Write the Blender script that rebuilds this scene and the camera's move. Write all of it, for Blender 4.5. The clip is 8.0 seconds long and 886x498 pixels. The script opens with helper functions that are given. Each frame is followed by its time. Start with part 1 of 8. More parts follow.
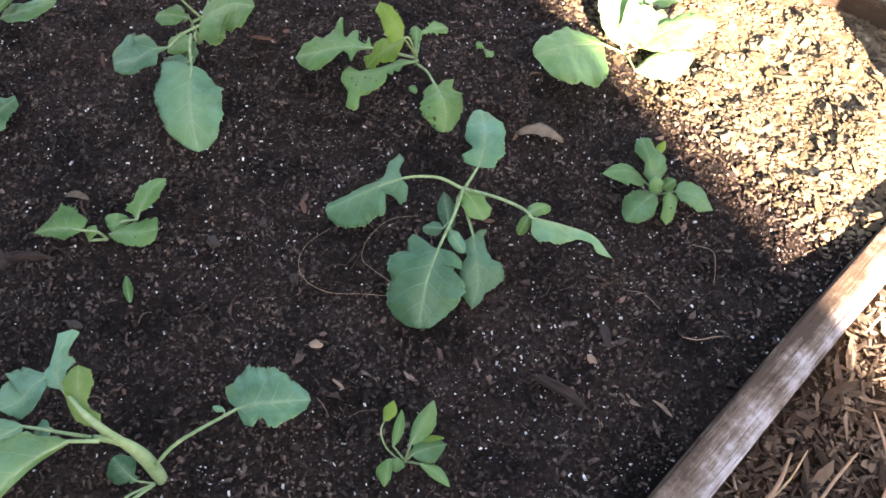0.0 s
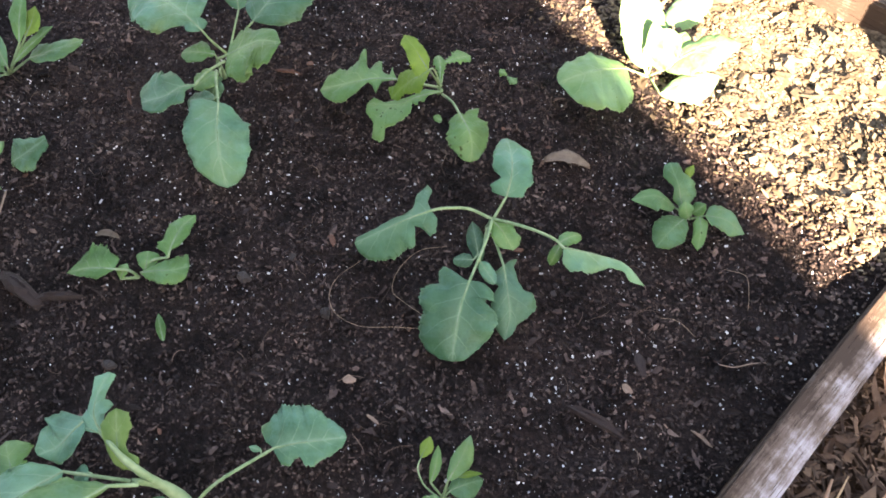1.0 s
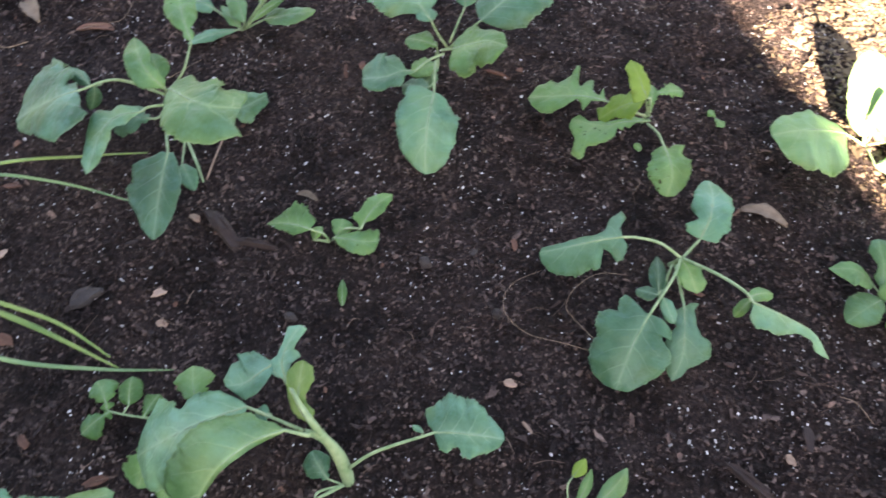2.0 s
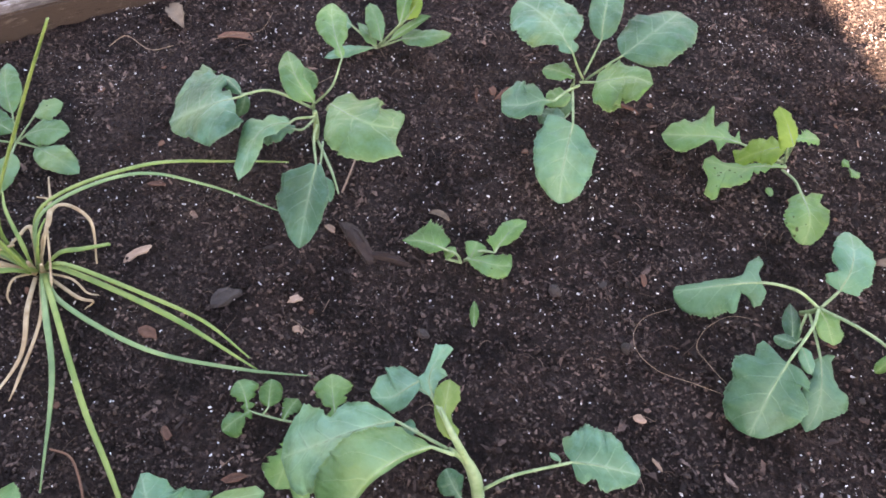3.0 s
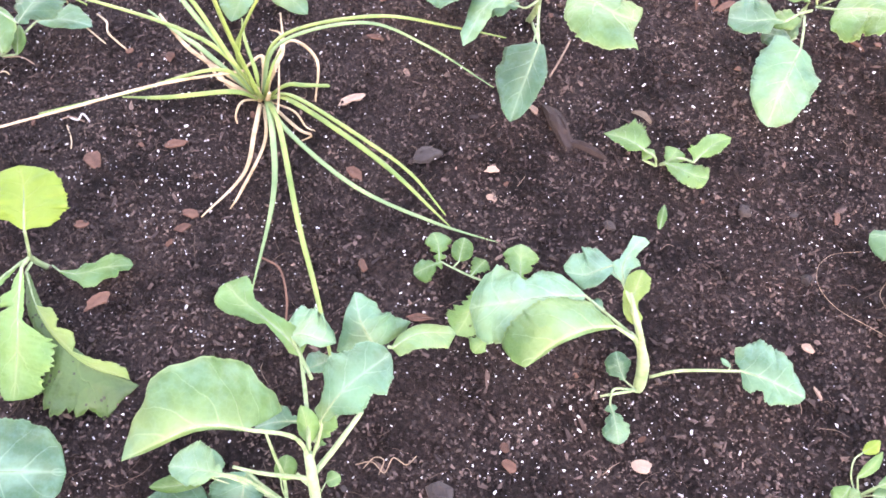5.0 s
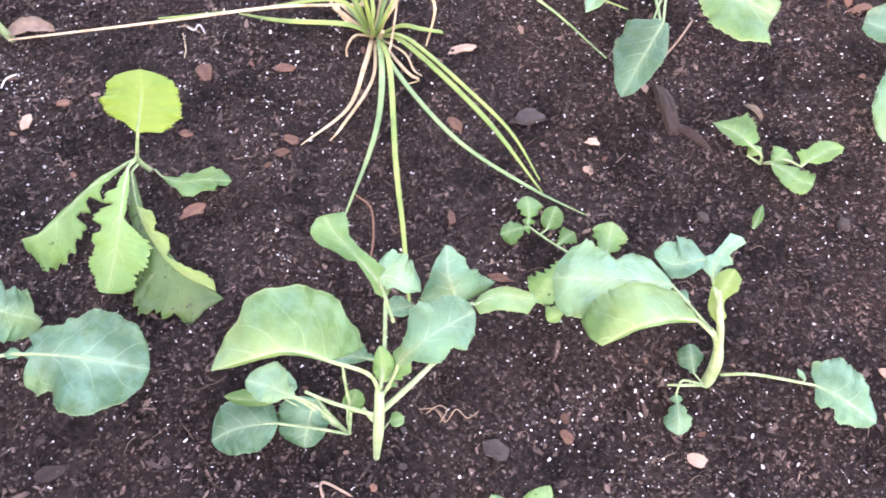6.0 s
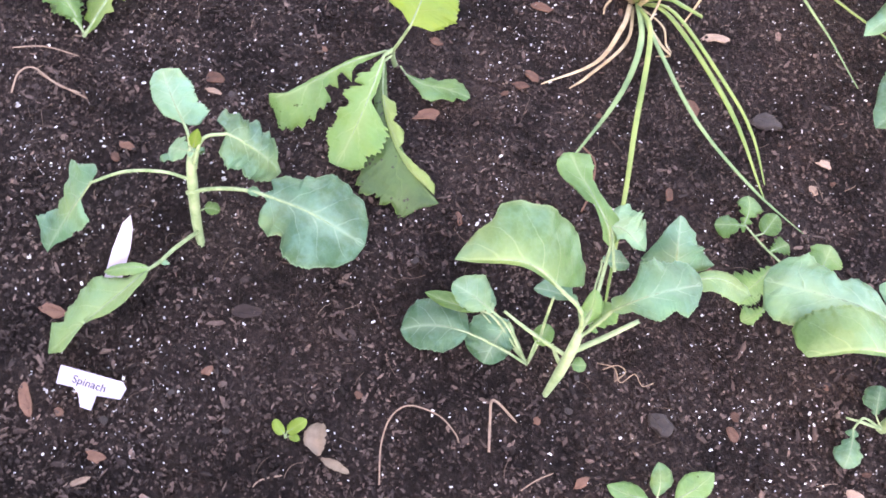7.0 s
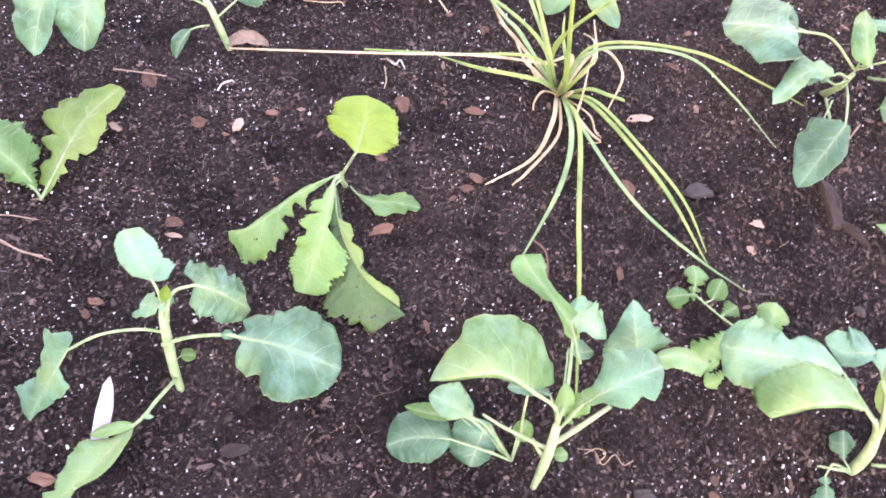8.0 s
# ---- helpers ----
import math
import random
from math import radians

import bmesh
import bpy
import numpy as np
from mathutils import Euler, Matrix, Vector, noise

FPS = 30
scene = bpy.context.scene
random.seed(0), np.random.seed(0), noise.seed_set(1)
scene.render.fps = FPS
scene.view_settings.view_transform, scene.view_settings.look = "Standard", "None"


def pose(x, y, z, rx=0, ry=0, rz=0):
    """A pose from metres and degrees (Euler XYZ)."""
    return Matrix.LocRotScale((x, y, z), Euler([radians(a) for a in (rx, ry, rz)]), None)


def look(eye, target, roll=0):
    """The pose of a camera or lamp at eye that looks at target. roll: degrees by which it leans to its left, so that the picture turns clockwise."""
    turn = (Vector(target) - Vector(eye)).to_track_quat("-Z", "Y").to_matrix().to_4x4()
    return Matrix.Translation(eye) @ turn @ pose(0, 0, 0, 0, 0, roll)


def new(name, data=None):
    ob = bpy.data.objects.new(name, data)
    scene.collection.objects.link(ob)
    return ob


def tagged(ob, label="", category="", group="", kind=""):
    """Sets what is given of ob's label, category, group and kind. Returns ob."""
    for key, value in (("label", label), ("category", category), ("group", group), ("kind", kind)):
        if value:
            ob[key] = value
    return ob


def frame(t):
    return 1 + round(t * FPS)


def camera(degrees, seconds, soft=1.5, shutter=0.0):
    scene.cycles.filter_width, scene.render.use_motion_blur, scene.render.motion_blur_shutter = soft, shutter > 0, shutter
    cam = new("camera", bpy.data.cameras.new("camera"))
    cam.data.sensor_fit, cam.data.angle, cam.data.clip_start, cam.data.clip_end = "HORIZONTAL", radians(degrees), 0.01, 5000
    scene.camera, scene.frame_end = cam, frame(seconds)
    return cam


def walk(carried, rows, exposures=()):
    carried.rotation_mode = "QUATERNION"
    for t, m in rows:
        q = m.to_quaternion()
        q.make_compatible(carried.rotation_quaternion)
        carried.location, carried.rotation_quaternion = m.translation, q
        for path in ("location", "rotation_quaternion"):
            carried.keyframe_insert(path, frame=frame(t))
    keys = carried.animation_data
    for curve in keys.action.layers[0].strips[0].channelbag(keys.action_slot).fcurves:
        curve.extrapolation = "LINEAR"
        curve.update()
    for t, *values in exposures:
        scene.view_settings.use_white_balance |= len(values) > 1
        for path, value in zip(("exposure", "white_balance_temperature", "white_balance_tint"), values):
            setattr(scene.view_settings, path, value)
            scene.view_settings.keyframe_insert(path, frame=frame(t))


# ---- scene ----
cam = camera(58.8, 8.0, soft=1.7, shutter=0.2)
PATH = [
    (0, (-0.005, 0.059, 0.707), (0.009, 1.159, -0.963), 1.5),
    (0.5, (-0.008, 0.057, 0.71), (0.009, 1.169, -0.952), 1.5),
    (0.8, (-0.0169, 0.0635, 0.7079), (-0.0237, 0.9559, -0.6201), 0.22),
    (1, (-0.021, 0.075, 0.715), (-0.045, 1.205, -0.935), -1.4),
    (1.2, (-0.025, 0.0794, 0.7214), (-0.0609, 0.992, -0.5924), -1.99),
    (1.5, (-0.042, 0.071, 0.729), (-0.163, 1.235, -0.893), -2),
    (1.8, (-0.0727, 0.0648, 0.7277), (-0.2512, 0.9787, -0.5733), -1.37),
    (2, (-0.095, 0.059, 0.726), (-0.403, 1.169, -0.908), -1),
    (2.2, (-0.123, 0.042, 0.718), (-0.49, 1.121, -0.925), -0.8),
    (3.3, (-0.205, 0.022, 0.753), (-0.668, 1.125, -0.85), -1.2),
    (3.5, (-0.218, 0.009, 0.754), (-0.72, 1.055, -0.875), -2),
    (3.7, (-0.2321, -0.0118, 0.7518), (-0.6615, 0.7863, -0.5668), -2.53),
    (3.9, (-0.2356, -0.0311, 0.753), (-0.694, 0.7228, -0.5817), -3.9),
    (4, (-0.241, -0.038, 0.755), (-0.811, 0.899, -0.917), -3.3),
    (4.2, (-0.247, -0.054, 0.761), (-0.824, 0.859, -0.922), -3.1),
    (5.3, (-0.261, -0.059, 0.767), (-0.832, 0.724, -0.983), 0),
    (5.5, (-0.264, -0.064, 0.775), (-0.892, 0.687, -0.97), -2),
    (5.8, (-0.2765, -0.0725, 0.7751), (-0.7719, 0.4705, -0.646), -1.49),
    (6, (-0.294, -0.077, 0.776), (-0.882, 0.558, -1.027), 1.1),
    (6.3, (-0.3252, -0.111, 0.7823), (-0.8246, 0.3485, -0.6666), -0.2),
    (6.5, (-0.336, -0.154, 0.762), (-0.935, 0.412, -1.06), 7),
    (6.7, (-0.3465, -0.1981, 0.7739), (-0.8806, 0.2144, -0.6768), 5.4),
    (7, (-0.348, -0.232, 0.764), (-1.006, 0.257, -1.06), 8.9),
    (7.2, (-0.3514, -0.2391, 0.7641), (-0.8844, 0.1914, -0.6818), 12.44),
    (7.5, (-0.39, -0.206, 0.807), (-1.102, 0.409, -0.958), 9.3),
    (7.7, (-0.3913, -0.2063, 0.8135), (-0.9711, 0.3375, -0.5751), 9.41),
    (8, (-0.38, -0.218, 0.823), (-1.097, 0.419, -0.932), 5.3),
]
EXPOSURES = [(0.0, 4.18, 8500, 23), (1.5, 4.22, 8350, 24), (2.2, 4.38, 8150, 27), (3.5, 5.1, 9000, 36), (4.2, 5.78, 9150, 41), (5.5, 5.82, 9150, 44), (6.5, 5.6, 9150, 42), (7.0, 5.52, 9150, 42), (7.5, 5.82, 9150, 44), (8.0, 5.77, 9150, 46)]
walk(cam, [(t, look(eye, target, roll)) for t, eye, target, roll in PATH], EXPOSURES)

# ---- daylight: a low sun behind the camera, half hidden by an added unseen gable, and open sky ----
SUN_HIGH, SUN_WAY = 28.0, Vector((0.15, -0.99))      # elevation; plan direction towards the sun
world = bpy.data.worlds.new("sky")
scene.world = world
world.use_nodes = True
wn = world.node_tree.nodes
sky = wn.new("ShaderNodeTexSky")
sky.sky_type = "NISHITA"
sky.sun_disc = False
sky.sun_elevation = radians(SUN_HIGH)
sky.sun_rotation = math.atan2(SUN_WAY.x, SUN_WAY.y)
world.node_tree.links.new(sky.outputs["Color"], wn["Background"].inputs["Color"])
wn["Background"].inputs["Strength"].default_value = 0.05
sun = new("sun", bpy.data.lights.new("sun", "SUN"))
sun.data.energy, sun.data.angle, sun.data.color = 5.0, radians(0.53), (1.0, 0.95, 0.86)
sun.matrix_world = look((SUN_WAY.x * 9, SUN_WAY.y * 9, 9 * math.tan(radians(SUN_HIGH))), (0, 0, 0))


# ---- materials ----
def material(name, rough=0.8, spec=0.3):
    m = bpy.data.materials.new(name)
    m.use_nodes = True
    nt = m.node_tree
    p = nt.nodes["Principled BSDF"]
    p.inputs["Roughness"].default_value = rough
    p.inputs["Specular IOR Level"].default_value = spec
    return m, nt, p


def link(nt, a, b):
    nt.links.new(a, b)


def noise_node(nt, scale, detail=4.0, rough=0.6, vector=None):
    n = nt.nodes.new("ShaderNodeTexNoise")
    n.inputs["Scale"].default_value, n.inputs["Detail"].default_value = scale, detail
    n.inputs["Roughness"].default_value = rough
    if vector is not None:
        link(nt, vector, n.inputs["Vector"])
    return n.outputs["Fac"]


def ramp(nt, fac, stops):
    r = nt.nodes.new("ShaderNodeValToRGB")
    e = r.color_ramp.elements
    while len(e) < len(stops):
        e.new(0.5)
    for k, (at, colour) in zip(e, stops):
        k.position, k.color = at, (*colour, 1)
    link(nt, fac, r.inputs["Fac"])
    return r.outputs["Color"]


def sums(nt, op, a, b=0.5, c=None):
    n = nt.nodes.new("ShaderNodeMath")
    n.operation = op
    for slot, value in zip(n.inputs, (a, b, c)):
        if value is None:
            continue
        if isinstance(value, (int, float)):
            slot.default_value = value
        else:
            link(nt, value, slot)
    return n.outputs[0]


def blend(nt, fac, a, b, how="MIX"):
    n = nt.nodes.new("ShaderNodeMix")
    n.data_type, n.blend_type = "RGBA", how
    for slot, value in ((n.inputs["Factor"], fac), (n.inputs["A"], a), (n.inputs["B"], b)):
        if isinstance(value, (int, float)):
            slot.default_value = value
        elif isinstance(value, tuple):
            slot.default_value = (*value, 1)
        else:
            link(nt, value, slot)
    return n.outputs["Result"]


def relief(nt, p, height, strength, distance):
    b = nt.nodes.new("ShaderNodeBump")
    b.inputs["Strength"].default_value, b.inputs["Distance"].default_value = strength, distance
    link(nt, height, b.inputs["Height"])
    link(nt, b.outputs["Normal"], p.inputs["Normal"])


def space(nt, kind="Object"):
    return nt.nodes.new("ShaderNodeTexCoord").outputs[kind]


def per_object(nt):
    return nt.nodes.new("ShaderNodeObjectInfo").outputs["Random"]


def per_island(nt):
    return nt.nodes.new("ShaderNodeNewGeometry").outputs["Random Per Island"]


def leaf_material(name, dark, light, vein, speck=0.0, yellow=(0.30, 0.34, 0.05), aged=0.0, glow=0.3, wax_sheen=0.3, ribs=0.22):
    """A leaf: blotches, pale veins along the blade's own u and v, fine grain, a waxy coat with the sky's sheen painted
    in, some light shining through.
    """
    m, nt, p = material(name, 0.48, 0.4)
    uv = space(nt, "UV")
    ob = space(nt)
    parts = nt.nodes.new("ShaderNodeSeparateXYZ")
    link(nt, uv, parts.inputs[0])
    u, v = parts.outputs[0], parts.outputs[1]
    side = sums(nt, "ABSOLUTE", sums(nt, "SUBTRACT", v, 0.5))
    tone = sums(nt, "ADD", sums(nt, "MULTIPLY", noise_node(nt, 20, 4, 0.55, ob), 0.8),
                sums(nt, "MULTIPLY", per_object(nt), 0.25))
    colour = ramp(nt, tone, [(0.38, dark), (0.62, light)])
    # Bluish patches: waxy coat, plus sky reflection put into the colour.
    sheen_bloom = ramp(nt, noise_node(nt, 26, 4, 0.65, ob), [(0.46, (0, 0, 0)), (0.64, (1, 1, 1))])
    pale = tuple(0.5 * c + 0.5 * g for c, g in zip(light, (0.20, 0.45, 0.40)))
    colour = blend(nt, sums(nt, "MULTIPLY", sheen_bloom, wax_sheen), colour, pale)
    axis = sums(nt, "MULTIPLY", sums(nt, "MAXIMUM", sums(nt, "SUBTRACT", 1.0, sums(nt, "MULTIPLY", side, 4.5)), 0.0), 0.22)
    colour = blend(nt, axis, colour, vein)
    age = sums(nt, "MULTIPLY", ramp(nt, noise_node(nt, 17, 2, 0.5, ob), [(0.5, (0, 0, 0)), (0.75, (1, 1, 1))]), aged)
    colour = blend(nt, age, colour, yellow)
    # side veins leave the midrib at an angle and curve forwards
    wob = sums(nt, "MULTIPLY", noise_node(nt, 21, 2, 0.5, ob), 0.20)
    way = sums(nt, "ADD", sums(nt, "SUBTRACT", u, sums(nt, "MULTIPLY", side, 0.6)), wob)
    wave = sums(nt, "ABSOLUTE", sums(nt, "SUBTRACT", sums(nt, "FRACT", sums(nt, "MULTIPLY", way, 4.6)), 0.5))
    near = sums(nt, "ADD", 8.0, sums(nt, "MULTIPLY", side, 60.0))       # veins thin out towards the rim
    rib = sums(nt, "MINIMUM", sums(nt, "ADD", sums(nt, "MULTIPLY", wave, near), sums(nt, "MULTIPLY", side, 1.3)), 1.0)
    mid = sums(nt, "MINIMUM", sums(nt, "MULTIPLY", side, 26.0), 1.0)
    net = nt.nodes.new("ShaderNodeTexVoronoi")
    net.feature = "DISTANCE_TO_EDGE"
    net.inputs["Scale"].default_value = 170
    link(nt, ob, net.inputs["Vector"])
    fine = sums(nt, "MINIMUM", sums(nt, "MULTIPLY", net.outputs["Distance"], 9.0), 1.0)
    web = sums(nt, "MULTIPLY", sums(nt, "MINIMUM", rib, mid), sums(nt, "ADD", sums(nt, "MULTIPLY", fine, 0.12), 0.88))
    colour = blend(nt, sums(nt, "MULTIPLY", sums(nt, "SUBTRACT", 1.0, web), ribs * 1.75), colour, vein)
    rim = sums(nt, "MULTIPLY", sums(nt, "GREATER_THAN", side, 0.485), 0.22)
    colour = blend(nt, rim, colour, vein)
    if speck:
        dots = nt.nodes.new("ShaderNodeTexVoronoi")
        dots.inputs["Scale"].default_value = 150
        link(nt, ob, dots.inputs["Vector"])
        close = sums(nt, "LESS_THAN", dots.outputs["Distance"], sums(nt, "MULTIPLY", noise_node(nt, 60, 1, 0.5, ob), 0.36))
        where = sums(nt, "GREATER_THAN", noise_node(nt, 22, 2, 0.5, ob), 1.0 - speck)
        colour = blend(nt, sums(nt, "MULTIPLY", close, where), colour, (0.02, 0.022, 0.012))
    link(nt, colour, p.inputs["Base Color"])
    rough = sums(nt, "ADD", 0.36, sums(nt, "MULTIPLY", noise_node(nt, 45, 3, 0.6, ob), 0.25))
    link(nt, rough, p.inputs["Roughness"])
    lumps = sums(nt, "ADD", sums(nt, "MULTIPLY", noise_node(nt, 75, 2, 0.5, ob), 1.6), sums(nt, "MULTIPLY", noise_node(nt, 200, 3, 0.6, ob), 0.2))
    relief(nt, p, sums(nt, "ADD", sums(nt, "MULTIPLY", web, -0.25), lumps), 0.9, 0.0025)
    thin = nt.nodes.new("ShaderNodeBsdfTranslucent")
    link(nt, blend(nt, 0.5, colour, (0.28, 0.46, 0.07)), thin.inputs["Color"])
    both = nt.nodes.new("ShaderNodeMixShader")
    both.inputs[0].default_value = glow
    link(nt, p.outputs[0], both.inputs[1])
    link(nt, thin.outputs[0], both.inputs[2])
    link(nt, both.outputs[0], nt.nodes["Material Output"].inputs["Surface"])
    return m


def stem_material(name, low, high, grain=90):
    m, nt, p = material(name, 0.5, 0.35)
    ob = space(nt)
    link(nt, ramp(nt, noise_node(nt, grain, 3, 0.6, ob), [(0.3, low), (0.7, high)]), p.inputs["Base Color"])
    relief(nt, p, noise_node(nt, 260, 2, 0.5, ob), 0.25, 0.0006)
    return m


def peaty(nt, colour, amount):
    """Moist dark stains, with the shade of hollows painted in, and reddish fibrous peat that run through the whole
    soil, in patches.
    """
    ob = space(nt)
    red = ramp(nt, noise_node(nt, 8, 5, 0.65, ob), [(0.46, (1, 1, 1)), (0.64, (1.06, 1.0, 0.95))])
    # Dark patches: moist soil, and hollow shade put into the colour at random.
    wet_shade = ramp(nt, noise_node(nt, 13, 4, 0.6, ob), [(0.36, (0.46, 0.46, 0.48)), (0.54, (1.14, 1.13, 1.12))])
    colour = blend(nt, amount, colour, red, "MULTIPLY")
    return blend(nt, amount, colour, wet_shade, "MULTIPLY")


def bits_material(name, stops, rough=0.9, grain=400, bump=0.5, peat=0.0):
    """Loose pieces: every one takes its own shade along the ramp, with a fine grain over it."""
    m, nt, p = material(name, rough, 0.15)
    broad = sums(nt, "MULTIPLY", sums(nt, "SUBTRACT", noise_node(nt, 9, 4, 0.6, space(nt)), 0.5), 0.7)
    fac = sums(nt, "ADD", sums(nt, "ADD", sums(nt, "MULTIPLY", per_island(nt), 0.68), broad),
               sums(nt, "MULTIPLY", noise_node(nt, grain, 3, 0.6, space(nt)), 0.32))
    colour = ramp(nt, fac, stops)
    link(nt, peaty(nt, colour, peat) if peat else colour, p.inputs["Base Color"])
    relief(nt, p, noise_node(nt, grain, 3, 0.7, space(nt)), bump, 0.001)
    return m


def chip_material(name, low, high):
    m, nt, p = material(name, 0.85, 0.2)
    ob = space(nt)
    tone = sums(nt, "ADD", sums(nt, "MULTIPLY", noise_node(nt, 110, 4, 0.65, ob), 0.7), sums(nt, "MULTIPLY", per_object(nt), 0.35))
    link(nt, ramp(nt, tone, [(0.25, low), (0.8, high)]), p.inputs["Base Color"])
    relief(nt, p, noise_node(nt, 300, 3, 0.6, ob), 0.6, 0.001)
    return m


def wood_material(name, low, mid, high):
    """Weathered board: long grain, cracks and grey-white bleaching. The board's length is its own x."""
    m, nt, p = material(name, 0.8, 0.2)
    ob = space(nt)
    stretch = nt.nodes.new("ShaderNodeMapping")
    stretch.inputs["Scale"].default_value = (0.45, 9.0, 9.0)
    link(nt, ob, stretch.inputs["Vector"])
    grain = noise_node(nt, 16, 6, 0.7, stretch.outputs[0])
    fine = noise_node(nt, 70, 5, 0.75, stretch.outputs[0])
    blotch = noise_node(nt, 26, 6, 0.7, ob)
    axes = nt.nodes.new("ShaderNodeSeparateXYZ")
    link(nt, ob, axes.inputs[0])
    # soil has stained the edge that faces the bed
    stain = sums(nt, "MULTIPLY", sums(nt, "ADD", sums(nt, "ADD", 0.25, sums(nt, "MULTIPLY", axes.outputs[1], 34.0)), sums(nt, "SUBTRACT", noise_node(nt, 11, 4, 0.6, ob), 0.5)), 0.22)
    fac = sums(nt, "ADD", sums(nt, "MULTIPLY", grain, 0.35), sums(nt, "ADD", sums(nt, "MULTIPLY", fine, 0.35), sums(nt, "MULTIPLY", blotch, 0.65)))
    fac = sums(nt, "SUBTRACT", fac, stain)
    colour = ramp(nt, fac, [(0.53, low), (0.66, mid), (0.82, high)])
    crack = ramp(nt, fine, [(0.33, (0.12, 0.10, 0.09)), (0.41, (1, 1, 1))])
    link(nt, blend(nt, 1.0, colour, crack, "MULTIPLY"), p.inputs["Base Color"])
    relief(nt, p, sums(nt, "ADD", grain, fine), 0.6, 0.002)
    return m


def ground_material(name, stops, scale, rough=0.95, peat=0.0):
    m, nt, p = material(name, rough, 0.15)
    ob = space(nt)
    fac = sums(nt, "ADD", sums(nt, "MULTIPLY", noise_node(nt, scale, 6, 0.7, ob), 0.7), sums(nt, "MULTIPLY", noise_node(nt, 3.0, 3, 0.5, ob), 0.3))
    colour = ramp(nt, fac, stops)
    link(nt, peaty(nt, colour, peat) if peat else colour, p.inputs["Base Color"])
    relief(nt, p, noise_node(nt, scale * 1.6, 6, 0.8, ob), 1.0, 0.012)
    return m


KOHL = leaf_material("cabbage_leaf", (0.0190, 0.0830, 0.0390), (0.0540, 0.1680, 0.0830), (0.2730, 0.4290, 0.2520), 0.30, aged=0.10, wax_sheen=0.26)
KOHL_MID = leaf_material("cabbage_leaf_waxy_sheen", (0.0230, 0.1030, 0.0500), (0.0850, 0.2450, 0.1330), (0.3150, 0.4816, 0.3000), 0.22, aged=0.22, wax_sheen=0.42)
KOHL_PALE = leaf_material("cabbage_leaf_pale", (0.0440, 0.1550, 0.0740), (0.1400, 0.3250, 0.1800), (0.3630, 0.5290, 0.3200), 0.0, aged=0.3, wax_sheen=0.45)
KOHL_SOFT = leaf_material("cabbage_leaf_yellowish", (0.0500, 0.1450, 0.0430), (0.1300, 0.2750, 0.1020), (0.3410, 0.4945, 0.2310), 0.0, (0.2300, 0.3100, 0.0950), 0.4, wax_sheen=0.28)
GREEN = leaf_material("fresh_leaf", (0.0395, 0.1336, 0.0280), (0.1158, 0.2748, 0.0808), (0.3400, 0.4800, 0.2200), 0.38, (0.2400, 0.2900, 0.0700), 0.25, glow=0.34, wax_sheen=0.22)
GREEN_LIGHT = leaf_material("mustard_leaf", (0.055, 0.175, 0.034), (0.145, 0.325, 0.090), (0.40, 0.54, 0.24), 0.34, (0.26, 0.33, 0.07), 0.2, glow=0.36, wax_sheen=0.14)
GREEN_PALE = leaf_material("pale_mustard_leaf", (0.075, 0.175, 0.030), (0.190, 0.315, 0.085), (0.42, 0.52, 0.24), 0.2, (0.30, 0.33, 0.08), 0.35, glow=0.4, wax_sheen=0.10)
# Dark copy for one mustard leaf: its shaded underside is put into the colour.
GREEN_DARK = leaf_material("shaded_mustard_leaf", (0.014, 0.050, 0.012), (0.036, 0.092, 0.022), (0.10, 0.18, 0.05), 0.45, (0.12, 0.17, 0.03), 0.12, glow=0.08, wax_sheen=0.04)
LIME = leaf_material("young_leaf", (0.0990, 0.2162, 0.0198), (0.2025, 0.3450, 0.0540), (0.3240, 0.4416, 0.1170), 0.2, (0.2520, 0.2852, 0.0450), 0.3, glow=0.45, wax_sheen=0.05)
SPINACH = leaf_material("spinach_leaf", (0.0344, 0.1162, 0.0374), (0.0943, 0.2244, 0.0833), (0.2200, 0.3500, 0.1600), 0.34, aged=0.25, wax_sheen=0.35)
LETTUCE = leaf_material("lettuce_leaf", (0.12, 0.28, 0.095), (0.24, 0.42, 0.175), (0.42, 0.55, 0.27), 0.3, glow=0.4)
STEM = stem_material("green_stalk", (0.115, 0.205, 0.085), (0.25, 0.35, 0.185))
BULB = stem_material("swollen_stalk", (0.125, 0.215, 0.095), (0.25, 0.345, 0.19), 60)
ONION = stem_material("onion_blade", (0.0850, 0.1672, 0.0396), (0.2125, 0.2904, 0.0792), 25)
ONION_TEAL = stem_material("onion_blade_blue", (0.08, 0.17, 0.07), (0.18, 0.29, 0.12), 25)
STRAW = stem_material("dry_blade", (0.24, 0.16, 0.08), (0.50, 0.40, 0.25), 40)
ROOT = stem_material("root", (0.12, 0.075, 0.045), (0.34, 0.24, 0.15), 120)
SOIL = ground_material("soil", [(0.3, (0.0085, 0.0064, 0.0058)), (0.5, (0.0320, 0.0232, 0.0202)), (0.62, (0.0660, 0.0470, 0.0395)), (0.78, (0.1500, 0.1040, 0.0830))], 150, peat=1.0)
CRUMB = bits_material("soil_crumbs", [(0.0, (0.0080, 0.0064, 0.0058)), (0.5, (0.0440, 0.0320, 0.0275)), (0.82, (0.0980, 0.0720, 0.0600)), (1.0, (0.1900, 0.1450, 0.1180))], peat=1.0)
BARK = bits_material("bark_bits", [(0.0, (0.0090, 0.0072, 0.0066)), (0.5, (0.0460, 0.0340, 0.0298)), (0.8, (0.1250, 0.0880, 0.0720)), (0.95, (0.2350, 0.1650, 0.1300))], grain=250, peat=0.8)
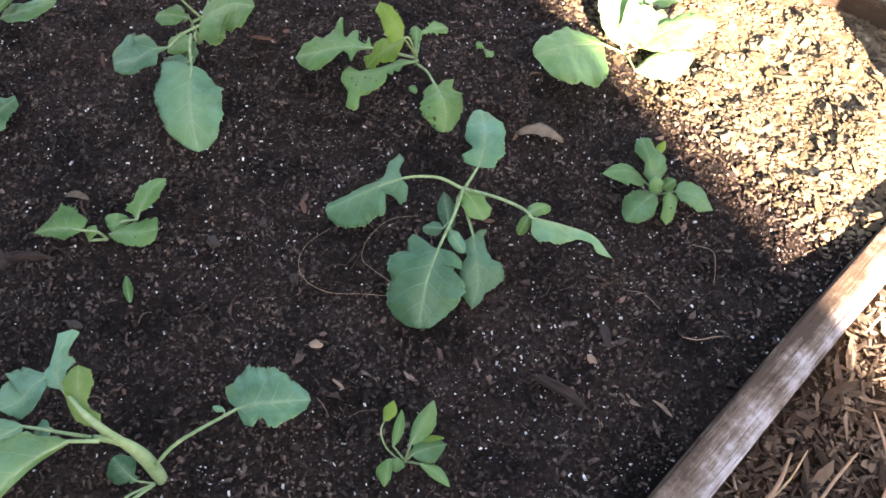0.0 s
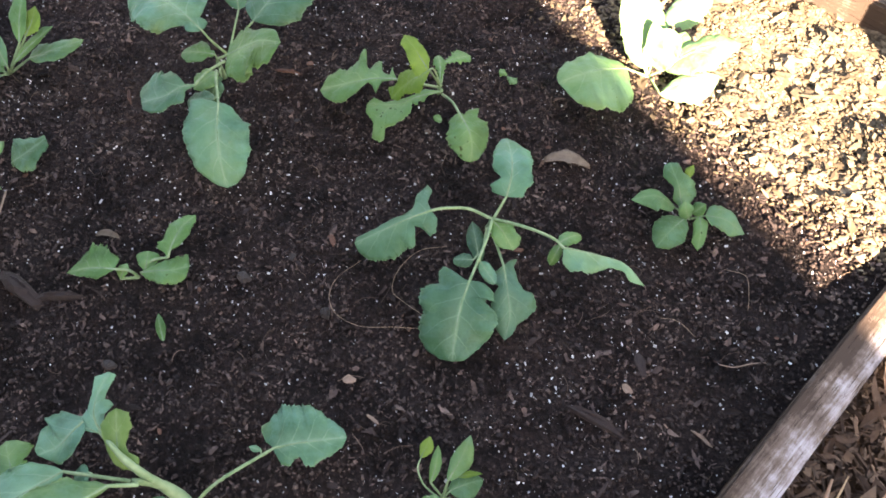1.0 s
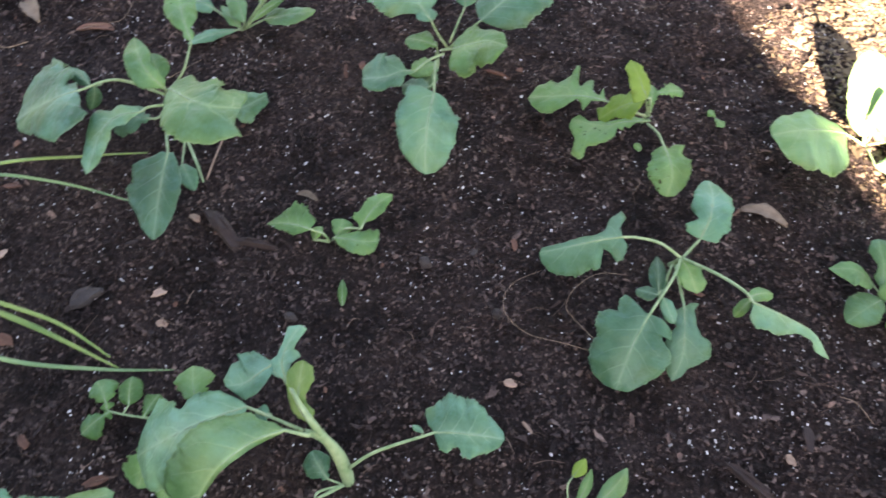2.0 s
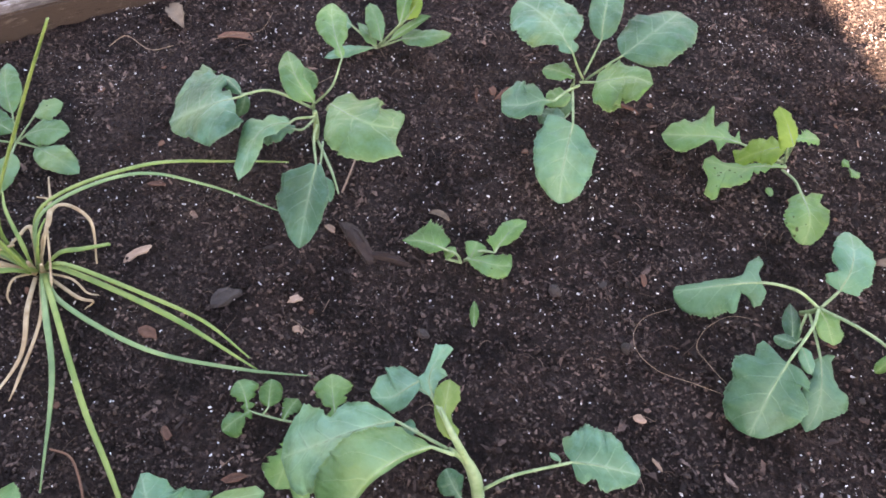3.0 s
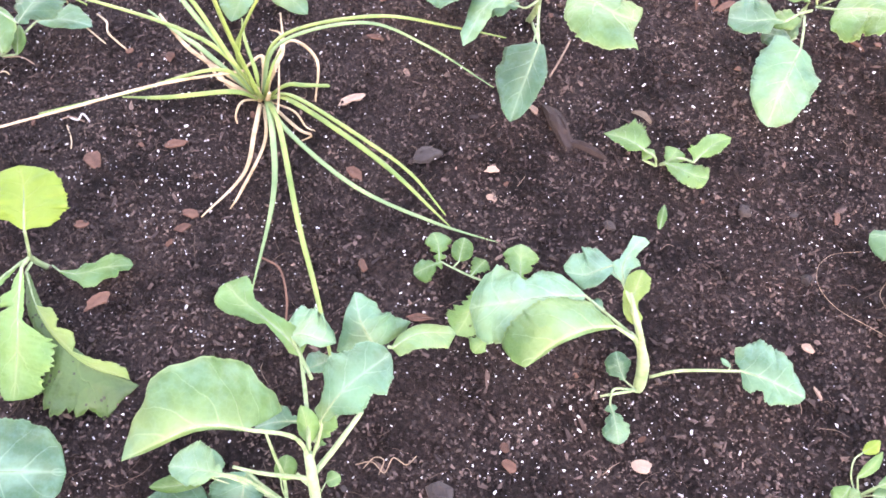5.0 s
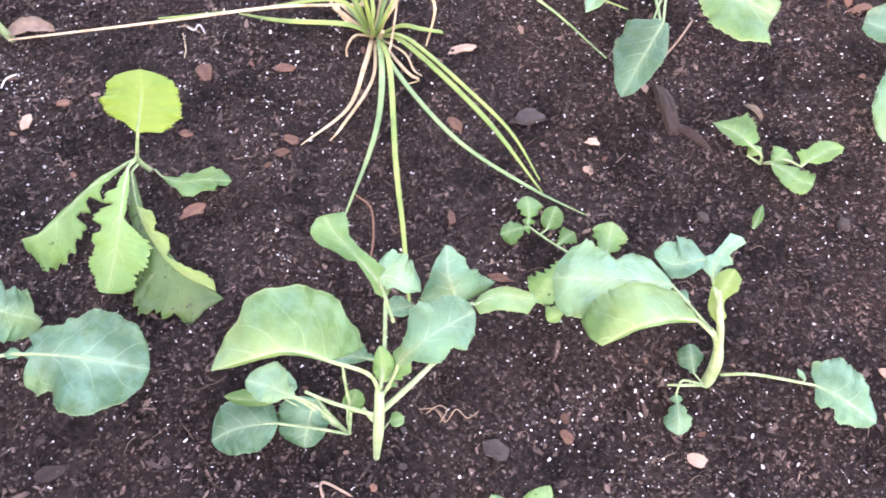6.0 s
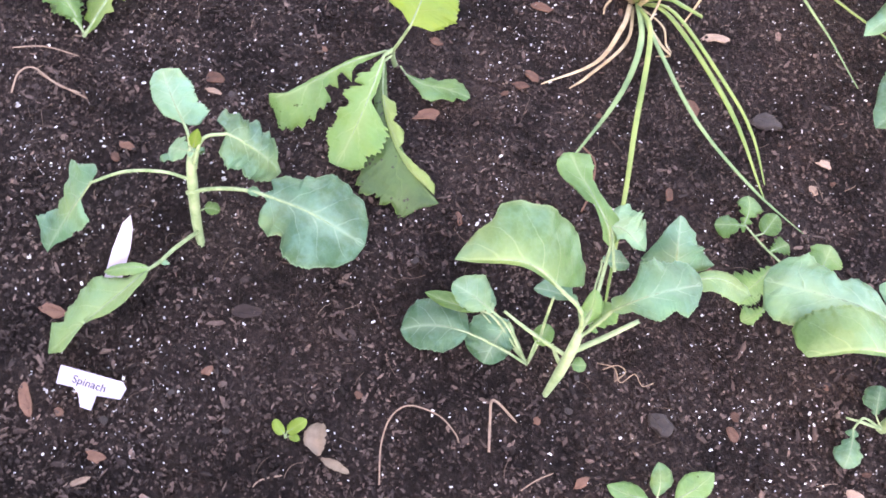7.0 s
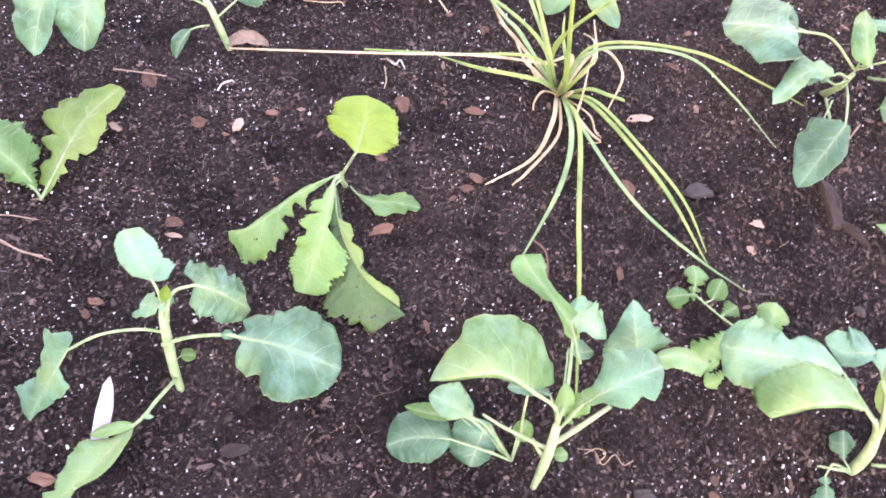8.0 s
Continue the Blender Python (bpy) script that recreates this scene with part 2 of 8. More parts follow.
PERLITE = bits_material("perlite", [(0.0, (0.1500, 0.1450, 0.1400)), (0.5, (0.4350, 0.4275, 0.4050)), (1.0, (0.7820, 0.7728, 0.7360))], grain=900)
FIBRE = bits_material("fibres", [(0.0, (0.0460, 0.0345, 0.0276)), (0.7, (0.1035, 0.0713, 0.0529)), (1.0, (0.2990, 0.2185, 0.1610))])
MULCH = bits_material("mulch_bits", [(0.0, (0.022, 0.016, 0.013)), (0.45, (0.070, 0.050, 0.038)), (0.78, (0.150, 0.113, 0.084)), (1.0, (0.42, 0.345, 0.265))], grain=160)
LITTER = bits_material("sunlit_dry_litter", [(0.0, (0.045, 0.032, 0.020)), (0.4, (0.110, 0.081, 0.050)), (0.8, (0.175, 0.132, 0.082)), (1.0, (0.30, 0.240, 0.155))], grain=220)
EARTH = ground_material("earth", [(0.3, (0.02, 0.013, 0.009)), (0.7, (0.10, 0.065, 0.04))], 40)
CHIP = chip_material("bark_chip", (0.0600, 0.0310, 0.0215), (0.1750, 0.0930, 0.0620))
CHIP_PALE = chip_material("dry_chip", (0.165, 0.112, 0.080), (0.36, 0.255, 0.185))
DEAD = chip_material("dead_leaf", (0.085, 0.064, 0.043), (0.22, 0.170, 0.120))
CHIP_DARK = chip_material("dark_chip", (0.018, 0.013, 0.012), (0.045, 0.032, 0.027))
STONE = chip_material("stone", (0.0240, 0.0204, 0.0186), (0.0630, 0.0528, 0.0468))
WOOD = wood_material("weathered_board", (0.060, 0.040, 0.028), (0.17, 0.128, 0.100), (0.47, 0.44, 0.44))
PAINT = chip_material("caster_paint", (0.30, 0.29, 0.27), (0.36, 0.35, 0.33))
LABEL = chip_material("label_plastic", (0.3571, 0.3385, 0.3966), (0.4067, 0.3869, 0.4372))
INK = chip_material("ink", (0.02, 0.02, 0.03), (0.05, 0.05, 0.07))


# ---- helpers for meshes ----
def part(name, bm, mat, parent=None, label=""):
    """One mesh object out of a bmesh, under a thing or a part."""
    me = bpy.data.meshes.new(name)
    bm.to_mesh(me)
    bm.free()
    return shape(name, me, mat, parent, label)


def shape(name, me, mat, parent=None, label=""):
    if mat is not None:
        me.materials.append(mat)
    ob = new(name, me)
    ob.parent = parent
    if label:
        tagged(ob, label)
    return ob


def box(bm, lo, hi, bevel=0.0):
    made = bmesh.ops.create_cube(bm, size=1.0)["verts"]
    for v in made:
        v.co = Vector([lo[i] + (v.co[i] + 0.5) * (hi[i] - lo[i]) for i in range(3)])
    if bevel:
        edges = {e for v in made for e in v.link_edges}
        bmesh.ops.bevel(bm, geom=list(edges), offset=bevel, segments=2, affect="EDGES")


def sheet_mesh(name, verts, faces, smooth=True):
    me = bpy.data.meshes.new(name)
    me.from_pydata(verts, [], faces)
    if smooth:
        me.polygons.foreach_set("use_smooth", [True] * len(me.polygons))
    return me


# ---- the bed: 1.22 m wide, its long boards run at 45 degrees in the plan ----
ALONG, ACROSS = Vector((0.7071, 0.7071, 0)), Vector((-0.7071, 0.7071, 0))   # the bed's two directions
RIM, THICK, DEEP = 0.04, 0.038, 0.19
S0, S1 = 0.076 * 0.7071, 1.80 * 0.7071            # inner faces of the long boards, across the bed
E0, E1 = -1.45, 1.462 * 0.7071                    # inner faces of the end boards, along the bed
BED = Matrix(((ALONG.x, ACROSS.x, 0, 0), (ALONG.y, ACROSS.y, 0, 0), (0, 0, 1, 0), (0, 0, 0, 1)))


LATTICE = np.random.RandomState(8).uniform(-1, 1, (64, 64))


def clods(x, y, size):
    """Soft random lumps of the given size, between -1 and 1."""
    gx, gy = x / size, y / size
    i, j = np.floor(gx).astype(int), np.floor(gy).astype(int)
    fx, fy = gx - i, gy - j
    fx, fy = fx * fx * (3 - 2 * fx), fy * fy * (3 - 2 * fy)
    pick = lambda a, b: LATTICE[(a * 7 + b // 64) % 64, b % 64]
    low = pick(i, j) * (1 - fx) + pick(i + 1, j) * fx
    high = pick(i, j + 1) * (1 - fx) + pick(i + 1, j + 1) * fx
    return low * (1 - fy) + high * fy


def soil_height(x, y):
    """Gentle humps and clods, rougher at the sunny end, and a rise where the soil meets the board there."""
    x, y = np.asarray(x, float), np.asarray(y, float)
    h = 0.0035 * np.sin(7.1 * x + 1.3) * np.cos(6.3 * y - 0.4) + 0.0025 * np.sin(17 * x - 9 * y) + 0.0018 * np.sin(23 * y + 11 * x + 2)
    across = (y - x) * 0.7071
    along = (x + y) * 0.7071
    sunny = np.clip((along - 0.62) / 0.12, 0, 1)
    h = h + 0.0022 * clods(x, y, 0.021) + 0.0013 * clods(x + 3, y + 5, 0.0093)
    h = h + sunny * (0.009 * clods(x + 1, y + 2, 0.034) + 0.011 * clods(x + 4, y + 1, 0.085) + 0.003 * clods(x + 2, y + 7, 0.016))
    return h + 0.014 * np.exp(-((across - S0) / 0.10) ** 2) * np.clip((along - 0.45) / 0.25, 0, 1)


def build_soil():
    step = 0.006
    a = np.arange(E0 + 0.001, E1, step)
    b = np.arange(S0 + 0.001, S1, step)
    a, b = np.append(a, E1 - 0.001), np.append(b, S1 - 0.001)
    A, B = np.meshgrid(a, b, indexing="ij")
    X, Y = A * ALONG.x + B * ACROSS.x, A * ALONG.y + B * ACROSS.y
    rough = np.random.RandomState(3).normal(0, 0.0007, X.shape)
    Z = soil_height(X, Y) + rough - 0.002
    verts = np.stack([X, Y, Z], -1).reshape(-1, 3)
    n, m = X.shape
    i = np.arange((n - 1) * m).reshape(n - 1, m)[:, :-1].ravel()
    faces = np.stack([i, i + m, i + m + 1, i + 1], 1)
    me = sheet_mesh("bed_soil", verts.tolist(), faces.tolist())
    tagged(shape("bed_soil", me, SOIL), "dark moist potting soil filling the raised bed", "soil", kind="structure")


def board(name, length, at, turn, label):
    bm = bmesh.new()
    box(bm, (-length / 2, -THICK / 2, RIM - DEEP), (length / 2, THICK / 2, RIM), 0.003)
    bmesh.ops.subdivide_edges(bm, edges=[e for e in bm.edges if e.calc_length() > 0.5], cuts=40, use_grid_fill=True)
    rng = random.Random(name)
    for v in bm.verts:
        v.co.y += 0.0012 * math.sin(v.co.x * 9 + 1) + rng.uniform(-0.0005, 0.0005)
        v.co.z += 0.001 * math.sin(v.co.x * 6) + rng.uniform(-0.0005, 0.0005)
    ob = part(name, bm, WOOD)
    ob.matrix_world = pose(at.x, at.y, 0, 0, 0, turn)
    return tagged(ob, label, "board", "boards of the raised bed", "structure")


def build_frame():
    mid = (E0 + E1) / 2
    span = E1 - E0
    half = THICK / 2
    board("bed_board_near", span + 2 * THICK, ALONG * mid + ACROSS * (S0 - half), 45,
          "weathered grey-brown wooden side board of the raised bed, partly sunlit")
    board("bed_board_far", span + 2 * THICK, ALONG * mid + ACROSS * (S1 + half), 225,
          "weathered grey wooden side board of the raised bed, in shade")
    board("bed_board_end", S1 - S0 - 0.002, ALONG * (E1 + half) + ACROSS * (S0 + S1) / 2, 135,
          "bleached wooden end board of the raised bed, in full sun")
    board("bed_board_back", S1 - S0 - 0.002, ALONG * (E0 - half) + ACROSS * (S0 + S1) / 2, 135,
          "weathered wooden end board of the raised bed")
    # Out of view: added to cast the dark strip on the end board.
    bm = bmesh.new()
    box(bm, (-0.02, -0.02, -0.15), (0.02, 0.02, 0.16), 0.003)
    post = part("shadow_post", bm, WOOD)
    post.matrix_world = BED @ pose(0.915, S0 + 0.021, 0)
    tagged(post, "unseen short square wooden post inside the raised bed's corner, added for its shadow", "post", kind="structure")


# ---- open ground all round, and an unseen gabled block, added to shade most of the bed ----
def build_ground():
    far, lo = 60.0, RIM - DEEP + 0.01
    rows = [-far, -12, -4, -2.2, 2.2, 4, 12, far]
    verts = [(x, y, lo - (0.02 if abs(x) > 12 or abs(y) > 12 else 0)) for y in rows for x in rows]
    n = len(rows)
    faces = [(j * n + i, j * n + i + 1, (j + 1) * n + i + 1, (j + 1) * n + i) for j in range(n - 1) for i in range(n - 1)]
    tagged(shape("ground", sheet_mesh("ground", verts, faces), EARTH), "bare brown earth strewn with wood mulch", "ground", kind="structure")


def build_shade_caster():
    lo, y0, y1 = RIM - DEEP, -6.2, -3.06
    # Stands in for whatever shades the bed; unseen, sized to block sky too.
    caster = tagged(new("barn"), "unseen plain painted block with a steep gable roof, added to shade the bed", "barn")
    caster.location = (-2.05, y1, lo)
    eave, top = [(-3.4, 1.33), (3.4, 1.33)], (0.0, 5.96)
    for name, a, b in (("front_wall", 0.0, -0.06), ("back_wall", y0 - y1 + 0.06, y0 - y1)):
        bm = bmesh.new()
        ring = [(-3.32, 0), (3.32, 0), (3.32, eave[1][1] - lo), (0, top[1] - lo - 0.14), (-3.32, eave[1][1] - lo)]
        front = [bm.verts.new((x, a, z)) for x, z in ring]
        back = [bm.verts.new((x, b, z)) for x, z in ring]
        bm.faces.new(front), bm.faces.new(back[::-1])
        for k in range(5):
            bm.faces.new((front[k], back[k], back[(k + 1) % 5], front[(k + 1) % 5]))
        part(name, bm, PAINT, caster)
    for sx in (-1, 1):
        bm = bmesh.new()
        box(bm, (min(3.26 * sx, 3.32 * sx), y0 - y1 + 0.07, 0), (max(3.26 * sx, 3.32 * sx), -0.07, 1.36))
        part("side_wall", bm, PAINT, caster)
        bm = bmesh.new()
        for y in (0.0, y0 - y1):
            for x, z in (eave[(sx + 1) // 2], top, (top[0], top[1] - 0.08), (eave[(sx + 1) // 2][0], eave[0][1] - 0.08)):
                bm.verts.new((x, y, z - lo))
        bm.verts.ensure_lookup_table()
        v = bm.verts
        for f in ((0, 1, 2, 3), (7, 6, 5, 4), (0, 4, 5, 1), (1, 5, 6, 2), (2, 6, 7, 3), (3, 7, 4, 0)):
            bm.faces.new([v[k] for k in f])
        bmesh.ops.recalc_face_normals(bm, faces=bm.faces)
        part("roof", bm, WOOD, caster)


build_soil()
build_frame()
build_ground()
build_shade_caster()


# ---- leaves, stalks and stems ----
OUTLINES = {
    "cabbage": ((0, .05), (.05, .26), (.10, .34), (.15, .22), (.20, .45), (.28, .78), (.42, .97), (.58, 1), (.74, .9), (.88, .62), (.96, .34), (1, 0)),
    "lobed": ((0, .05), (.06, .42), (.13, .5), (.19, .16), (.24, .14), (.31, .58), (.40, .72), (.45, .6), (.56, .95), (.70, 1), (.84, .8), (.94, .46), (1, 0)),
    "round": ((0, .08), (.05, .45), (.15, .78), (.3, .97), (.5, 1), (.7, .93), (.85, .72), (.95, .42), (1, 0)),
    "ovate": ((0, .10), (.1, .5), (.25, .85), (.45, 1), (.65, .88), (.8, .64), (.92, .34), (1, 0)),
    "lance": ((0, .2), (.15, .6), (.4, 1), (.6, .95), (.8, .6), (.93, .25), (1, 0)),
    "ragged": ((0, .08), (.06, .3), (.1, .1), (.16, .45), (.22, .2), (.3, .62), (.37, .38), (.46, .85), (.52, .7), (.64, 1), (.78, .92), (.9, .6), (.97, .3), (1, 0)),
}
FRILL = {"cabbage": (0.030, 11), "lobed": (0.05, 9), "round": (0.02, 12), "ovate": (0.015, 7), "lance": (0.02, 6),
         "ragged": (0.10, 15)}
LOOSE = {"ovate": 0.03, "lance": 0.04, "round": 0.04}


def outline(kind, n=240):
    """The half width along a blade, 0 to 1, with its corners rounded off and a blunt tip."""
    at, out = zip(*OUTLINES[kind])
    u = np.linspace(0, 1, n)
    w = np.interp(u, at, out)
    k = np.hanning(15)
    w = np.convolve(np.pad(w, 7, mode="edge"), k / k.sum(), mode="valid")
    return u, w * np.sqrt(np.clip((1.002 - u) / 0.035, 0, 1)) * np.clip(u / 0.01 + 0.3, 0, 1)


def margin(profile, n):
    """Points of a blade's rim from base to tip: how far along the rib, and how far out."""
    p = np.array(profile, float)
    run = np.concatenate([[0], np.cumsum(np.hypot(np.diff(p[:, 0]) * 0.06, np.diff(p[:, 1])) + 1e-6)])
    s = 0.5 * run / run[-1] + 0.5 * np.maximum.accumulate(np.clip(p[:, 0], 0, 1))
    s = (s - s[0]) / (s[-1] - s[0])
    g = np.linspace(0, 1, 240)
    k = np.hanning(7)
    k /= k.sum()
    u, w = (np.convolve(np.pad(np.interp(g, s, p[:, c]), 3, mode="edge"), k, mode="valid") for c in (0, 1))
    at = np.linspace(0, 1, n)
    return np.interp(at, g, u), np.interp(at, g, w) * np.clip((1.003 - at) / 0.02, 0, 1) ** 0.5


def blade_mesh(rib, face, left, right, lean=(0, 0), curl=(0.5, 0.5), ruffle=0.08, teeth=0.03, freq=11, loose=0.0, seed=1, turn=0.0, quilt=1.0):
    """A leaf blade along its rib. face: the way its upper side looks. left, right: profiles (along, out) of its
    two halves. lean: radians by which each half rises from the rib. curl: radians by which it bends down again."""
    rng = random.Random(seed)
    line = smooth_line(rib, 10)
    step = np.cumsum([0] + [(b - a).length for a, b in zip(line, line[1:])])
    long = float(step[-1])
    co = np.array([tuple(p) for p in line])
    small = long < 0.045
    rows, cols = (40, 8) if small else (120, 14)
    ph = [rng.uniform(0, 6.3) for _ in range(8)]
    own = rng.uniform(0, 90)
    valley = rng.uniform(0.14, 0.30)
    margins = margin(left, rows + 1), margin(right, rows + 1)
    most = max(float(margins[0][1].max()), float(margins[1][1].max()))
    first, last = (line[1] - line[0]).normalized(), (line[-1] - line[-3]).normalized()

    def rib_at(u):
        d = u * long
        c = Vector([float(np.interp(d, step, co[:, k])) for k in range(3)])
        if u < 0:
            c += first * d
        elif u > 1:
            c += last * (d - long)
        k = min(len(line) - 3, max(2, int(np.searchsorted(step, d))))
        ahead = (line[k + 2] - line[k - 2]).normalized()
        right = ahead.cross(face).normalized()
        a = turn * (u - 0.4)
        right = right * math.cos(a) + right.cross(ahead) * math.sin(a)
        return c, right, right.cross(ahead)

    verts, uvs, faces = [], [], []
    for i in range(rows + 1):
        s = i / rows
        for j in range(cols + 1):
            v = 2 * j / cols - 1
            h = 0 if v < 0 else 1
            out = abs(v)
            edge_u, w = float(margins[h][0][i]), float(margins[h][1][i])
            w *= 1 + 1.25 * teeth * (1.1 * noise.noise((s * freq * 1.3, own, h * 7)) + 0.8 * noise.noise((s * freq * 3.1, own, h * 5)) + 0.55 * (2 * ((freq * 2.2 * (s + 0.07 * noise.noise((s * 7.0, own + 60, h * 4))) + ph[4 + h]) % 1.0) - 1))
            w *= 1 + loose * 1.5 * noise.noise((s * 4.5, own + 30, h * 9))
            u = s + (edge_u - s) * out
            c, across, up = rib_at(u)
            if h == 0:
                across = -across
            flat = across * math.cos(lean[h]) + up * math.sin(lean[h])
            over = up * math.cos(lean[h]) - across * math.sin(lean[h])
            bend = curl[h] if abs(curl[h]) > 1e-3 else 1e-3
            x = w * math.sin(out * bend) / bend
            drop = w * (1 - math.cos(out * bend)) / bend
            full = min(1.0, w / most)
            wave = ruffle * w * out ** 2 * (math.sin(6.28 * 2.3 * u + ph[h] * 2 + h) + 0.5 * math.sin(6.28 * 5.7 * u + ph[h + 2]))
            lift = 0.035 * long * noise.noise((u * 2.6, v * 1.4, own)) * out ** 0.7 * full
            cell = math.sin(3.14159 * (4.6 * (u - 0.3 * out + 0.10) + 0.5))
            pucker = quilt * 0.014 * long * full * (1 - out) ** 0.5 * min(1, out * 5) * (abs(cell) ** 0.6 - 0.6)
            rise = valley * w * out * (1 - 0.75 * out)
            verts.append(tuple(c + flat * x + over * (wave + lift + pucker + rise - drop)))
            uvs.append((u, v * 0.5 + 0.5))
    n = cols + 1
    for i in range(rows):
        for j in range(cols):
            faces.append((i * n + j, i * n + j + 1, (i + 1) * n + j + 1, (i + 1) * n + j))
    me = sheet_mesh("leaf", verts, faces)
    layer = me.uv_layers.new(name="UVMap")
    for loop in me.loops:
        layer.data[loop.index].uv = uvs[loop.vertex_index]
    return me, rib_at


def tube_mesh(points, radii, sides=8, flat=1.0, name="stalk"):
    """A tube through the points, with a radius at each; flat squeezes it to a strap."""
    verts, faces = [], []
    last = None
    for k, p in enumerate(points):
        ahead = (points[min(k + 1, len(points) - 1)] - points[max(k - 1, 0)]).normalized()
        ref = Vector((0, 0, 1)) if abs(ahead.z) < 0.9 else Vector((0, 1, 0))
        a = ahead.cross(ref).normalized()
        if last is not None and a.dot(last) < 0:
            a = -a
        last = a
        b = a.cross(ahead)
        for s in range(sides):
            t = 6.2832 * s / sides
            verts.append(tuple(p + a * (radii[k] * math.cos(t)) + b * (radii[k] * flat * math.sin(t))))
    for k in range(len(points) - 1):
        for s in range(sides):
            faces.append((k * sides + s, k * sides + (s + 1) % sides, (k + 1) * sides + (s + 1) % sides, (k + 1) * sides + s))
    n = len(points)
    faces.append(tuple(range(sides))[::-1])
    faces.append(tuple((n - 1) * sides + s for s in range(sides)))
    return sheet_mesh(name, verts, faces)


def smooth_line(points, steps=6):
    """A smooth curve through the points."""
    pts = [Vector(p) for p in points]
    pts = [pts[0] * 2 - pts[1]] + pts + [pts[-1] * 2 - pts[-2]]
    out = []
    for k in range(1, len(pts) - 2):
        p0, p1, p2, p3 = pts[k - 1:k + 3]
        for s in range(steps):
            t = s / steps
            out.append(0.5 * (2 * p1 + (p2 - p0) * t + (2 * p0 - 5 * p1 + 4 * p2 - p3) * t * t + (3 * p1 - p0 - 3 * p2 + p3) * t ** 3))
    return out + [pts[-2]]


def plant(name, at, label, category, group=""):
    ob = new(name)
    ob.location = at
    return tagged(ob, label, category, group)


COUNT = [0]


def finish_leaf(owner, mat, me, rib_at, stalk, join, thick, label):
    """Thickness for a blade, and one stalk that runs on into its midrib."""
    thick *= 0.86
    ob = shape("leaf", me, mat, owner, label)
    sol = ob.modifiers.new("thickness", "SOLIDIFY")
    sol.thickness, sol.offset = 0.0007, 0.0
    at = [join + (0.86 - join) * k / 9 for k in range(10)]
    rib = [rib_at(u)[0] for u in at]
    line = smooth_line([Vector(p) - owner.location for p in stalk] + [rib[0]], 6)[:-1] if stalk else []
    n = len(line)
    radii = [thick * (1.25 - 0.25 * k / max(1, n)) for k in range(n)] + [thick * (0.95 - 0.86 * k / 9) for k in range(10)]
    shape("stalk", tube_mesh(line + rib, radii), STEM, ob)
    return ob


def leaf(owner, kind, mat, stalk, base, tip, side, wide, arch=0.08, curl=(0.5, 0.5), ruffle=0.08, thick=0.0014, label=""):
    """A leaf of a named outline, from base to tip. side: unit vector to its right. wide: half widths left and right."""
    COUNT[0] += 1
    rng = random.Random(COUNT[0])
    home = owner.location
    base, tip, side = Vector(base) - home, Vector(tip) - home, Vector(side)
    axis = tip - base
    side = (side - axis * (side.dot(axis) / axis.dot(axis))).normalized()
    face = side.cross(axis.normalized())
    bow = axis.length * rng.uniform(-0.07, 0.07)
    rib = [base] + [base + axis * u + face * (4 * u * (1 - u) * arch * axis.length) + side * (4 * u * (1 - u) * bow) for u in (0.25, 0.5, 0.75)] + [tip]
    thick = min(thick, 0.0004 + 0.02 * axis.length)
    at, out = outline(kind)
    amp, freq = FRILL[kind]
    amp *= 1.6
    halves = [[(float(a), float(b) * wide[h]) for a, b in zip(at[::3], out[::3])] for h in (0, 1)]
    me, rib_at = blade_mesh(rib, face, halves[0], halves[1], (0, 0), curl, ruffle, amp, freq, LOOSE.get(kind, 0.09), COUNT[0] * 7 + 1, rng.uniform(-0.3, 0.3))
    return finish_leaf(owner, mat, me, rib_at, stalk, 0.0, thick, label)


def broad_leaf(owner, mat, stalk, rib, left, right, lean=(0, 0), curl=(0.3, 0.3), ruffle=0.06, thick=0.0016, join=0.0, teeth=0.05, label="", quilt=1.0):
    """A leaf with its own rib and uneven lobes. left, right: (along, out) from base to tip, out in metres."""
    COUNT[0] += 1
    home = owner.location
    rib = [Vector(p) - home for p in rib]
    axis = (rib[-1] - rib[0]).normalized()
    face = (Vector((0, 0, 1)) - axis * axis.z).normalized()
    me, rib_at = blade_mesh(rib, face, left, right, lean, curl, ruffle, teeth, 13, 0.0, COUNT[0] * 7 + 1, 0.0, quilt)
    return finish_leaf(owner, mat, me, rib_at, stalk, join, thick, label)


def stem(owner, points, radii, mat=None, name="stem", sides=12):
    home = owner.location
    line = smooth_line([Vector(p) - home for p in points], 6)
    r = np.interp(np.linspace(0, 1, len(line)), np.linspace(0, 1, len(radii)), radii)
    return shape(name, tube_mesh(line, [float(q) for q in r], sides), mat or STEM, owner)


def strand(owner, points, radii, mat, name="blade", flat=0.45):
    home = owner.location
    line = smooth_line([Vector(p) - home for p in points], 8)
    r = np.interp(np.linspace(0, 1, len(line)), np.linspace(0, 1, len(radii)), radii)
    return shape(name, tube_mesh(line, [float(q) for q in r], 8, flat, name), mat, owner)


# ---- the plants in the bed ----
centre = plant('young_cabbage', (0.018, 0.593, 0.000), 'young cabbage seedling with long bowed stalks and blue-green leaves', 'cabbage', 'cabbages and kohlrabi in the bed')
stem(centre, [(0.018, 0.600, -0.010), (0.020, 0.583, 0.020), (0.021, 0.572, 0.045)], (0.003, 0.0028, 0.0022), STEM, 'stem')
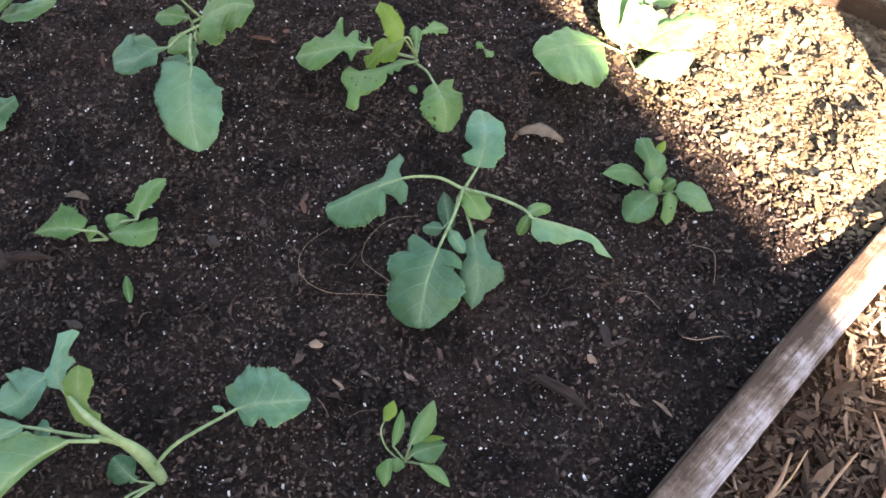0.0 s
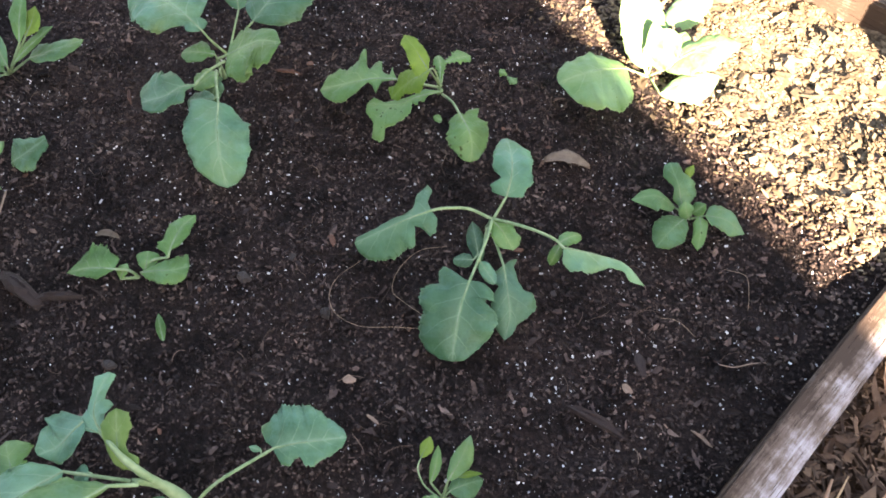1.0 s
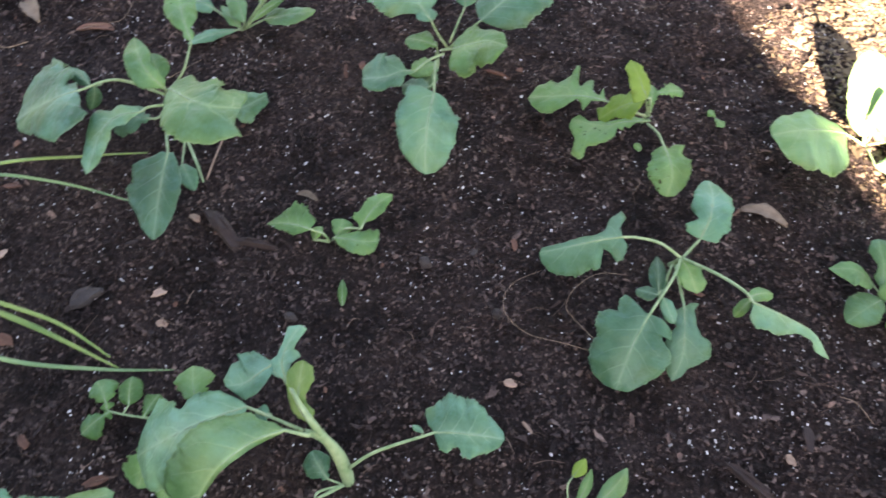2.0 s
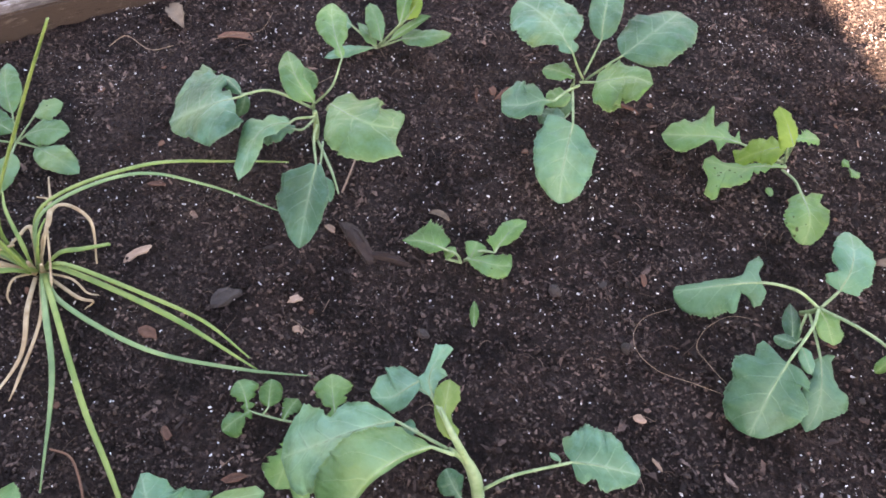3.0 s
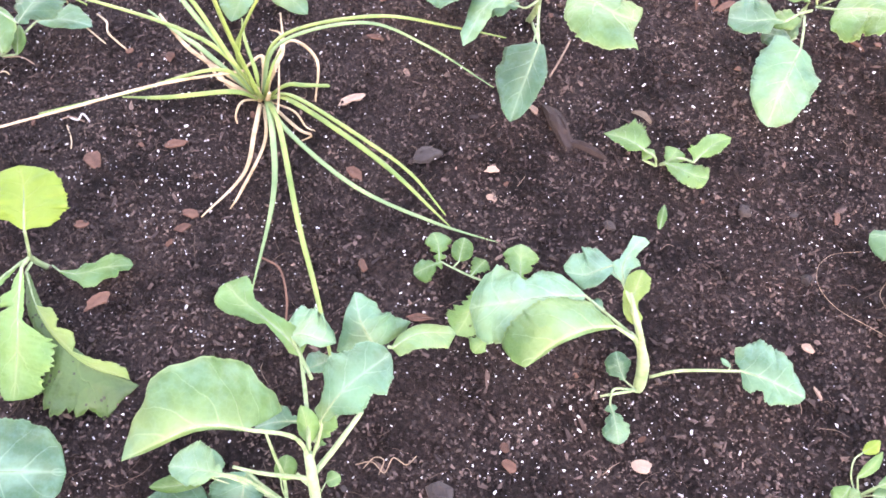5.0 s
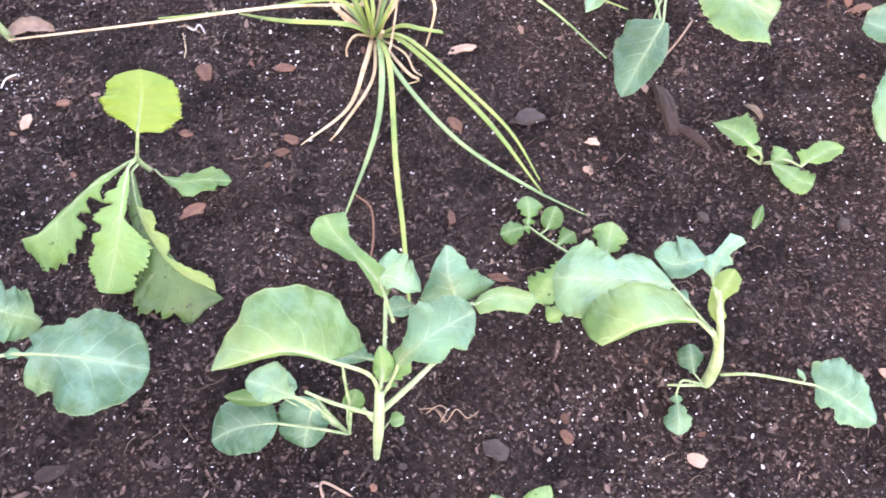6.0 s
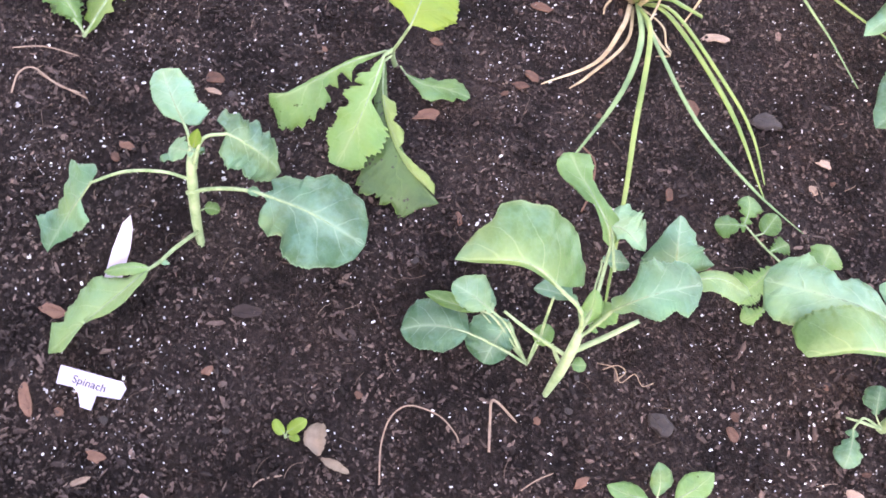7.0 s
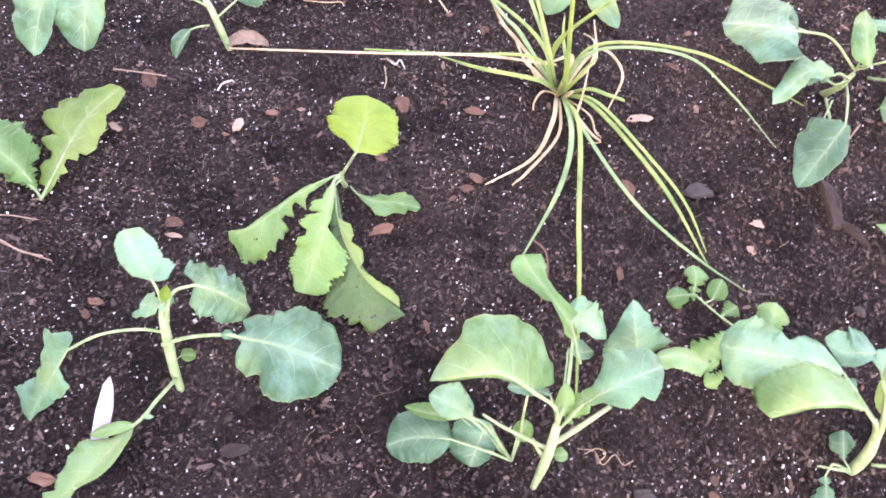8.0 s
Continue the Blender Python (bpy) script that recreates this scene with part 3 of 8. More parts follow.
broad_leaf(centre, KOHL, [(0.021, 0.572, 0.045), (-0.003, 0.574, 0.060), (-0.026, 0.571, 0.066)], [(-0.043, 0.568, 0.066), (-0.070, 0.560, 0.060), (-0.124, 0.549, 0.035)],
           ((0.00, 0.001), (-0.04, 0.010), (0.03, 0.024), (0.11, 0.025), (0.17, 0.014), (0.24, 0.009), (0.31, 0.027), (0.37, 0.033), (0.42, 0.027), (0.55, 0.032), (0.73, 0.032), (0.92, 0.023), (1.00, 0.010), (1.00, 0.000)),
           ((0.00, 0.001), (0.00, 0.017), (-0.11, 0.034), (-0.08, 0.047), (0.01, 0.041), (0.11, 0.019), (0.27, 0.011), (0.63, 0.010), (0.97, 0.007), (1.00, 0.000)), lean=(-0.35, -0.2), curl=(0.4, 0.3))
broad_leaf(centre, KOHL_MID, [(0.023, 0.573, 0.045)], [(0.037, 0.594, 0.055), (0.043, 0.616, 0.064), (0.044, 0.644, 0.064), (0.041, 0.674, 0.058)],
           ((0.00, 0.001), (0.00, 0.005), (0.02, 0.016), (0.09, 0.020), (0.24, 0.011), (0.44, 0.021), (0.69, 0.020), (0.89, 0.014), (0.99, 0.006), (1.00, 0.000)),
           ((0.00, 0.001), (0.01, 0.008), (0.03, 0.017), (0.15, 0.018), (0.27, 0.025), (0.37, 0.021), (0.55, 0.023), (0.71, 0.022), (0.83, 0.012), (1.00, 0.000)), lean=(0, 0), curl=(0.3, 0.3), teeth=0.05, ruffle=0.1)
broad_leaf(centre, KOHL, [(0.021, 0.571, 0.045), (0.014, 0.538, 0.055)], [(-0.004, 0.491, 0.052), (-0.013, 0.465, 0.048), (-0.019, 0.440, 0.036), (-0.022, 0.419, 0.018)],
           ((0.00, 0.001), (-0.02, 0.006), (-0.04, 0.015), (0.02, 0.025), (0.16, 0.031), (0.11, 0.022), (0.21, 0.022), (0.28, 0.033), (0.35, 0.038), (0.48, 0.039), (0.67, 0.034), (0.84, 0.024), (0.98, 0.011), (1.00, 0.000)),
           ((0.00, 0.001), (0.01, 0.005), (-0.07, 0.021), (-0.09, 0.031), (-0.01, 0.035), (0.12, 0.028), (0.17, 0.038), (0.27, 0.044), (0.40, 0.042), (0.47, 0.036), (0.58, 0.038), (0.76, 0.036), (0.92, 0.027), (1.00, 0.013), (1.00, 0.000)), lean=(0, 0), curl=(0.35, 0.35), teeth=0.035)
leaf(centre, 'round', KOHL, [(0.005, 0.522, 0.053)], (-0.000, 0.514, 0.054), (-0.020, 0.518, 0.050), (0.18, 0.98, 0.07), (0.0088, 0.0083))
leaf(centre, 'round', KOHL_MID, [(0.005, 0.517, 0.052)], (0.007, 0.513, 0.052), (0.022, 0.494, 0.040), (-0.82, -0.56, -0.14), (0.0077, 0.0074))
broad_leaf(centre, KOHL, [(0.019, 0.583, 0.020), (0.026, 0.552, 0.026)], [(0.032, 0.523, 0.030), (0.034, 0.493, 0.034), (0.036, 0.467, 0.022), (0.031, 0.446, 0.010)],
           ((0.00, 0.001), (-0.09, 0.008), (-0.12, 0.016), (0.03, 0.011), (0.21, 0.012), (0.41, 0.017), (0.46, 0.026), (0.63, 0.029), (0.70, 0.019), (0.79, 0.009), (0.91, 0.006), (1.00, 0.000)),
           ((0.00, 0.001), (0.06, 0.007), (0.09, 0.017), (0.21, 0.018), (0.32, 0.008), (0.48, 0.017), (0.73, 0.020), (0.88, 0.013), (1.00, 0.000)), lean=(0, 0), curl=(0.4, 0.4), teeth=0.04)
broad_leaf(centre, KOHL_PALE, [(0.023, 0.572, 0.045), (0.055, 0.546, 0.065), (0.080, 0.527, 0.072)], [(0.089, 0.516, 0.072), (0.122, 0.511, 0.066), (0.153, 0.510, 0.050), (0.174, 0.497, 0.030)],
           ((0.00, 0.002), (0.20, 0.004), (0.50, 0.005), (0.80, 0.004), (1.00, 0.000)),
           ((0.00, 0.001), (0.01, 0.015), (0.11, 0.023), (0.28, 0.022), (0.48, 0.010), (0.60, 0.009), (0.85, 0.010), (1.00, 0.000)), lean=(-1, -0.1), ruffle=0.12)
leaf(centre, 'round', GREEN, [(0.083, 0.527, 0.070)], (0.086, 0.524, 0.069), (0.110, 0.539, 0.060), (0.49, -0.86, -0.12), (0.0078, 0.0084))
leaf(centre, 'round', GREEN, [(0.083, 0.527, 0.070)], (0.087, 0.522, 0.068), (0.077, 0.510, 0.050), (-0.83, 0.55, 0.10), (0.0059, 0.0065))
broad_leaf(centre, GREEN, [(0.022, 0.571, 0.045)], [(0.022, 0.569, 0.046), (0.032, 0.557, 0.042), (0.043, 0.542, 0.030)],
           ((0.00, 0.001), (0.15, 0.009), (0.37, 0.018), (0.60, 0.013), (0.81, 0.016), (0.98, 0.010), (1.00, 0.000)),
           ((0.00, 0.001), (0.15, 0.008), (0.35, 0.014), (0.76, 0.012), (0.89, 0.005), (1.00, 0.000)), lean=(0, 0), curl=(0.3, 0.3), teeth=0.07, thick=0.001)
leaf(centre, 'lance', KOHL, [(0.017, 0.579, 0.020)], (0.008, 0.537, 0.015), (0.001, 0.593, 0.012), (0.99, 0.12, 0.02), (0.0103, 0.0108))

top_left = plant('young_cabbage', (-0.315, 0.836, 0.000), 'young cabbage with an upright blue-green leaf rosette', 'cabbage', 'cabbages and kohlrabi in the bed')
stem(top_left, [(-0.319, 0.847, -0.010), (-0.309, 0.818, 0.030), (-0.304, 0.801, 0.060)], (0.0035, 0.003, 0.0025), STEM, 'stem')
broad_leaf(top_left, KOHL_MID, [(-0.299, 0.775, 0.070), (-0.292, 0.745, 0.080)], [(-0.283, 0.710, 0.082), (-0.280, 0.674, 0.076), (-0.277, 0.647, 0.056), (-0.272, 0.627, 0.033)],
           ((0.00, 0.001), (0.01, 0.006), (0.06, 0.015), (0.17, 0.023), (0.25, 0.028), (0.28, 0.036), (0.44, 0.034), (0.61, 0.034), (0.75, 0.029), (0.88, 0.024), (0.98, 0.012), (1.00, 0.000)),
           ((0.00, 0.001), (-0.03, 0.007), (-0.08, 0.021), (-0.07, 0.034), (0.07, 0.034), (0.15, 0.040), (0.34, 0.040), (0.54, 0.037), (0.72, 0.030), (0.85, 0.020), (0.95, 0.010), (1.00, 0.000)), lean=(0, 0), curl=(0.35, 0.4), quilt=1.6, teeth=0.03)
leaf(top_left, 'round', KOHL, [(-0.295, 0.751, 0.058)], (-0.299, 0.740, 0.058), (-0.333, 0.746, 0.050), (0.15, 0.98, 0.10), (0.0162, 0.0151))
broad_leaf(top_left, KOHL, [(-0.296, 0.802, 0.060), (-0.306, 0.765, 0.078)], [(-0.315, 0.739, 0.082), (-0.329, 0.733, 0.084), (-0.347, 0.720, 0.082), (-0.374, 0.718, 0.075)],
           ((0.00, 0.001), (0.20, 0.008), (0.37, 0.021), (0.51, 0.016), (0.60, 0.023), (0.75, 0.019), (0.95, 0.011), (1.00, 0.000)),
           ((0.00, 0.001), (0.18, 0.004), (0.18, 0.017), (0.23, 0.035), (0.30, 0.035), (0.94, 0.049), (1.02, 0.032), (1.08, 0.018), (1.00, 0.000)), lean=(0, 0), curl=(0.3, 0.3), teeth=0.03)
broad_leaf(top_left, GREEN, [(-0.292, 0.780, 0.085)], [(-0.271, 0.750, 0.116), (-0.251, 0.750, 0.126), (-0.231, 0.752, 0.134), (-0.206, 0.742, 0.140)],
           ((0.00, 0.001), (-0.02, 0.018), (0.05, 0.028), (0.07, 0.046), (0.32, 0.044), (0.47, 0.027), (0.62, 0.022), (0.80, 0.015), (1.00, 0.000)),
           ((0.00, 0.001), (0.02, 0.022), (0.12, 0.039), (0.30, 0.051), (0.79, 0.049), (0.73, 0.038), (0.89, 0.036), (1.01, 0.031), (1.00, 0.016), (1.00, 0.000)), lean=(0, 0), curl=(0.3, 0.3), teeth=0.03)
leaf(top_left, 'cabbage', GREEN, [(-0.304, 0.803, 0.060)], (-0.303, 0.797, 0.075), (-0.346, 0.806, 0.070), (0.20, 0.98, 0.05), (0.0151, 0.0214))
leaf(top_left, 'ovate', GREEN, [(-0.303, 0.802, 0.050)], (-0.302, 0.786, 0.055), (-0.332, 0.770, 0.045), (-0.46, 0.89, -0.02), (0.0156, 0.0246))
leaf(top_left, 'cabbage', KOHL, [(-0.304, 0.800, 0.050)], (-0.300, 0.786, 0.050), (-0.317, 0.759, 0.030), (-0.87, 0.47, 0.10), (0.0108, 0.0224))
leaf(top_left, 'cabbage', KOHL_PALE, [(-0.294, 0.814, 0.060), (-0.303, 0.802, 0.090)], (-0.310, 0.799, 0.110), (-0.401, 0.863, 0.120), (0.57, 0.82, -0.03), (0.0453, 0.0548))
leaf(top_left, 'round', KOHL, [(-0.291, 0.815, 0.060), (-0.271, 0.811, 0.090)], (-0.252, 0.815, 0.110), (-0.201, 0.909, 0.120), (0.88, -0.48, 0.03), (0.0406, 0.0468))
leaf(top_left, 'round', KOHL, [(-0.297, 0.836, 0.050)], (-0.289, 0.886, 0.070), (-0.298, 1.005, 0.080), (0.99, 0.08, -0.07), (0.0214, 0.0249))

ragged = plant('mustard_seedling', (-0.038, 0.802, 0.000), 'bright green mustard seedling with ragged insect-bitten leaves', 'mustard')
stem(ragged, [(-0.038, 0.812, -0.010), (-0.036, 0.792, 0.020), (-0.037, 0.771, 0.050)], (0.0025, 0.0022, 0.0018), STEM, 'stem')
broad_leaf(ragged, GREEN, [(-0.035, 0.769, 0.045)], [(-0.087, 0.782, 0.047), (-0.115, 0.780, 0.050), (-0.150, 0.776, 0.045), (-0.181, 0.777, 0.035)],
           ((0.00, 0.001), (0.19, 0.005), (0.28, 0.022), (0.31, 0.010), (0.37, 0.004), (0.53, 0.018), (0.69, 0.026), (0.79, 0.025), (0.93, 0.013), (1.00, 0.000)),
           ((0.00, 0.001), (0.03, 0.009), (0.05, 0.021), (0.08, 0.006), (0.18, 0.014), (0.17, 0.037), (0.27, 0.030), (0.33, 0.020), (0.36, 0.024), (0.35, 0.059), (0.45, 0.039), (0.54, 0.031), (0.78, 0.030), (0.93, 0.019), (1.00, 0.000)), lean=(0, 0), curl=(0.25, 0.25), ruffle=0.08, teeth=0.05)
broad_leaf(ragged, GREEN, [(-0.033, 0.771, 0.040)], [(-0.032, 0.760, 0.048), (-0.061, 0.753, 0.046), (-0.087, 0.745, 0.042), (-0.123, 0.756, 0.032)],
           ((0.00, 0.001), (0.19, 0.002), (0.26, 0.010), (0.32, 0.006), (0.37, 0.013), (0.43, 0.004), (0.45, 0.016), (0.51, 0.026), (0.65, 0.033), (0.76, 0.041), (0.64, 0.045), (0.70, 0.054), (0.76, 0.043), (0.81, 0.026), (0.96, 0.014), (1.00, 0.000)),
           ((0.00, 0.001), (0.22, 0.010), (0.32, 0.006), (0.47, 0.006), (0.62, 0.008), (0.77, 0.004), (0.95, 0.011), (1.00, 0.000)), lean=(0, 0), curl=(0.25, 0.3), ruffle=0.08, teeth=0.06)
broad_leaf(ragged, LIME, [(-0.034, 0.771, 0.045), (-0.040, 0.740, 0.100)], [(-0.046, 0.710, 0.128), (-0.053, 0.718, 0.136), (-0.060, 0.728, 0.142), (-0.071, 0.743, 0.148)],
           ((0.00, 0.001), (0.00, 0.015), (0.29, 0.015), (0.56, 0.011), (0.86, 0.010), (1.00, 0.000)),
           ((0.00, 0.001), (0.20, 0.009), (0.55, 0.010), (0.81, 0.008), (1.00, 0.000)), lean=(0, 0), curl=(0.2, 0.2), ruffle=0.1, teeth=0.08, thick=0.0012)
broad_leaf(ragged, LIME, [(-0.034, 0.771, 0.045)], [(-0.045, 0.740, 0.100), (-0.062, 0.735, 0.092), (-0.077, 0.737, 0.076), (-0.091, 0.737, 0.058)],
           ((0.00, 0.001), (0.12, 0.011), (0.23, 0.019), (0.32, 0.019), (0.59, 0.012), (0.82, 0.011), (1.00, 0.000)),
           ((0.00, 0.001), (0.22, 0.021), (0.68, 0.025), (0.91, 0.023), (1.10, 0.023), (1.00, 0.000)), lean=(0, 0), curl=(0.3, 0.3), ruffle=0.1, teeth=0.08, thick=0.0012)
leaf(ragged, 'ragged', GREEN, [(-0.033, 0.772, 0.045)], (-0.035, 0.771, 0.050), (-0.037, 0.820, 0.050), (1.00, 0.04, 0.00), (0.0080, 0.0082))
leaf(ragged, 'ragged', GREEN, [(-0.033, 0.777, 0.045)], (-0.030, 0.806, 0.050), (0.003, 0.829, 0.040), (0.54, -0.83, -0.13), (0.0148, 0.0101))
broad_leaf(ragged, GREEN, [(-0.032, 0.773, 0.030), (-0.020, 0.745, 0.045)], [(-0.012, 0.722, 0.050), (-0.002, 0.694, 0.052), (0.002, 0.675, 0.046), (-0.000, 0.659, 0.036)],
           ((0.00, 0.001), (0.11, 0.005), (-0.02, 0.013), (0.04, 0.024), (0.21, 0.017), (0.34, 0.025), (0.59, 0.021), (0.75, 0.016), (0.95, 0.008), (1.00, 0.000)),
           ((0.00, 0.001), (0.02, 0.006), (0.09, 0.016), (0.27, 0.019), (0.48, 0.028), (0.77, 0.025), (0.92, 0.015), (0.99, 0.007), (1.00, 0.000)), lean=(0, 0), curl=(0.3, 0.3), teeth=0.06)

lettuce = plant('lettuce', (0.233, 0.832, 0.000), 'pale green young lettuce half in bright sun', 'lettuce')
leaf(lettuce, 'round', LETTUCE, [(0.230, 0.821, 0.010)], (0.195, 0.804, 0.040), (0.107, 0.769, 0.050), (-0.37, 0.93, 0.04), (0.0604, 0.0359), curl=(0.4, 0.5))
leaf(lettuce, 'round', LETTUCE, [(0.228, 0.823, 0.010)], (0.220, 0.815, 0.030), (0.201, 0.885, 0.100), (0.98, 0.12, 0.15), (0.0219, 0.0349), arch=0, curl=(0.2, 0.2))
leaf(lettuce, 'ovate', LETTUCE, [(0.231, 0.823, 0.010)], (0.244, 0.812, 0.030), (0.331, 0.819, 0.065), (0.07, -1.00, 0.02), (0.0240, 0.0349))
leaf(lettuce, 'ovate', LETTUCE, [(0.233, 0.825, 0.005)], (0.238, 0.785, 0.015), (0.311, 0.800, 0.030), (0.19, -0.98, 0.04), (0.0111, 0.0388))
leaf(lettuce, 'round', LETTUCE, [(0.230, 0.825, 0.010)], (0.229, 0.821, 0.030), (0.250, 0.833, 0.075), (0.79, -0.57, -0.22), (0.0203, 0.0245), curl=(-0.6, -0.6))
leaf(lettuce, 'round', LETTUCE, [(0.229, 0.825, 0.010)], (0.223, 0.826, 0.030), (0.224, 0.836, 0.085), (0.99, -0.17, 0.01), (0.0059, 0.0174), curl=(-0.6, -0.6))
leaf(lettuce, 'round', LETTUCE, [(0.230, 0.825, 0.010)], (0.236, 0.840, 0.020), (0.277, 0.864, 0.045), (0.52, -0.86, -0.02), (0.0093, 0.0267))
leaf(lettuce, 'round', LETTUCE, [(0.253, 0.870, 0.005)], (0.271, 0.909, 0.010), (0.332, 0.981, 0.020), (0.76, -0.65, -0.01), (0.0207, 0.0273))

spinach_a = plant('spinach_seedling', (0.246, 0.603, 0.000), 'small spinach seedling with dull green insect-marked leaves', 'spinach', 'spinach seedlings in the bed')
broad_leaf(spinach_a, SPINACH, [(0.244, 0.599, 0.005)], [(0.231, 0.599, 0.025), (0.227, 0.619, 0.040), (0.221, 0.648, 0.045)],
           ((0.00, 0.001), (0.22, 0.009), (0.44, 0.005), (0.74, 0.013), (0.96, 0.007), (1.00, 0.000)),
           ((0.00, 0.001), (0.04, 0.008), (0.24, 0.020), (0.54, 0.019), (0.74, 0.012), (0.96, 0.009), (1.00, 0.000)), thick=0.001)
broad_leaf(spinach_a, SPINACH, [(0.244, 0.599, 0.005)], [(0.225, 0.605, 0.020), (0.204, 0.613, 0.030), (0.176, 0.608, 0.030)],
           ((0.00, 0.001), (0.02, 0.008), (0.50, 0.020), (0.84, 0.009), (1.00, 0.000)),
           ((0.00, 0.001), (0.20, 0.005), (0.44, 0.010), (0.72, 0.009), (1.00, 0.000)), thick=0.001)
broad_leaf(spinach_a, SPINACH, [(0.244, 0.599, 0.005)], [(0.236, 0.594, 0.015), (0.214, 0.572, 0.018), (0.199, 0.557, 0.012)],
           ((0.00, 0.001), (0.16, 0.011), (0.56, 0.019), (0.89, 0.013), (1.00, 0.000)),
           ((0.00, 0.001), (0.08, 0.008), (0.28, 0.019), (0.66, 0.019), (0.91, 0.009), (1.00, 0.000)), thick=0.001)
broad_leaf(spinach_a, SPINACH, [(0.244, 0.599, 0.005)], [(0.257, 0.593, 0.020), (0.277, 0.585, 0.022), (0.296, 0.571, 0.015)],
           ((0.00, 0.001), (0.04, 0.014), (0.27, 0.020), (0.60, 0.014), (1.00, 0.000)),
           ((0.00, 0.001), (0.18, 0.012), (0.75, 0.015), (1.00, 0.000)), thick=0.001)
broad_leaf(spinach_a, GREEN, [(0.244, 0.599, 0.005)], [(0.252, 0.596, 0.015), (0.250, 0.575, 0.015), (0.244, 0.555, 0.008)],
           ((0.00, 0.001), (0.16, 0.009), (0.51, 0.006), (0.82, 0.005), (1.00, 0.000)),
           ((0.00, 0.001), (0.23, 0.008), (0.82, 0.008), (1.00, 0.000)), thick=0.001)
leaf(spinach_a, 'ovate', GREEN, [(0.244, 0.599, 0.005)], (0.241, 0.592, 0.025), (0.254, 0.597, 0.035), (0.41, -0.91, -0.08), (0.0092, 0.0082))
leaf(spinach_a, 'ovate', SPINACH, [(0.244, 0.599, 0.005)], (0.238, 0.590, 0.020), (0.231, 0.598, 0.040), (0.94, 0.25, 0.23), (0.0092, 0.0094))
leaf(spinach_a, 'lance', LIME, [(0.243, 0.599, 0.010)], (0.242, 0.636, 0.030), (0.249, 0.648, 0.040), (0.84, -0.54, 0.05), (0.0059, 0.0040))

pair = plant('mustard_seedling', (-0.359, 0.532, 0.000), 'small bright green seedling with two pairs of toothed leaves', 'mustard')
broad_leaf(pair, GREEN, [(-0.358, 0.527, 0.005), (-0.363, 0.526, 0.020)], [(-0.377, 0.524, 0.026), (-0.391, 0.523, 0.030), (-0.408, 0.523, 0.028), (-0.428, 0.522, 0.022)],
           ((0.00, 0.001), (0.10, 0.006), (0.26, 0.013), (0.67, 0.008), (1.00, 0.000)),
           ((0.00, 0.001), (-0.07, 0.014), (0.12, 0.021), (0.26, 0.030), (0.52, 0.030), (0.70, 0.017), (0.89, 0.005), (1.00, 0.000)), lean=(0, 0), curl=(0.2, 0.2), teeth=0.11, ruffle=0.05)
broad_leaf(pair, GREEN, [(-0.358, 0.527, 0.005)], [(-0.374, 0.521, 0.012), (-0.369, 0.526, 0.020), (-0.368, 0.536, 0.018)],
           ((0.00, 0.001), (0.11, 0.012), (0.97, 0.009), (1.00, 0.000)),
           ((0.00, 0.001), (0.34, 0.004), (0.59, 0.005), (1.00, 0.000)), lean=(0, 0), curl=(0.3, 0.3), teeth=0.11, ruffle=0.05)
broad_leaf(pair, GREEN, [(-0.355, 0.531, 0.005), (-0.339, 0.535, 0.025)], [(-0.321, 0.536, 0.030), (-0.317, 0.550, 0.036), (-0.310, 0.570, 0.038), (-0.300, 0.588, 0.034)],
           ((0.00, 0.001), (0.07, 0.006), (0.13, 0.017), (0.28, 0.013), (0.57, 0.014), (0.88, 0.009), (1.00, 0.000)),
           ((0.00, 0.001), (0.14, 0.001), (0.26, 0.008), (0.52, 0.012), (0.87, 0.007), (1.00, 0.000)), lean=(0, 0), curl=(0.25, 0.25), teeth=0.11, ruffle=0.05)
broad_leaf(pair, GREEN, [(-0.355, 0.531, 0.005)], [(-0.348, 0.521, 0.024), (-0.329, 0.519, 0.030), (-0.312, 0.520, 0.030), (-0.298, 0.527, 0.026)],
           ((0.00, 0.001), (0.16, 0.005), (0.46, 0.012), (0.86, 0.017), (1.09, 0.018), (1.00, 0.000)),
           ((0.00, 0.001), (0.18, 0.008), (0.44, 0.014), (0.67, 0.017), (0.87, 0.012), (1.00, 0.000)), lean=(0, 0), curl=(0.2, 0.35), teeth=0.11, ruffle=0.05)
broad_leaf(pair, GREEN, [(-0.355, 0.531, 0.005)], [(-0.347, 0.527, 0.018), (-0.345, 0.535, 0.024), (-0.346, 0.548, 0.024)],
           ((0.00, 0.001), (0.16, 0.008), (0.92, 0.013), (1.00, 0.007), (1.00, 0.000)),
           ((0.00, 0.001), (0.35, 0.009), (0.56, 0.014), (0.88, 0.008), (1.00, 0.000)), lean=(0, 0), curl=(0.3, 0.3), teeth=0.11, ruffle=0.05)

kohlrabi_a = plant('kohlrabi', (-0.251, 0.266, 0.000), 'young kohlrabi with a pale swollen stem and broad drooping leaves', 'kohlrabi', 'cabbages and kohlrabi in the bed')
stem(kohlrabi_a, [(-0.250, 0.272, -0.015), (-0.252, 0.276, 0.008), (-0.258, 0.282, 0.035), (-0.269, 0.285, 0.062), (-0.282, 0.280, 0.085)], (0.0050, 0.0062, 0.0062, 0.0042, 0.0024), BULB, 'stem', 20)
stem(kohlrabi_a, [(-0.261, 0.284, 0.045), (-0.274, 0.286, 0.080), (-0.288, 0.294, 0.100), (-0.299, 0.304, 0.110)], (0.0038, 0.0036, 0.0028, 0.0014), BULB, 'stem')
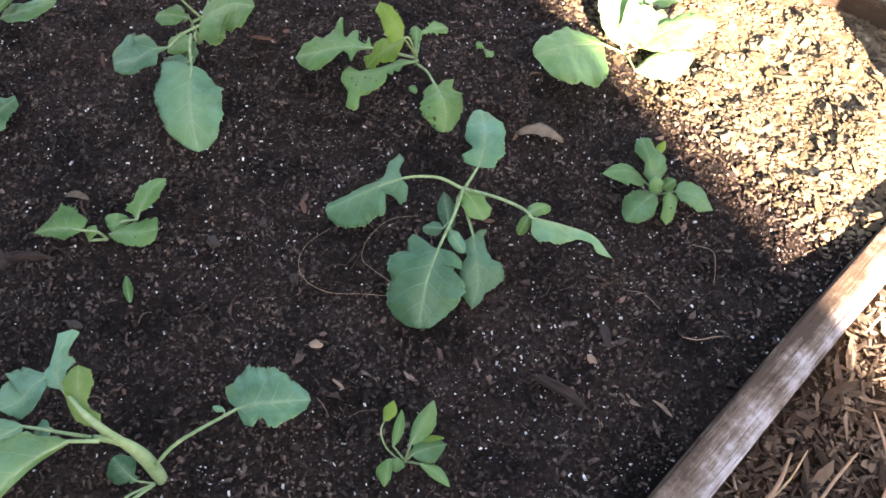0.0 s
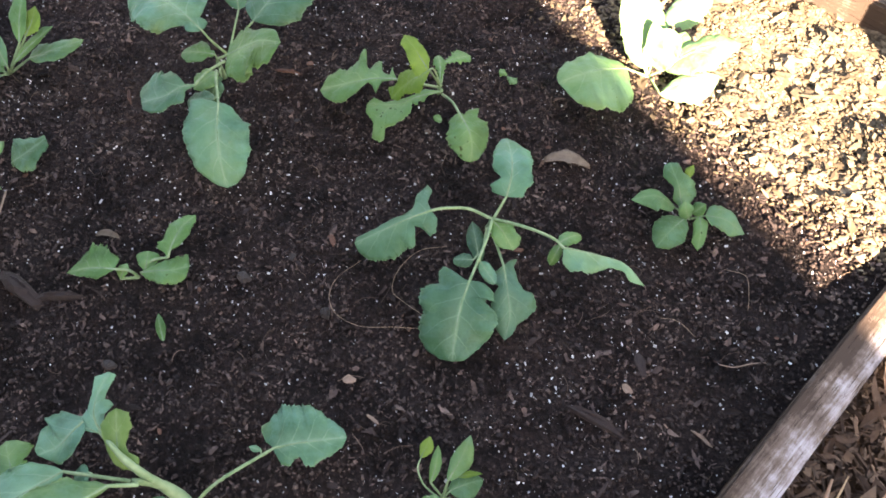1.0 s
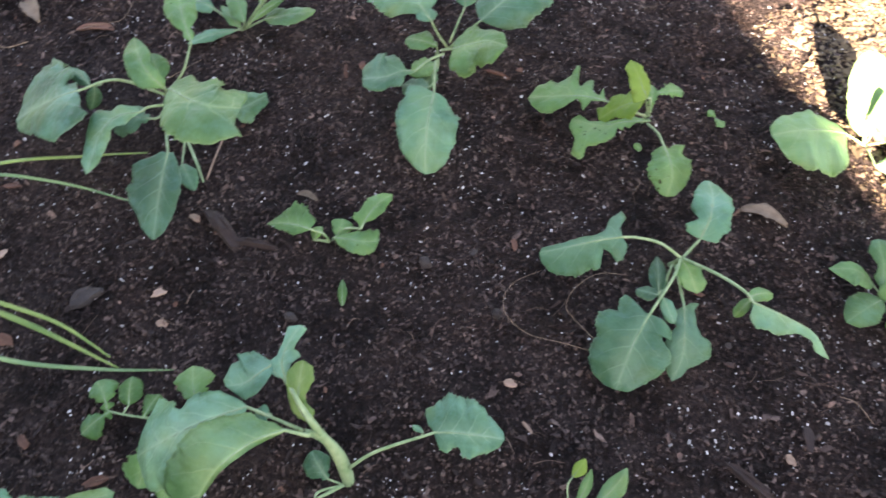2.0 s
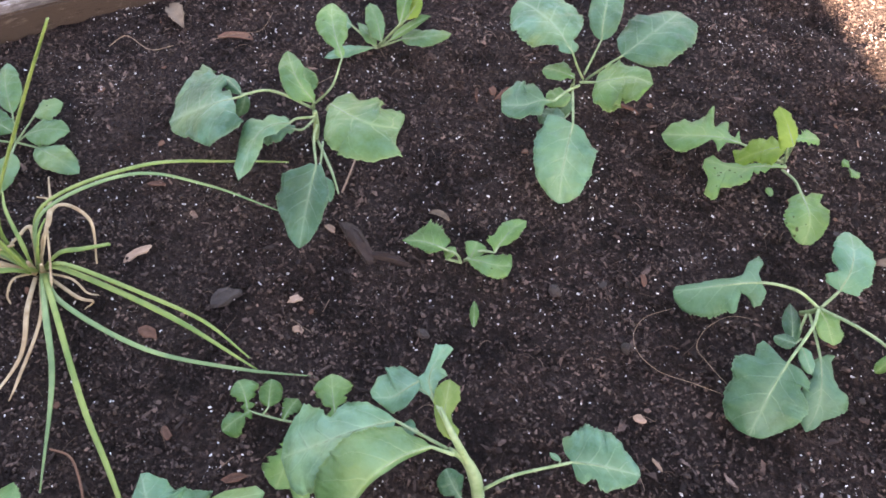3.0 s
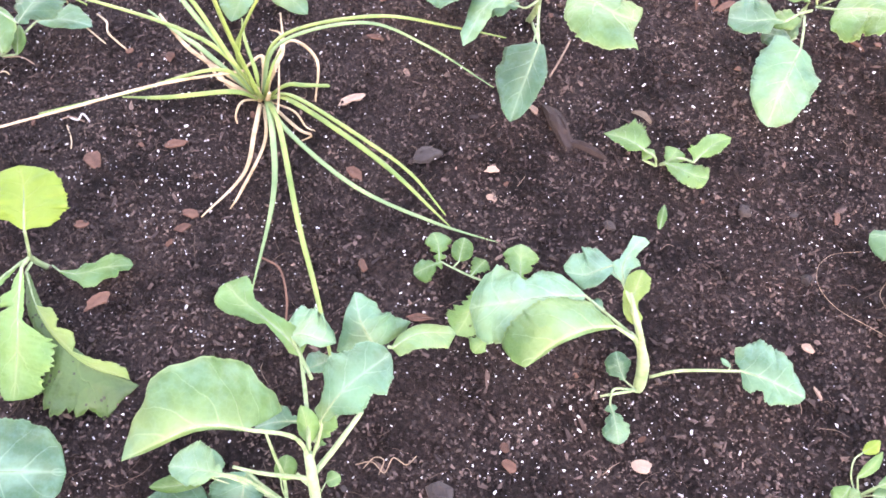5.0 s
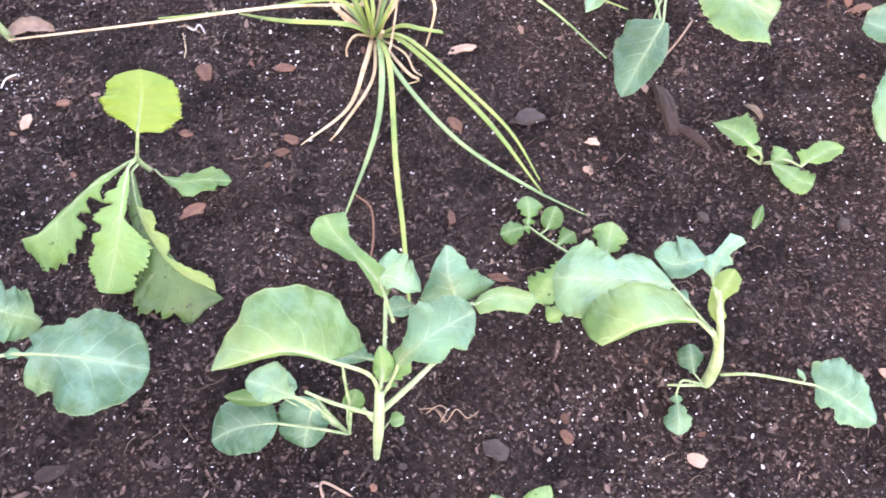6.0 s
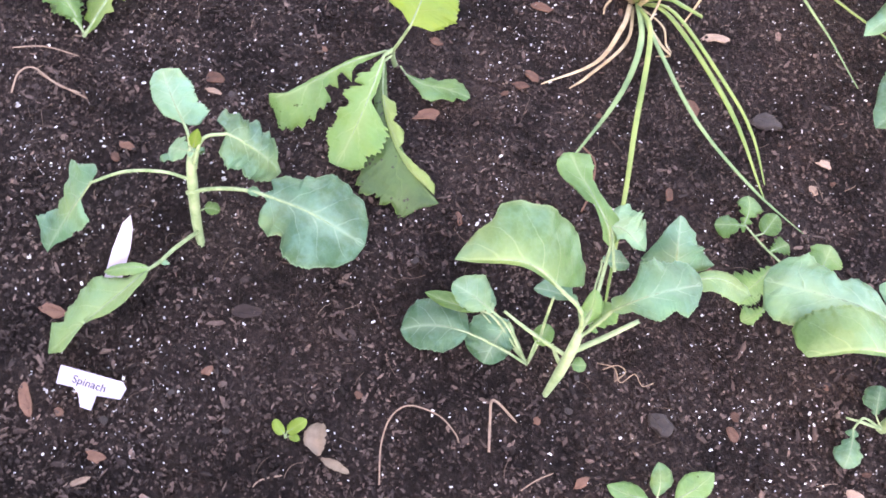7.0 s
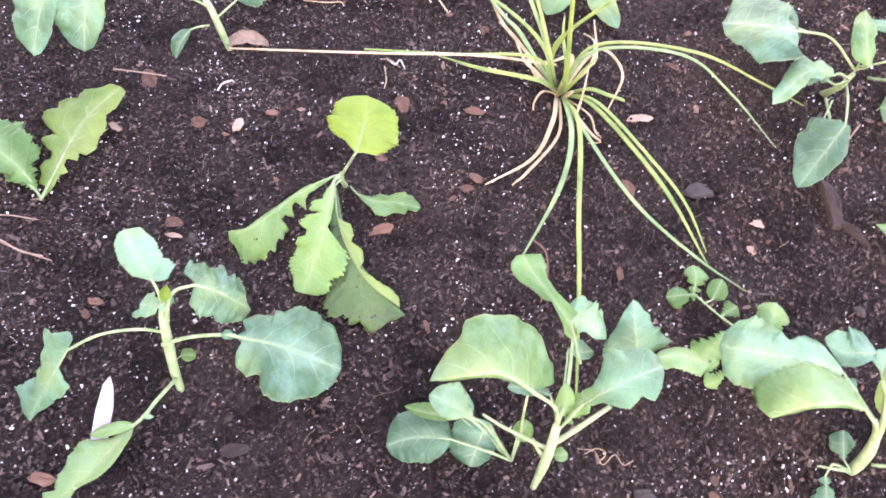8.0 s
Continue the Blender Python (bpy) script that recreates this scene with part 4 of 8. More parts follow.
broad_leaf(kohlrabi_a, KOHL_PALE, [(-0.247, 0.276, 0.030), (-0.224, 0.291, 0.048)], [(-0.178, 0.318, 0.055), (-0.160, 0.321, 0.058), (-0.139, 0.325, 0.055), (-0.116, 0.331, 0.046)],
           ((0.00, 0.001), (-0.11, 0.009), (-0.16, 0.019), (-0.15, 0.025), (-0.06, 0.027), (-0.01, 0.032), (0.12, 0.041), (0.29, 0.038), (0.46, 0.038), (0.60, 0.035), (0.67, 0.029), (0.77, 0.025), (0.89, 0.017), (0.99, 0.008), (1.00, 0.000)),
           ((0.00, 0.001), (0.04, 0.007), (0.09, 0.015), (0.19, 0.019), (0.27, 0.013), (0.35, 0.013), (0.41, 0.021), (0.51, 0.023), (0.61, 0.017), (0.74, 0.015), (0.91, 0.009), (1.00, 0.000)), lean=(0, 0), curl=(0.3, 0.3), ruffle=0.08, teeth=0.05)
leaf(kohlrabi_a, 'lance', KOHL_PALE, [(-0.188, 0.313, 0.055)], (-0.188, 0.316, 0.056), (-0.199, 0.320, 0.055), (0.34, 0.94, -0.03), (0.0033, 0.0028))
broad_leaf(kohlrabi_a, KOHL_SOFT, [(-0.277, 0.277, 0.085)], [(-0.296, 0.272, 0.098), (-0.314, 0.250, 0.112), (-0.331, 0.222, 0.114), (-0.345, 0.194, 0.092)],
           ((0.00, 0.002), (0.20, 0.005), (0.50, 0.006), (0.80, 0.004), (1.00, 0.000)),
           ((0.00, 0.001), (0.04, 0.009), (0.15, 0.017), (0.18, 0.027), (0.37, 0.039), (0.61, 0.043), (0.83, 0.043), (0.97, 0.039), (1.08, 0.030), (1.07, 0.012), (1.00, 0.000)), lean=(-1.1, 0.1), curl=(0.3, 0.4), thick=0.0018, teeth=0.03)
broad_leaf(kohlrabi_a, KOHL_PALE, [(-0.284, 0.280, 0.085)], [(-0.334, 0.283, 0.100), (-0.363, 0.257, 0.108), (-0.392, 0.240, 0.092), (-0.429, 0.232, 0.050)],
           ((0.00, 0.001), (0.05, 0.010), (0.25, 0.026), (0.40, 0.035), (0.54, 0.036), (0.62, 0.038), (0.74, 0.038), (0.87, 0.031), (1.00, 0.000)),
           ((0.00, 0.001), (0.01, 0.007), (0.10, 0.030), (0.28, 0.039), (0.39, 0.030), (0.46, 0.023), (0.58, 0.036), (0.92, 0.055), (1.05, 0.044), (1.08, 0.026), (1.00, 0.000)), lean=(0, 0), curl=(0.6, 0.5), ruffle=0.08, teeth=0.03)
broad_leaf(kohlrabi_a, KOHL_MID, [(-0.292, 0.298, 0.100)], [(-0.326, 0.328, 0.100), (-0.335, 0.315, 0.101), (-0.345, 0.304, 0.097), (-0.363, 0.300, 0.090)],
           ((0.00, 0.001), (0.19, 0.008), (0.47, 0.014), (0.63, 0.015), (0.73, 0.009), (1.00, 0.000)),
           ((0.00, 0.001), (0.06, 0.009), (0.13, 0.025), (0.42, 0.031), (1.04, 0.021), (1.10, 0.007), (1.00, 0.000)), lean=(0, 0), curl=(0.3, 0.3), teeth=0.03)
broad_leaf(kohlrabi_a, KOHL_PALE, [(-0.292, 0.298, 0.100)], [(-0.309, 0.314, 0.100), (-0.319, 0.328, 0.103), (-0.320, 0.347, 0.105), (-0.316, 0.368, 0.104)],
           ((0.00, 0.001), (0.23, 0.007), (0.33, 0.010), (0.41, 0.005), (0.64, 0.005), (0.88, 0.009), (1.00, 0.000)),
           ((0.00, 0.001), (0.15, 0.005), (0.49, 0.015), (0.57, 0.011), (0.57, 0.007), (0.79, 0.007), (0.99, 0.007), (1.00, 0.000)), lean=(0, 0), curl=(0.2, 0.2), teeth=0.03)
leaf(kohlrabi_a, 'round', KOHL_MID, [(-0.309, 0.315, 0.100)], (-0.315, 0.316, 0.100), (-0.337, 0.321, 0.095), (0.16, 0.96, 0.24), (0.0020, 0.0080))
broad_leaf(kohlrabi_a, GREEN_PALE, [(-0.270, 0.283, 0.075)], [(-0.279, 0.289, 0.086), (-0.293, 0.298, 0.095), (-0.298, 0.317, 0.102), (-0.301, 0.334, 0.106)],
           ((0.00, 0.001), (0.17, 0.006), (0.41, 0.008), (0.63, 0.011), (0.79, 0.012), (0.95, 0.006), (1.00, 0.000)),
           ((0.00, 0.001), (0.10, 0.008), (0.48, 0.006), (0.71, 0.012), (0.92, 0.010), (1.00, 0.000)), lean=(0, 0), curl=(0.2, 0.2), teeth=0.05)
leaf(kohlrabi_a, 'round', KOHL_MID, [(-0.312, 0.283, 0.095)], (-0.315, 0.284, 0.095), (-0.328, 0.280, 0.090), (-0.31, 0.95, 0.05), (0.0097, 0.0090))
leaf(kohlrabi_a, 'cabbage', KOHL_MID, [(-0.252, 0.266, 0.008)], (-0.266, 0.266, 0.015), (-0.287, 0.284, 0.025), (0.67, 0.73, 0.09), (0.0147, 0.0118))
leaf(kohlrabi_a, 'lobed', KOHL_MID, [(-0.252, 0.266, 0.008), (-0.269, 0.251, 0.020), (-0.269, 0.242, 0.020)], (-0.266, 0.236, 0.015), (-0.240, 0.208, 0.006), (-0.75, -0.66, -0.11), (0.0131, 0.0144))
stem(kohlrabi_a, [(-0.252, 0.266, 0.008), (-0.267, 0.247, 0.018), (-0.278, 0.239, 0.012)], (0.0018, 0.0015, 0.001), STEM, 'stem')

feathery = plant('mustard_seedling', (-0.435, 0.289, 0.000), 'straggling mustard seedling with small feathery leaves', 'mustard')
stem(feathery, [(-0.408, 0.282, 0.030), (-0.448, 0.277, 0.022), (-0.482, 0.275, 0.018), (-0.497, 0.276, 0.016)], (0.0014, 0.0012, 0.001, 0.0007), STEM, 'stem')
leaf(feathery, 'lobed', GREEN, [], (-0.492, 0.276, 0.016), (-0.511, 0.249, 0.010), (-0.82, 0.58, -0.00), (0.0157, 0.0129))
leaf(feathery, 'lobed', GREEN, [], (-0.496, 0.276, 0.016), (-0.521, 0.301, 0.016), (0.71, 0.71, 0.00), (0.0134, 0.0163))
leaf(feathery, 'round', GREEN, [(-0.478, 0.275, 0.018)], (-0.476, 0.285, 0.020), (-0.487, 0.313, 0.020), (0.93, 0.37, 0.00), (0.0114, 0.0133))
leaf(feathery, 'ragged', GREEN, [(-0.451, 0.276, 0.021)], (-0.455, 0.277, 0.022), (-0.453, 0.303, 0.018), (1.00, -0.08, 0.00), (0.0127, 0.0103))
leaf(feathery, 'lobed', GREEN, [(-0.417, 0.281, 0.025)], (-0.404, 0.292, 0.030), (-0.429, 0.335, 0.030), (0.86, 0.50, 0.00), (0.0187, 0.0199))
leaf(feathery, 'ragged', GREEN, [(-0.418, 0.283, 0.020)], (-0.439, 0.261, 0.030), (-0.434, 0.215, 0.010), (-0.98, -0.17, 0.14), (0.0179, 0.0213))
leaf(feathery, 'ragged', GREEN, [(-0.418, 0.283, 0.020)], (-0.407, 0.237, 0.015), (-0.409, 0.210, 0.005), (-0.99, 0.02, 0.14), (0.0069, 0.0147))

spinach_b = plant('spinach_seedling', (-0.032, 0.291, 0.000), 'small spinach seedling with narrow spoon-shaped leaves', 'spinach', 'spinach seedlings in the bed')
leaf(spinach_b, 'lance', SPINACH, [(-0.032, 0.289, 0.005)], (-0.026, 0.298, 0.030), (-0.006, 0.331, 0.050), (0.88, -0.46, -0.12), (0.0082, 0.0108))
leaf(spinach_b, 'lance', LIME, [(-0.033, 0.289, 0.005), (-0.047, 0.296, 0.020), (-0.053, 0.308, 0.030)], (-0.050, 0.317, 0.035), (-0.042, 0.334, 0.040), (0.91, -0.41, -0.07), (0.0056, 0.0070))
leaf(spinach_b, 'lance', GREEN, [(-0.032, 0.291, 0.005)], (-0.042, 0.299, 0.020), (-0.035, 0.328, 0.035), (0.97, -0.25, 0.02), (0.0054, 0.0050))
leaf(spinach_b, 'ovate', SPINACH, [(-0.031, 0.290, 0.005)], (-0.025, 0.291, 0.020), (0.005, 0.301, 0.020), (0.32, -0.95, 0.00), (0.0126, 0.0139))
leaf(spinach_b, 'lance', GREEN, [(-0.031, 0.290, 0.005)], (-0.017, 0.283, 0.020), (0.009, 0.266, 0.010), (-0.54, -0.84, 0.01), (0.0057, 0.0060))
leaf(spinach_b, 'lance', GREEN, [(-0.033, 0.288, 0.005)], (-0.045, 0.287, 0.020), (-0.049, 0.266, 0.008), (-0.99, 0.16, 0.05), (0.0041, 0.0109))
leaf(spinach_b, 'ovate', SPINACH, [(-0.033, 0.289, 0.005)], (-0.037, 0.288, 0.020), (-0.039, 0.278, 0.012), (-0.98, 0.20, 0.00), (0.0082, 0.0071))
leaf(spinach_b, 'lance', LIME, [(-0.031, 0.290, 0.008)], (-0.020, 0.303, 0.020), (0.004, 0.305, 0.025), (0.09, -0.99, -0.05), (0.0040, 0.0021))

spinach_c = plant('spinach_seedling', (-0.605, 0.852, 0.000), 'spinach plant with a rosette of long grey-green leaves', 'spinach', 'spinach seedlings in the bed')
broad_leaf(spinach_c, SPINACH, [(-0.598, 0.843, 0.005)], [(-0.557, 0.838, 0.035), (-0.525, 0.846, 0.042), (-0.493, 0.867, 0.040)],
           ((0.00, 0.001), (0.03, 0.017), (0.20, 0.021), (0.62, 0.015), (0.88, 0.011), (1.00, 0.000)),
           ((0.00, 0.001), (0.14, 0.012), (0.42, 0.019), (0.71, 0.015), (0.91, 0.008), (1.00, 0.000)), lean=(0, 0), curl=(0.3, 0.3), thick=0.0016, teeth=0.03, quilt=1.4)
broad_leaf(spinach_c, GREEN, [(-0.598, 0.843, 0.005)], [(-0.565, 0.820, 0.045), (-0.546, 0.842, 0.055), (-0.523, 0.867, 0.062)],
           ((0.00, 0.001), (0.23, 0.011), (0.58, 0.012), (0.85, 0.011), (1.00, 0.000)),
           ((0.00, 0.001), (0.11, 0.004), (0.31, 0.007), (0.60, 0.006), (0.88, 0.002), (1.00, 0.000)), lean=(0, 0), curl=(0.3, 0.3), thick=0.0016, teeth=0.03, quilt=1.4)
broad_leaf(spinach_c, GREEN, [(-0.598, 0.843, 0.005)], [(-0.558, 0.839, 0.060), (-0.560, 0.868, 0.075), (-0.562, 0.905, 0.085)],
           ((0.00, 0.001), (0.24, 0.009), (0.59, 0.015), (0.93, 0.011), (1.00, 0.000)),
           ((0.00, 0.001), (0.24, 0.008), (0.64, 0.007), (0.90, 0.004), (1.00, 0.000)), lean=(0, 0), curl=(0.3, 0.3), thick=0.0016, teeth=0.03, quilt=1.4)
broad_leaf(spinach_c, LIME, [(-0.598, 0.843, 0.005)], [(-0.554, 0.850, 0.060), (-0.548, 0.871, 0.068), (-0.547, 0.890, 0.075)],
           ((0.00, 0.001), (0.35, 0.011), (0.84, 0.011), (1.00, 0.000)),
           ((0.00, 0.001), (0.29, 0.012), (0.73, 0.008), (1.00, 0.000)), lean=(0, 0), curl=(0.3, 0.3), thick=0.0016, teeth=0.03, quilt=1.4)
broad_leaf(spinach_c, SPINACH, [(-0.598, 0.843, 0.005)], [(-0.581, 0.825, 0.035), (-0.598, 0.850, 0.046), (-0.621, 0.880, 0.050)],
           ((0.00, 0.001), (0.14, 0.013), (0.52, 0.016), (0.90, 0.009), (1.00, 0.000)),
           ((0.00, 0.001), (0.34, 0.010), (0.63, 0.011), (0.90, 0.008), (1.00, 0.000)), lean=(0, 0), curl=(0.3, 0.3), thick=0.0016, teeth=0.03, quilt=1.4)
broad_leaf(spinach_c, SPINACH, [(-0.598, 0.843, 0.005)], [(-0.593, 0.831, 0.020), (-0.608, 0.838, 0.030), (-0.632, 0.857, 0.030)],
           ((0.00, 0.001), (0.23, 0.009), (0.61, 0.007), (1.00, 0.000)),
           ((0.00, 0.001), (0.21, 0.010), (0.73, 0.009), (1.00, 0.000)), lean=(0, 0), curl=(0.3, 0.3), thick=0.0016, teeth=0.03, quilt=1.4)
broad_leaf(spinach_c, KOHL_PALE, [(-0.598, 0.843, 0.005)], [(-0.637, 0.848, 0.030), (-0.657, 0.853, 0.034), (-0.688, 0.865, 0.032)],
           ((0.00, 0.001), (0.01, 0.009), (0.28, 0.018), (0.68, 0.012), (1.00, 0.000)),
           ((0.00, 0.001), (0.40, 0.014), (0.86, 0.013), (1.04, 0.007), (1.00, 0.000)), lean=(0, 0), curl=(0.3, 0.3), thick=0.0016, teeth=0.03, quilt=1.4)
broad_leaf(spinach_c, KOHL_PALE, [(-0.598, 0.843, 0.005)], [(-0.600, 0.834, 0.012), (-0.627, 0.811, 0.016), (-0.657, 0.792, 0.010)],
           ((0.00, 0.001), (0.20, 0.005), (0.55, 0.011), (0.86, 0.006), (1.00, 0.000)),
           ((0.00, 0.001), (0.24, 0.010), (0.63, 0.015), (0.88, 0.009), (1.00, 0.000)), lean=(0, 0), curl=(0.3, 0.3), thick=0.0016, teeth=0.03, quilt=1.4)

cabbage_b = plant('young_cabbage', (-0.604, 0.651, 0.000), 'young cabbage with spreading blue-green leaves on pale stalks', 'cabbage', 'cabbages and kohlrabi in the bed')
stem(cabbage_b, [(-0.610, 0.657, -0.010), (-0.590, 0.637, 0.040), (-0.584, 0.631, 0.075)], (0.0045, 0.004, 0.003), STEM, 'stem')
broad_leaf(cabbage_b, KOHL_MID, [(-0.584, 0.631, 0.080), (-0.628, 0.612, 0.112)], [(-0.659, 0.581, 0.116), (-0.674, 0.569, 0.115), (-0.705, 0.561, 0.098), (-0.742, 0.556, 0.074)],
           ((0.00, 0.001), (0.00, 0.017), (0.05, 0.039), (-0.02, 0.052), (0.22, 0.059), (0.33, 0.052), (0.52, 0.038), (0.82, 0.022), (1.00, 0.000)),
           ((0.00, 0.001), (-0.03, 0.031), (0.43, 0.069), (0.78, 0.086), (1.09, 0.119), (1.30, 0.116), (1.30, 0.099), (1.30, 0.070), (1.15, 0.039), (1.00, 0.000)), lean=(0, 0), curl=(0.35, 0.4), teeth=0.03)
leaf(cabbage_b, 'ovate', KOHL, [(-0.661, 0.620, 0.090)], (-0.668, 0.616, 0.090), (-0.679, 0.604, 0.060), (-0.82, -0.37, 0.45), (0.0092, 0.0091))
leaf(cabbage_b, 'ovate', KOHL, [(-0.661, 0.620, 0.090)], (-0.673, 0.615, 0.090), (-0.727, 0.643, 0.080), (0.44, 0.89, 0.10), (0.0111, 0.0067))
broad_leaf(cabbage_b, GREEN, [(-0.586, 0.632, 0.080)], [(-0.570, 0.612, 0.112), (-0.583, 0.613, 0.130), (-0.602, 0.630, 0.136), (-0.626, 0.662, 0.132)],
           ((0.00, 0.001), (0.11, 0.009), (0.22, 0.021), (0.39, 0.018), (0.56, 0.017), (0.79, 0.012), (0.93, 0.006), (1.00, 0.000)),
           ((0.00, 0.001), (0.04, 0.008), (0.24, 0.011), (0.39, 0.007), (0.53, 0.013), (0.73, 0.012), (0.91, 0.006), (1.00, 0.000)), lean=(0, 0), curl=(0.3, 0.3), teeth=0.05)
leaf(cabbage_b, 'cabbage', GREEN, [(-0.586, 0.635, 0.080)], (-0.587, 0.633, 0.095), (-0.612, 0.664, 0.110), (0.78, 0.63, -0.01), (0.0164, 0.0155))
broad_leaf(cabbage_b, KOHL_SOFT, [(-0.566, 0.630, 0.085)], [(-0.509, 0.548, 0.184), (-0.473, 0.528, 0.196), (-0.447, 0.525, 0.196), (-0.428, 0.538, 0.186)],
           ((0.00, 0.001), (-0.10, 0.014), (-0.06, 0.029), (0.15, 0.026), (0.26, 0.038), (0.95, 0.040), (1.09, 0.041), (1.18, 0.030), (1.11, 0.016), (1.00, 0.000)),
           ((0.00, 0.001), (0.20, 0.019), (0.40, 0.036), (0.52, 0.044), (0.60, 0.037), (0.56, 0.046), (0.90, 0.039), (0.82, 0.036), (0.89, 0.017), (1.00, 0.000)), lean=(0, 0), curl=(0.35, 0.3), thick=0.0018, teeth=0.03)
leaf(cabbage_b, 'cabbage', GREEN, [(-0.587, 0.640, 0.080), (-0.563, 0.646, 0.110)], (-0.561, 0.675, 0.130), (-0.616, 0.766, 0.130), (0.86, 0.52, 0.00), (0.0206, 0.0183))
broad_leaf(cabbage_b, KOHL, [(-0.580, 0.624, 0.060), (-0.556, 0.575, 0.088)], [(-0.533, 0.536, 0.096), (-0.526, 0.507, 0.093), (-0.519, 0.475, 0.083), (-0.512, 0.442, 0.069)],
           ((0.00, 0.001), (-0.02, 0.005), (0.11, 0.012), (0.32, 0.021), (0.46, 0.022), (0.60, 0.019), (0.77, 0.016), (0.92, 0.009), (1.00, 0.000)),
           ((0.00, 0.001), (-0.03, 0.008), (0.05, 0.019), (0.14, 0.036), (0.32, 0.035), (0.47, 0.037), (0.61, 0.032), (0.76, 0.021), (0.88, 0.015), (0.97, 0.005), (1.00, 0.000)), lean=(0, 0), curl=(0.35, 0.35), teeth=0.03)
broad_leaf(cabbage_b, KOHL_PALE, [(-0.583, 0.627, 0.070), (-0.590, 0.600, 0.090)], [(-0.590, 0.583, 0.098), (-0.605, 0.564, 0.106), (-0.610, 0.536, 0.106), (-0.605, 0.488, 0.094)],
           ((0.00, 0.001), (0.26, 0.015), (0.43, 0.008), (0.54, 0.012), (0.73, 0.011), (0.86, 0.009), (1.00, 0.000)),
           ((0.00, 0.001), (-0.01, 0.012), (0.12, 0.023), (0.23, 0.014), (0.27, 0.028), (0.37, 0.025), (0.50, 0.019), (0.71, 0.012), (0.86, 0.011), (1.00, 0.000)), lean=(0, 0), curl=(0.4, 0.4), teeth=0.03)
leaf(cabbage_b, 'cabbage', KOHL, [(-0.582, 0.623, 0.070), (-0.587, 0.604, 0.070)], (-0.596, 0.600, 0.070), (-0.647, 0.593, 0.050), (-0.19, 0.97, 0.15), (0.0223, 0.0202))
stem(cabbage_b, [(-0.600, 0.650, 0.000), (-0.556, 0.600, 0.012), (-0.535, 0.574, 0.004)], (0.002, 0.0018, 0.0012), STEM, 'root')
leaf(cabbage_b, 'ovate', KOHL, [(-0.588, 0.643, 0.010)], (-0.567, 0.588, 0.012), (-0.538, 0.558, 0.005), (-0.72, -0.70, 0.01), (0.0131, 0.0117))

stray = plant('mustard_seedling', (-0.542, 0.690, -0.000), 'single small pale green seedling leaf lying on the soil', 'mustard')
broad_leaf(stray, SPINACH, [(-0.543, 0.685, 0.005)], [(-0.542, 0.685, 0.012), (-0.525, 0.693, 0.018), (-0.508, 0.717, 0.018)],
           ((0.00, 0.001), (0.01, 0.030), (0.60, 0.034), (0.79, 0.025), (0.90, 0.011), (1.05, 0.006), (1.00, 0.000)),
           ((0.00, 0.001), (0.23, 0.023), (0.33, 0.025), (0.56, 0.017), (0.89, 0.011), (1.00, 0.000)), lean=(0, 0), curl=(0.3, 0.3), teeth=0.08, thick=0.001)

onion = plant('onion_clump', (-0.808, 0.348, 0.000), 'clump of green onion with long arching and some dried blades', 'onion')
strand(onion, [(-0.814, 0.350, 0.000), (-0.794, 0.330, 0.060), (-0.812, 0.329, 0.170), (-0.843, 0.348, 0.260)], (0.004, 0.0042, 0.0036, 0.0022), ONION, 'blade', 0.45)
strand(onion, [(-0.836, 0.354, 0.000), (-0.846, 0.366, 0.070), (-0.765, 0.406, 0.220), (-0.694, 0.426, 0.330)], (0.0034, 0.0042, 0.0040, 0.0026), ONION, 'blade', 0.45)
strand(onion, [(-0.826, 0.354, 0.000), (-0.846, 0.347, 0.060), (-0.922, 0.367, 0.110), (-1.017, 0.368, 0.120)], (0.003, 0.003, 0.0026, 0.001), ONION, 'blade', 0.45)
strand(onion, [(-0.827, 0.349, 0.000), (-0.858, 0.351, 0.060), (-0.924, 0.360, 0.120), (-0.973, 0.405, 0.170)], (0.003, 0.003, 0.003, 0.002), ONION_TEAL, 'blade', 0.45)
strand(onion, [(-0.825, 0.349, 0.000), (-0.864, 0.353, 0.050), (-0.951, 0.345, 0.060), (-1.097, 0.320, 0.050), (-1.089, 0.330, 0.030)], (0.003, 0.0032, 0.0028, 0.002, 0.001), ONION, 'blade', 0.45)
strand(onion, [(-0.823, 0.350, -0.000), (-0.859, 0.337, 0.040), (-0.932, 0.258, 0.030), (-1.022, 0.176, 0.010)], (0.003, 0.003, 0.0026, 0.0018), ONION, 'blade', 0.45)
strand(onion, [(-0.817, 0.348, 0.000), (-0.831, 0.324, 0.030), (-0.892, 0.273, 0.030), (-0.954, 0.251, 0.012)], (0.0035, 0.004, 0.0035, 0.001), ONION, 'blade', 0.45)
strand(onion, [(-0.817, 0.354, 0.000), (-0.817, 0.403, 0.060), (-0.722, 0.473, 0.090), (-0.645, 0.537, 0.060), (-0.596, 0.573, 0.040)], (0.003, 0.003, 0.0028, 0.002, 0.001), ONION, 'blade', 0.45)
strand(onion, [(-0.817, 0.354, 0.000), (-0.811, 0.395, 0.060), (-0.727, 0.457, 0.090), (-0.665, 0.500, 0.050), (-0.581, 0.523, 0.005)], (0.003, 0.003, 0.0026, 0.002, 0.0008), ONION_TEAL, 'blade', 0.45)
strand(onion, [(-0.813, 0.356, 0.000), (-0.732, 0.288, 0.050), (-0.684, 0.228, 0.040), (-0.645, 0.135, 0.006)], (0.0035, 0.0036, 0.003, 0.0008), ONION_TEAL, 'blade', 0.45)
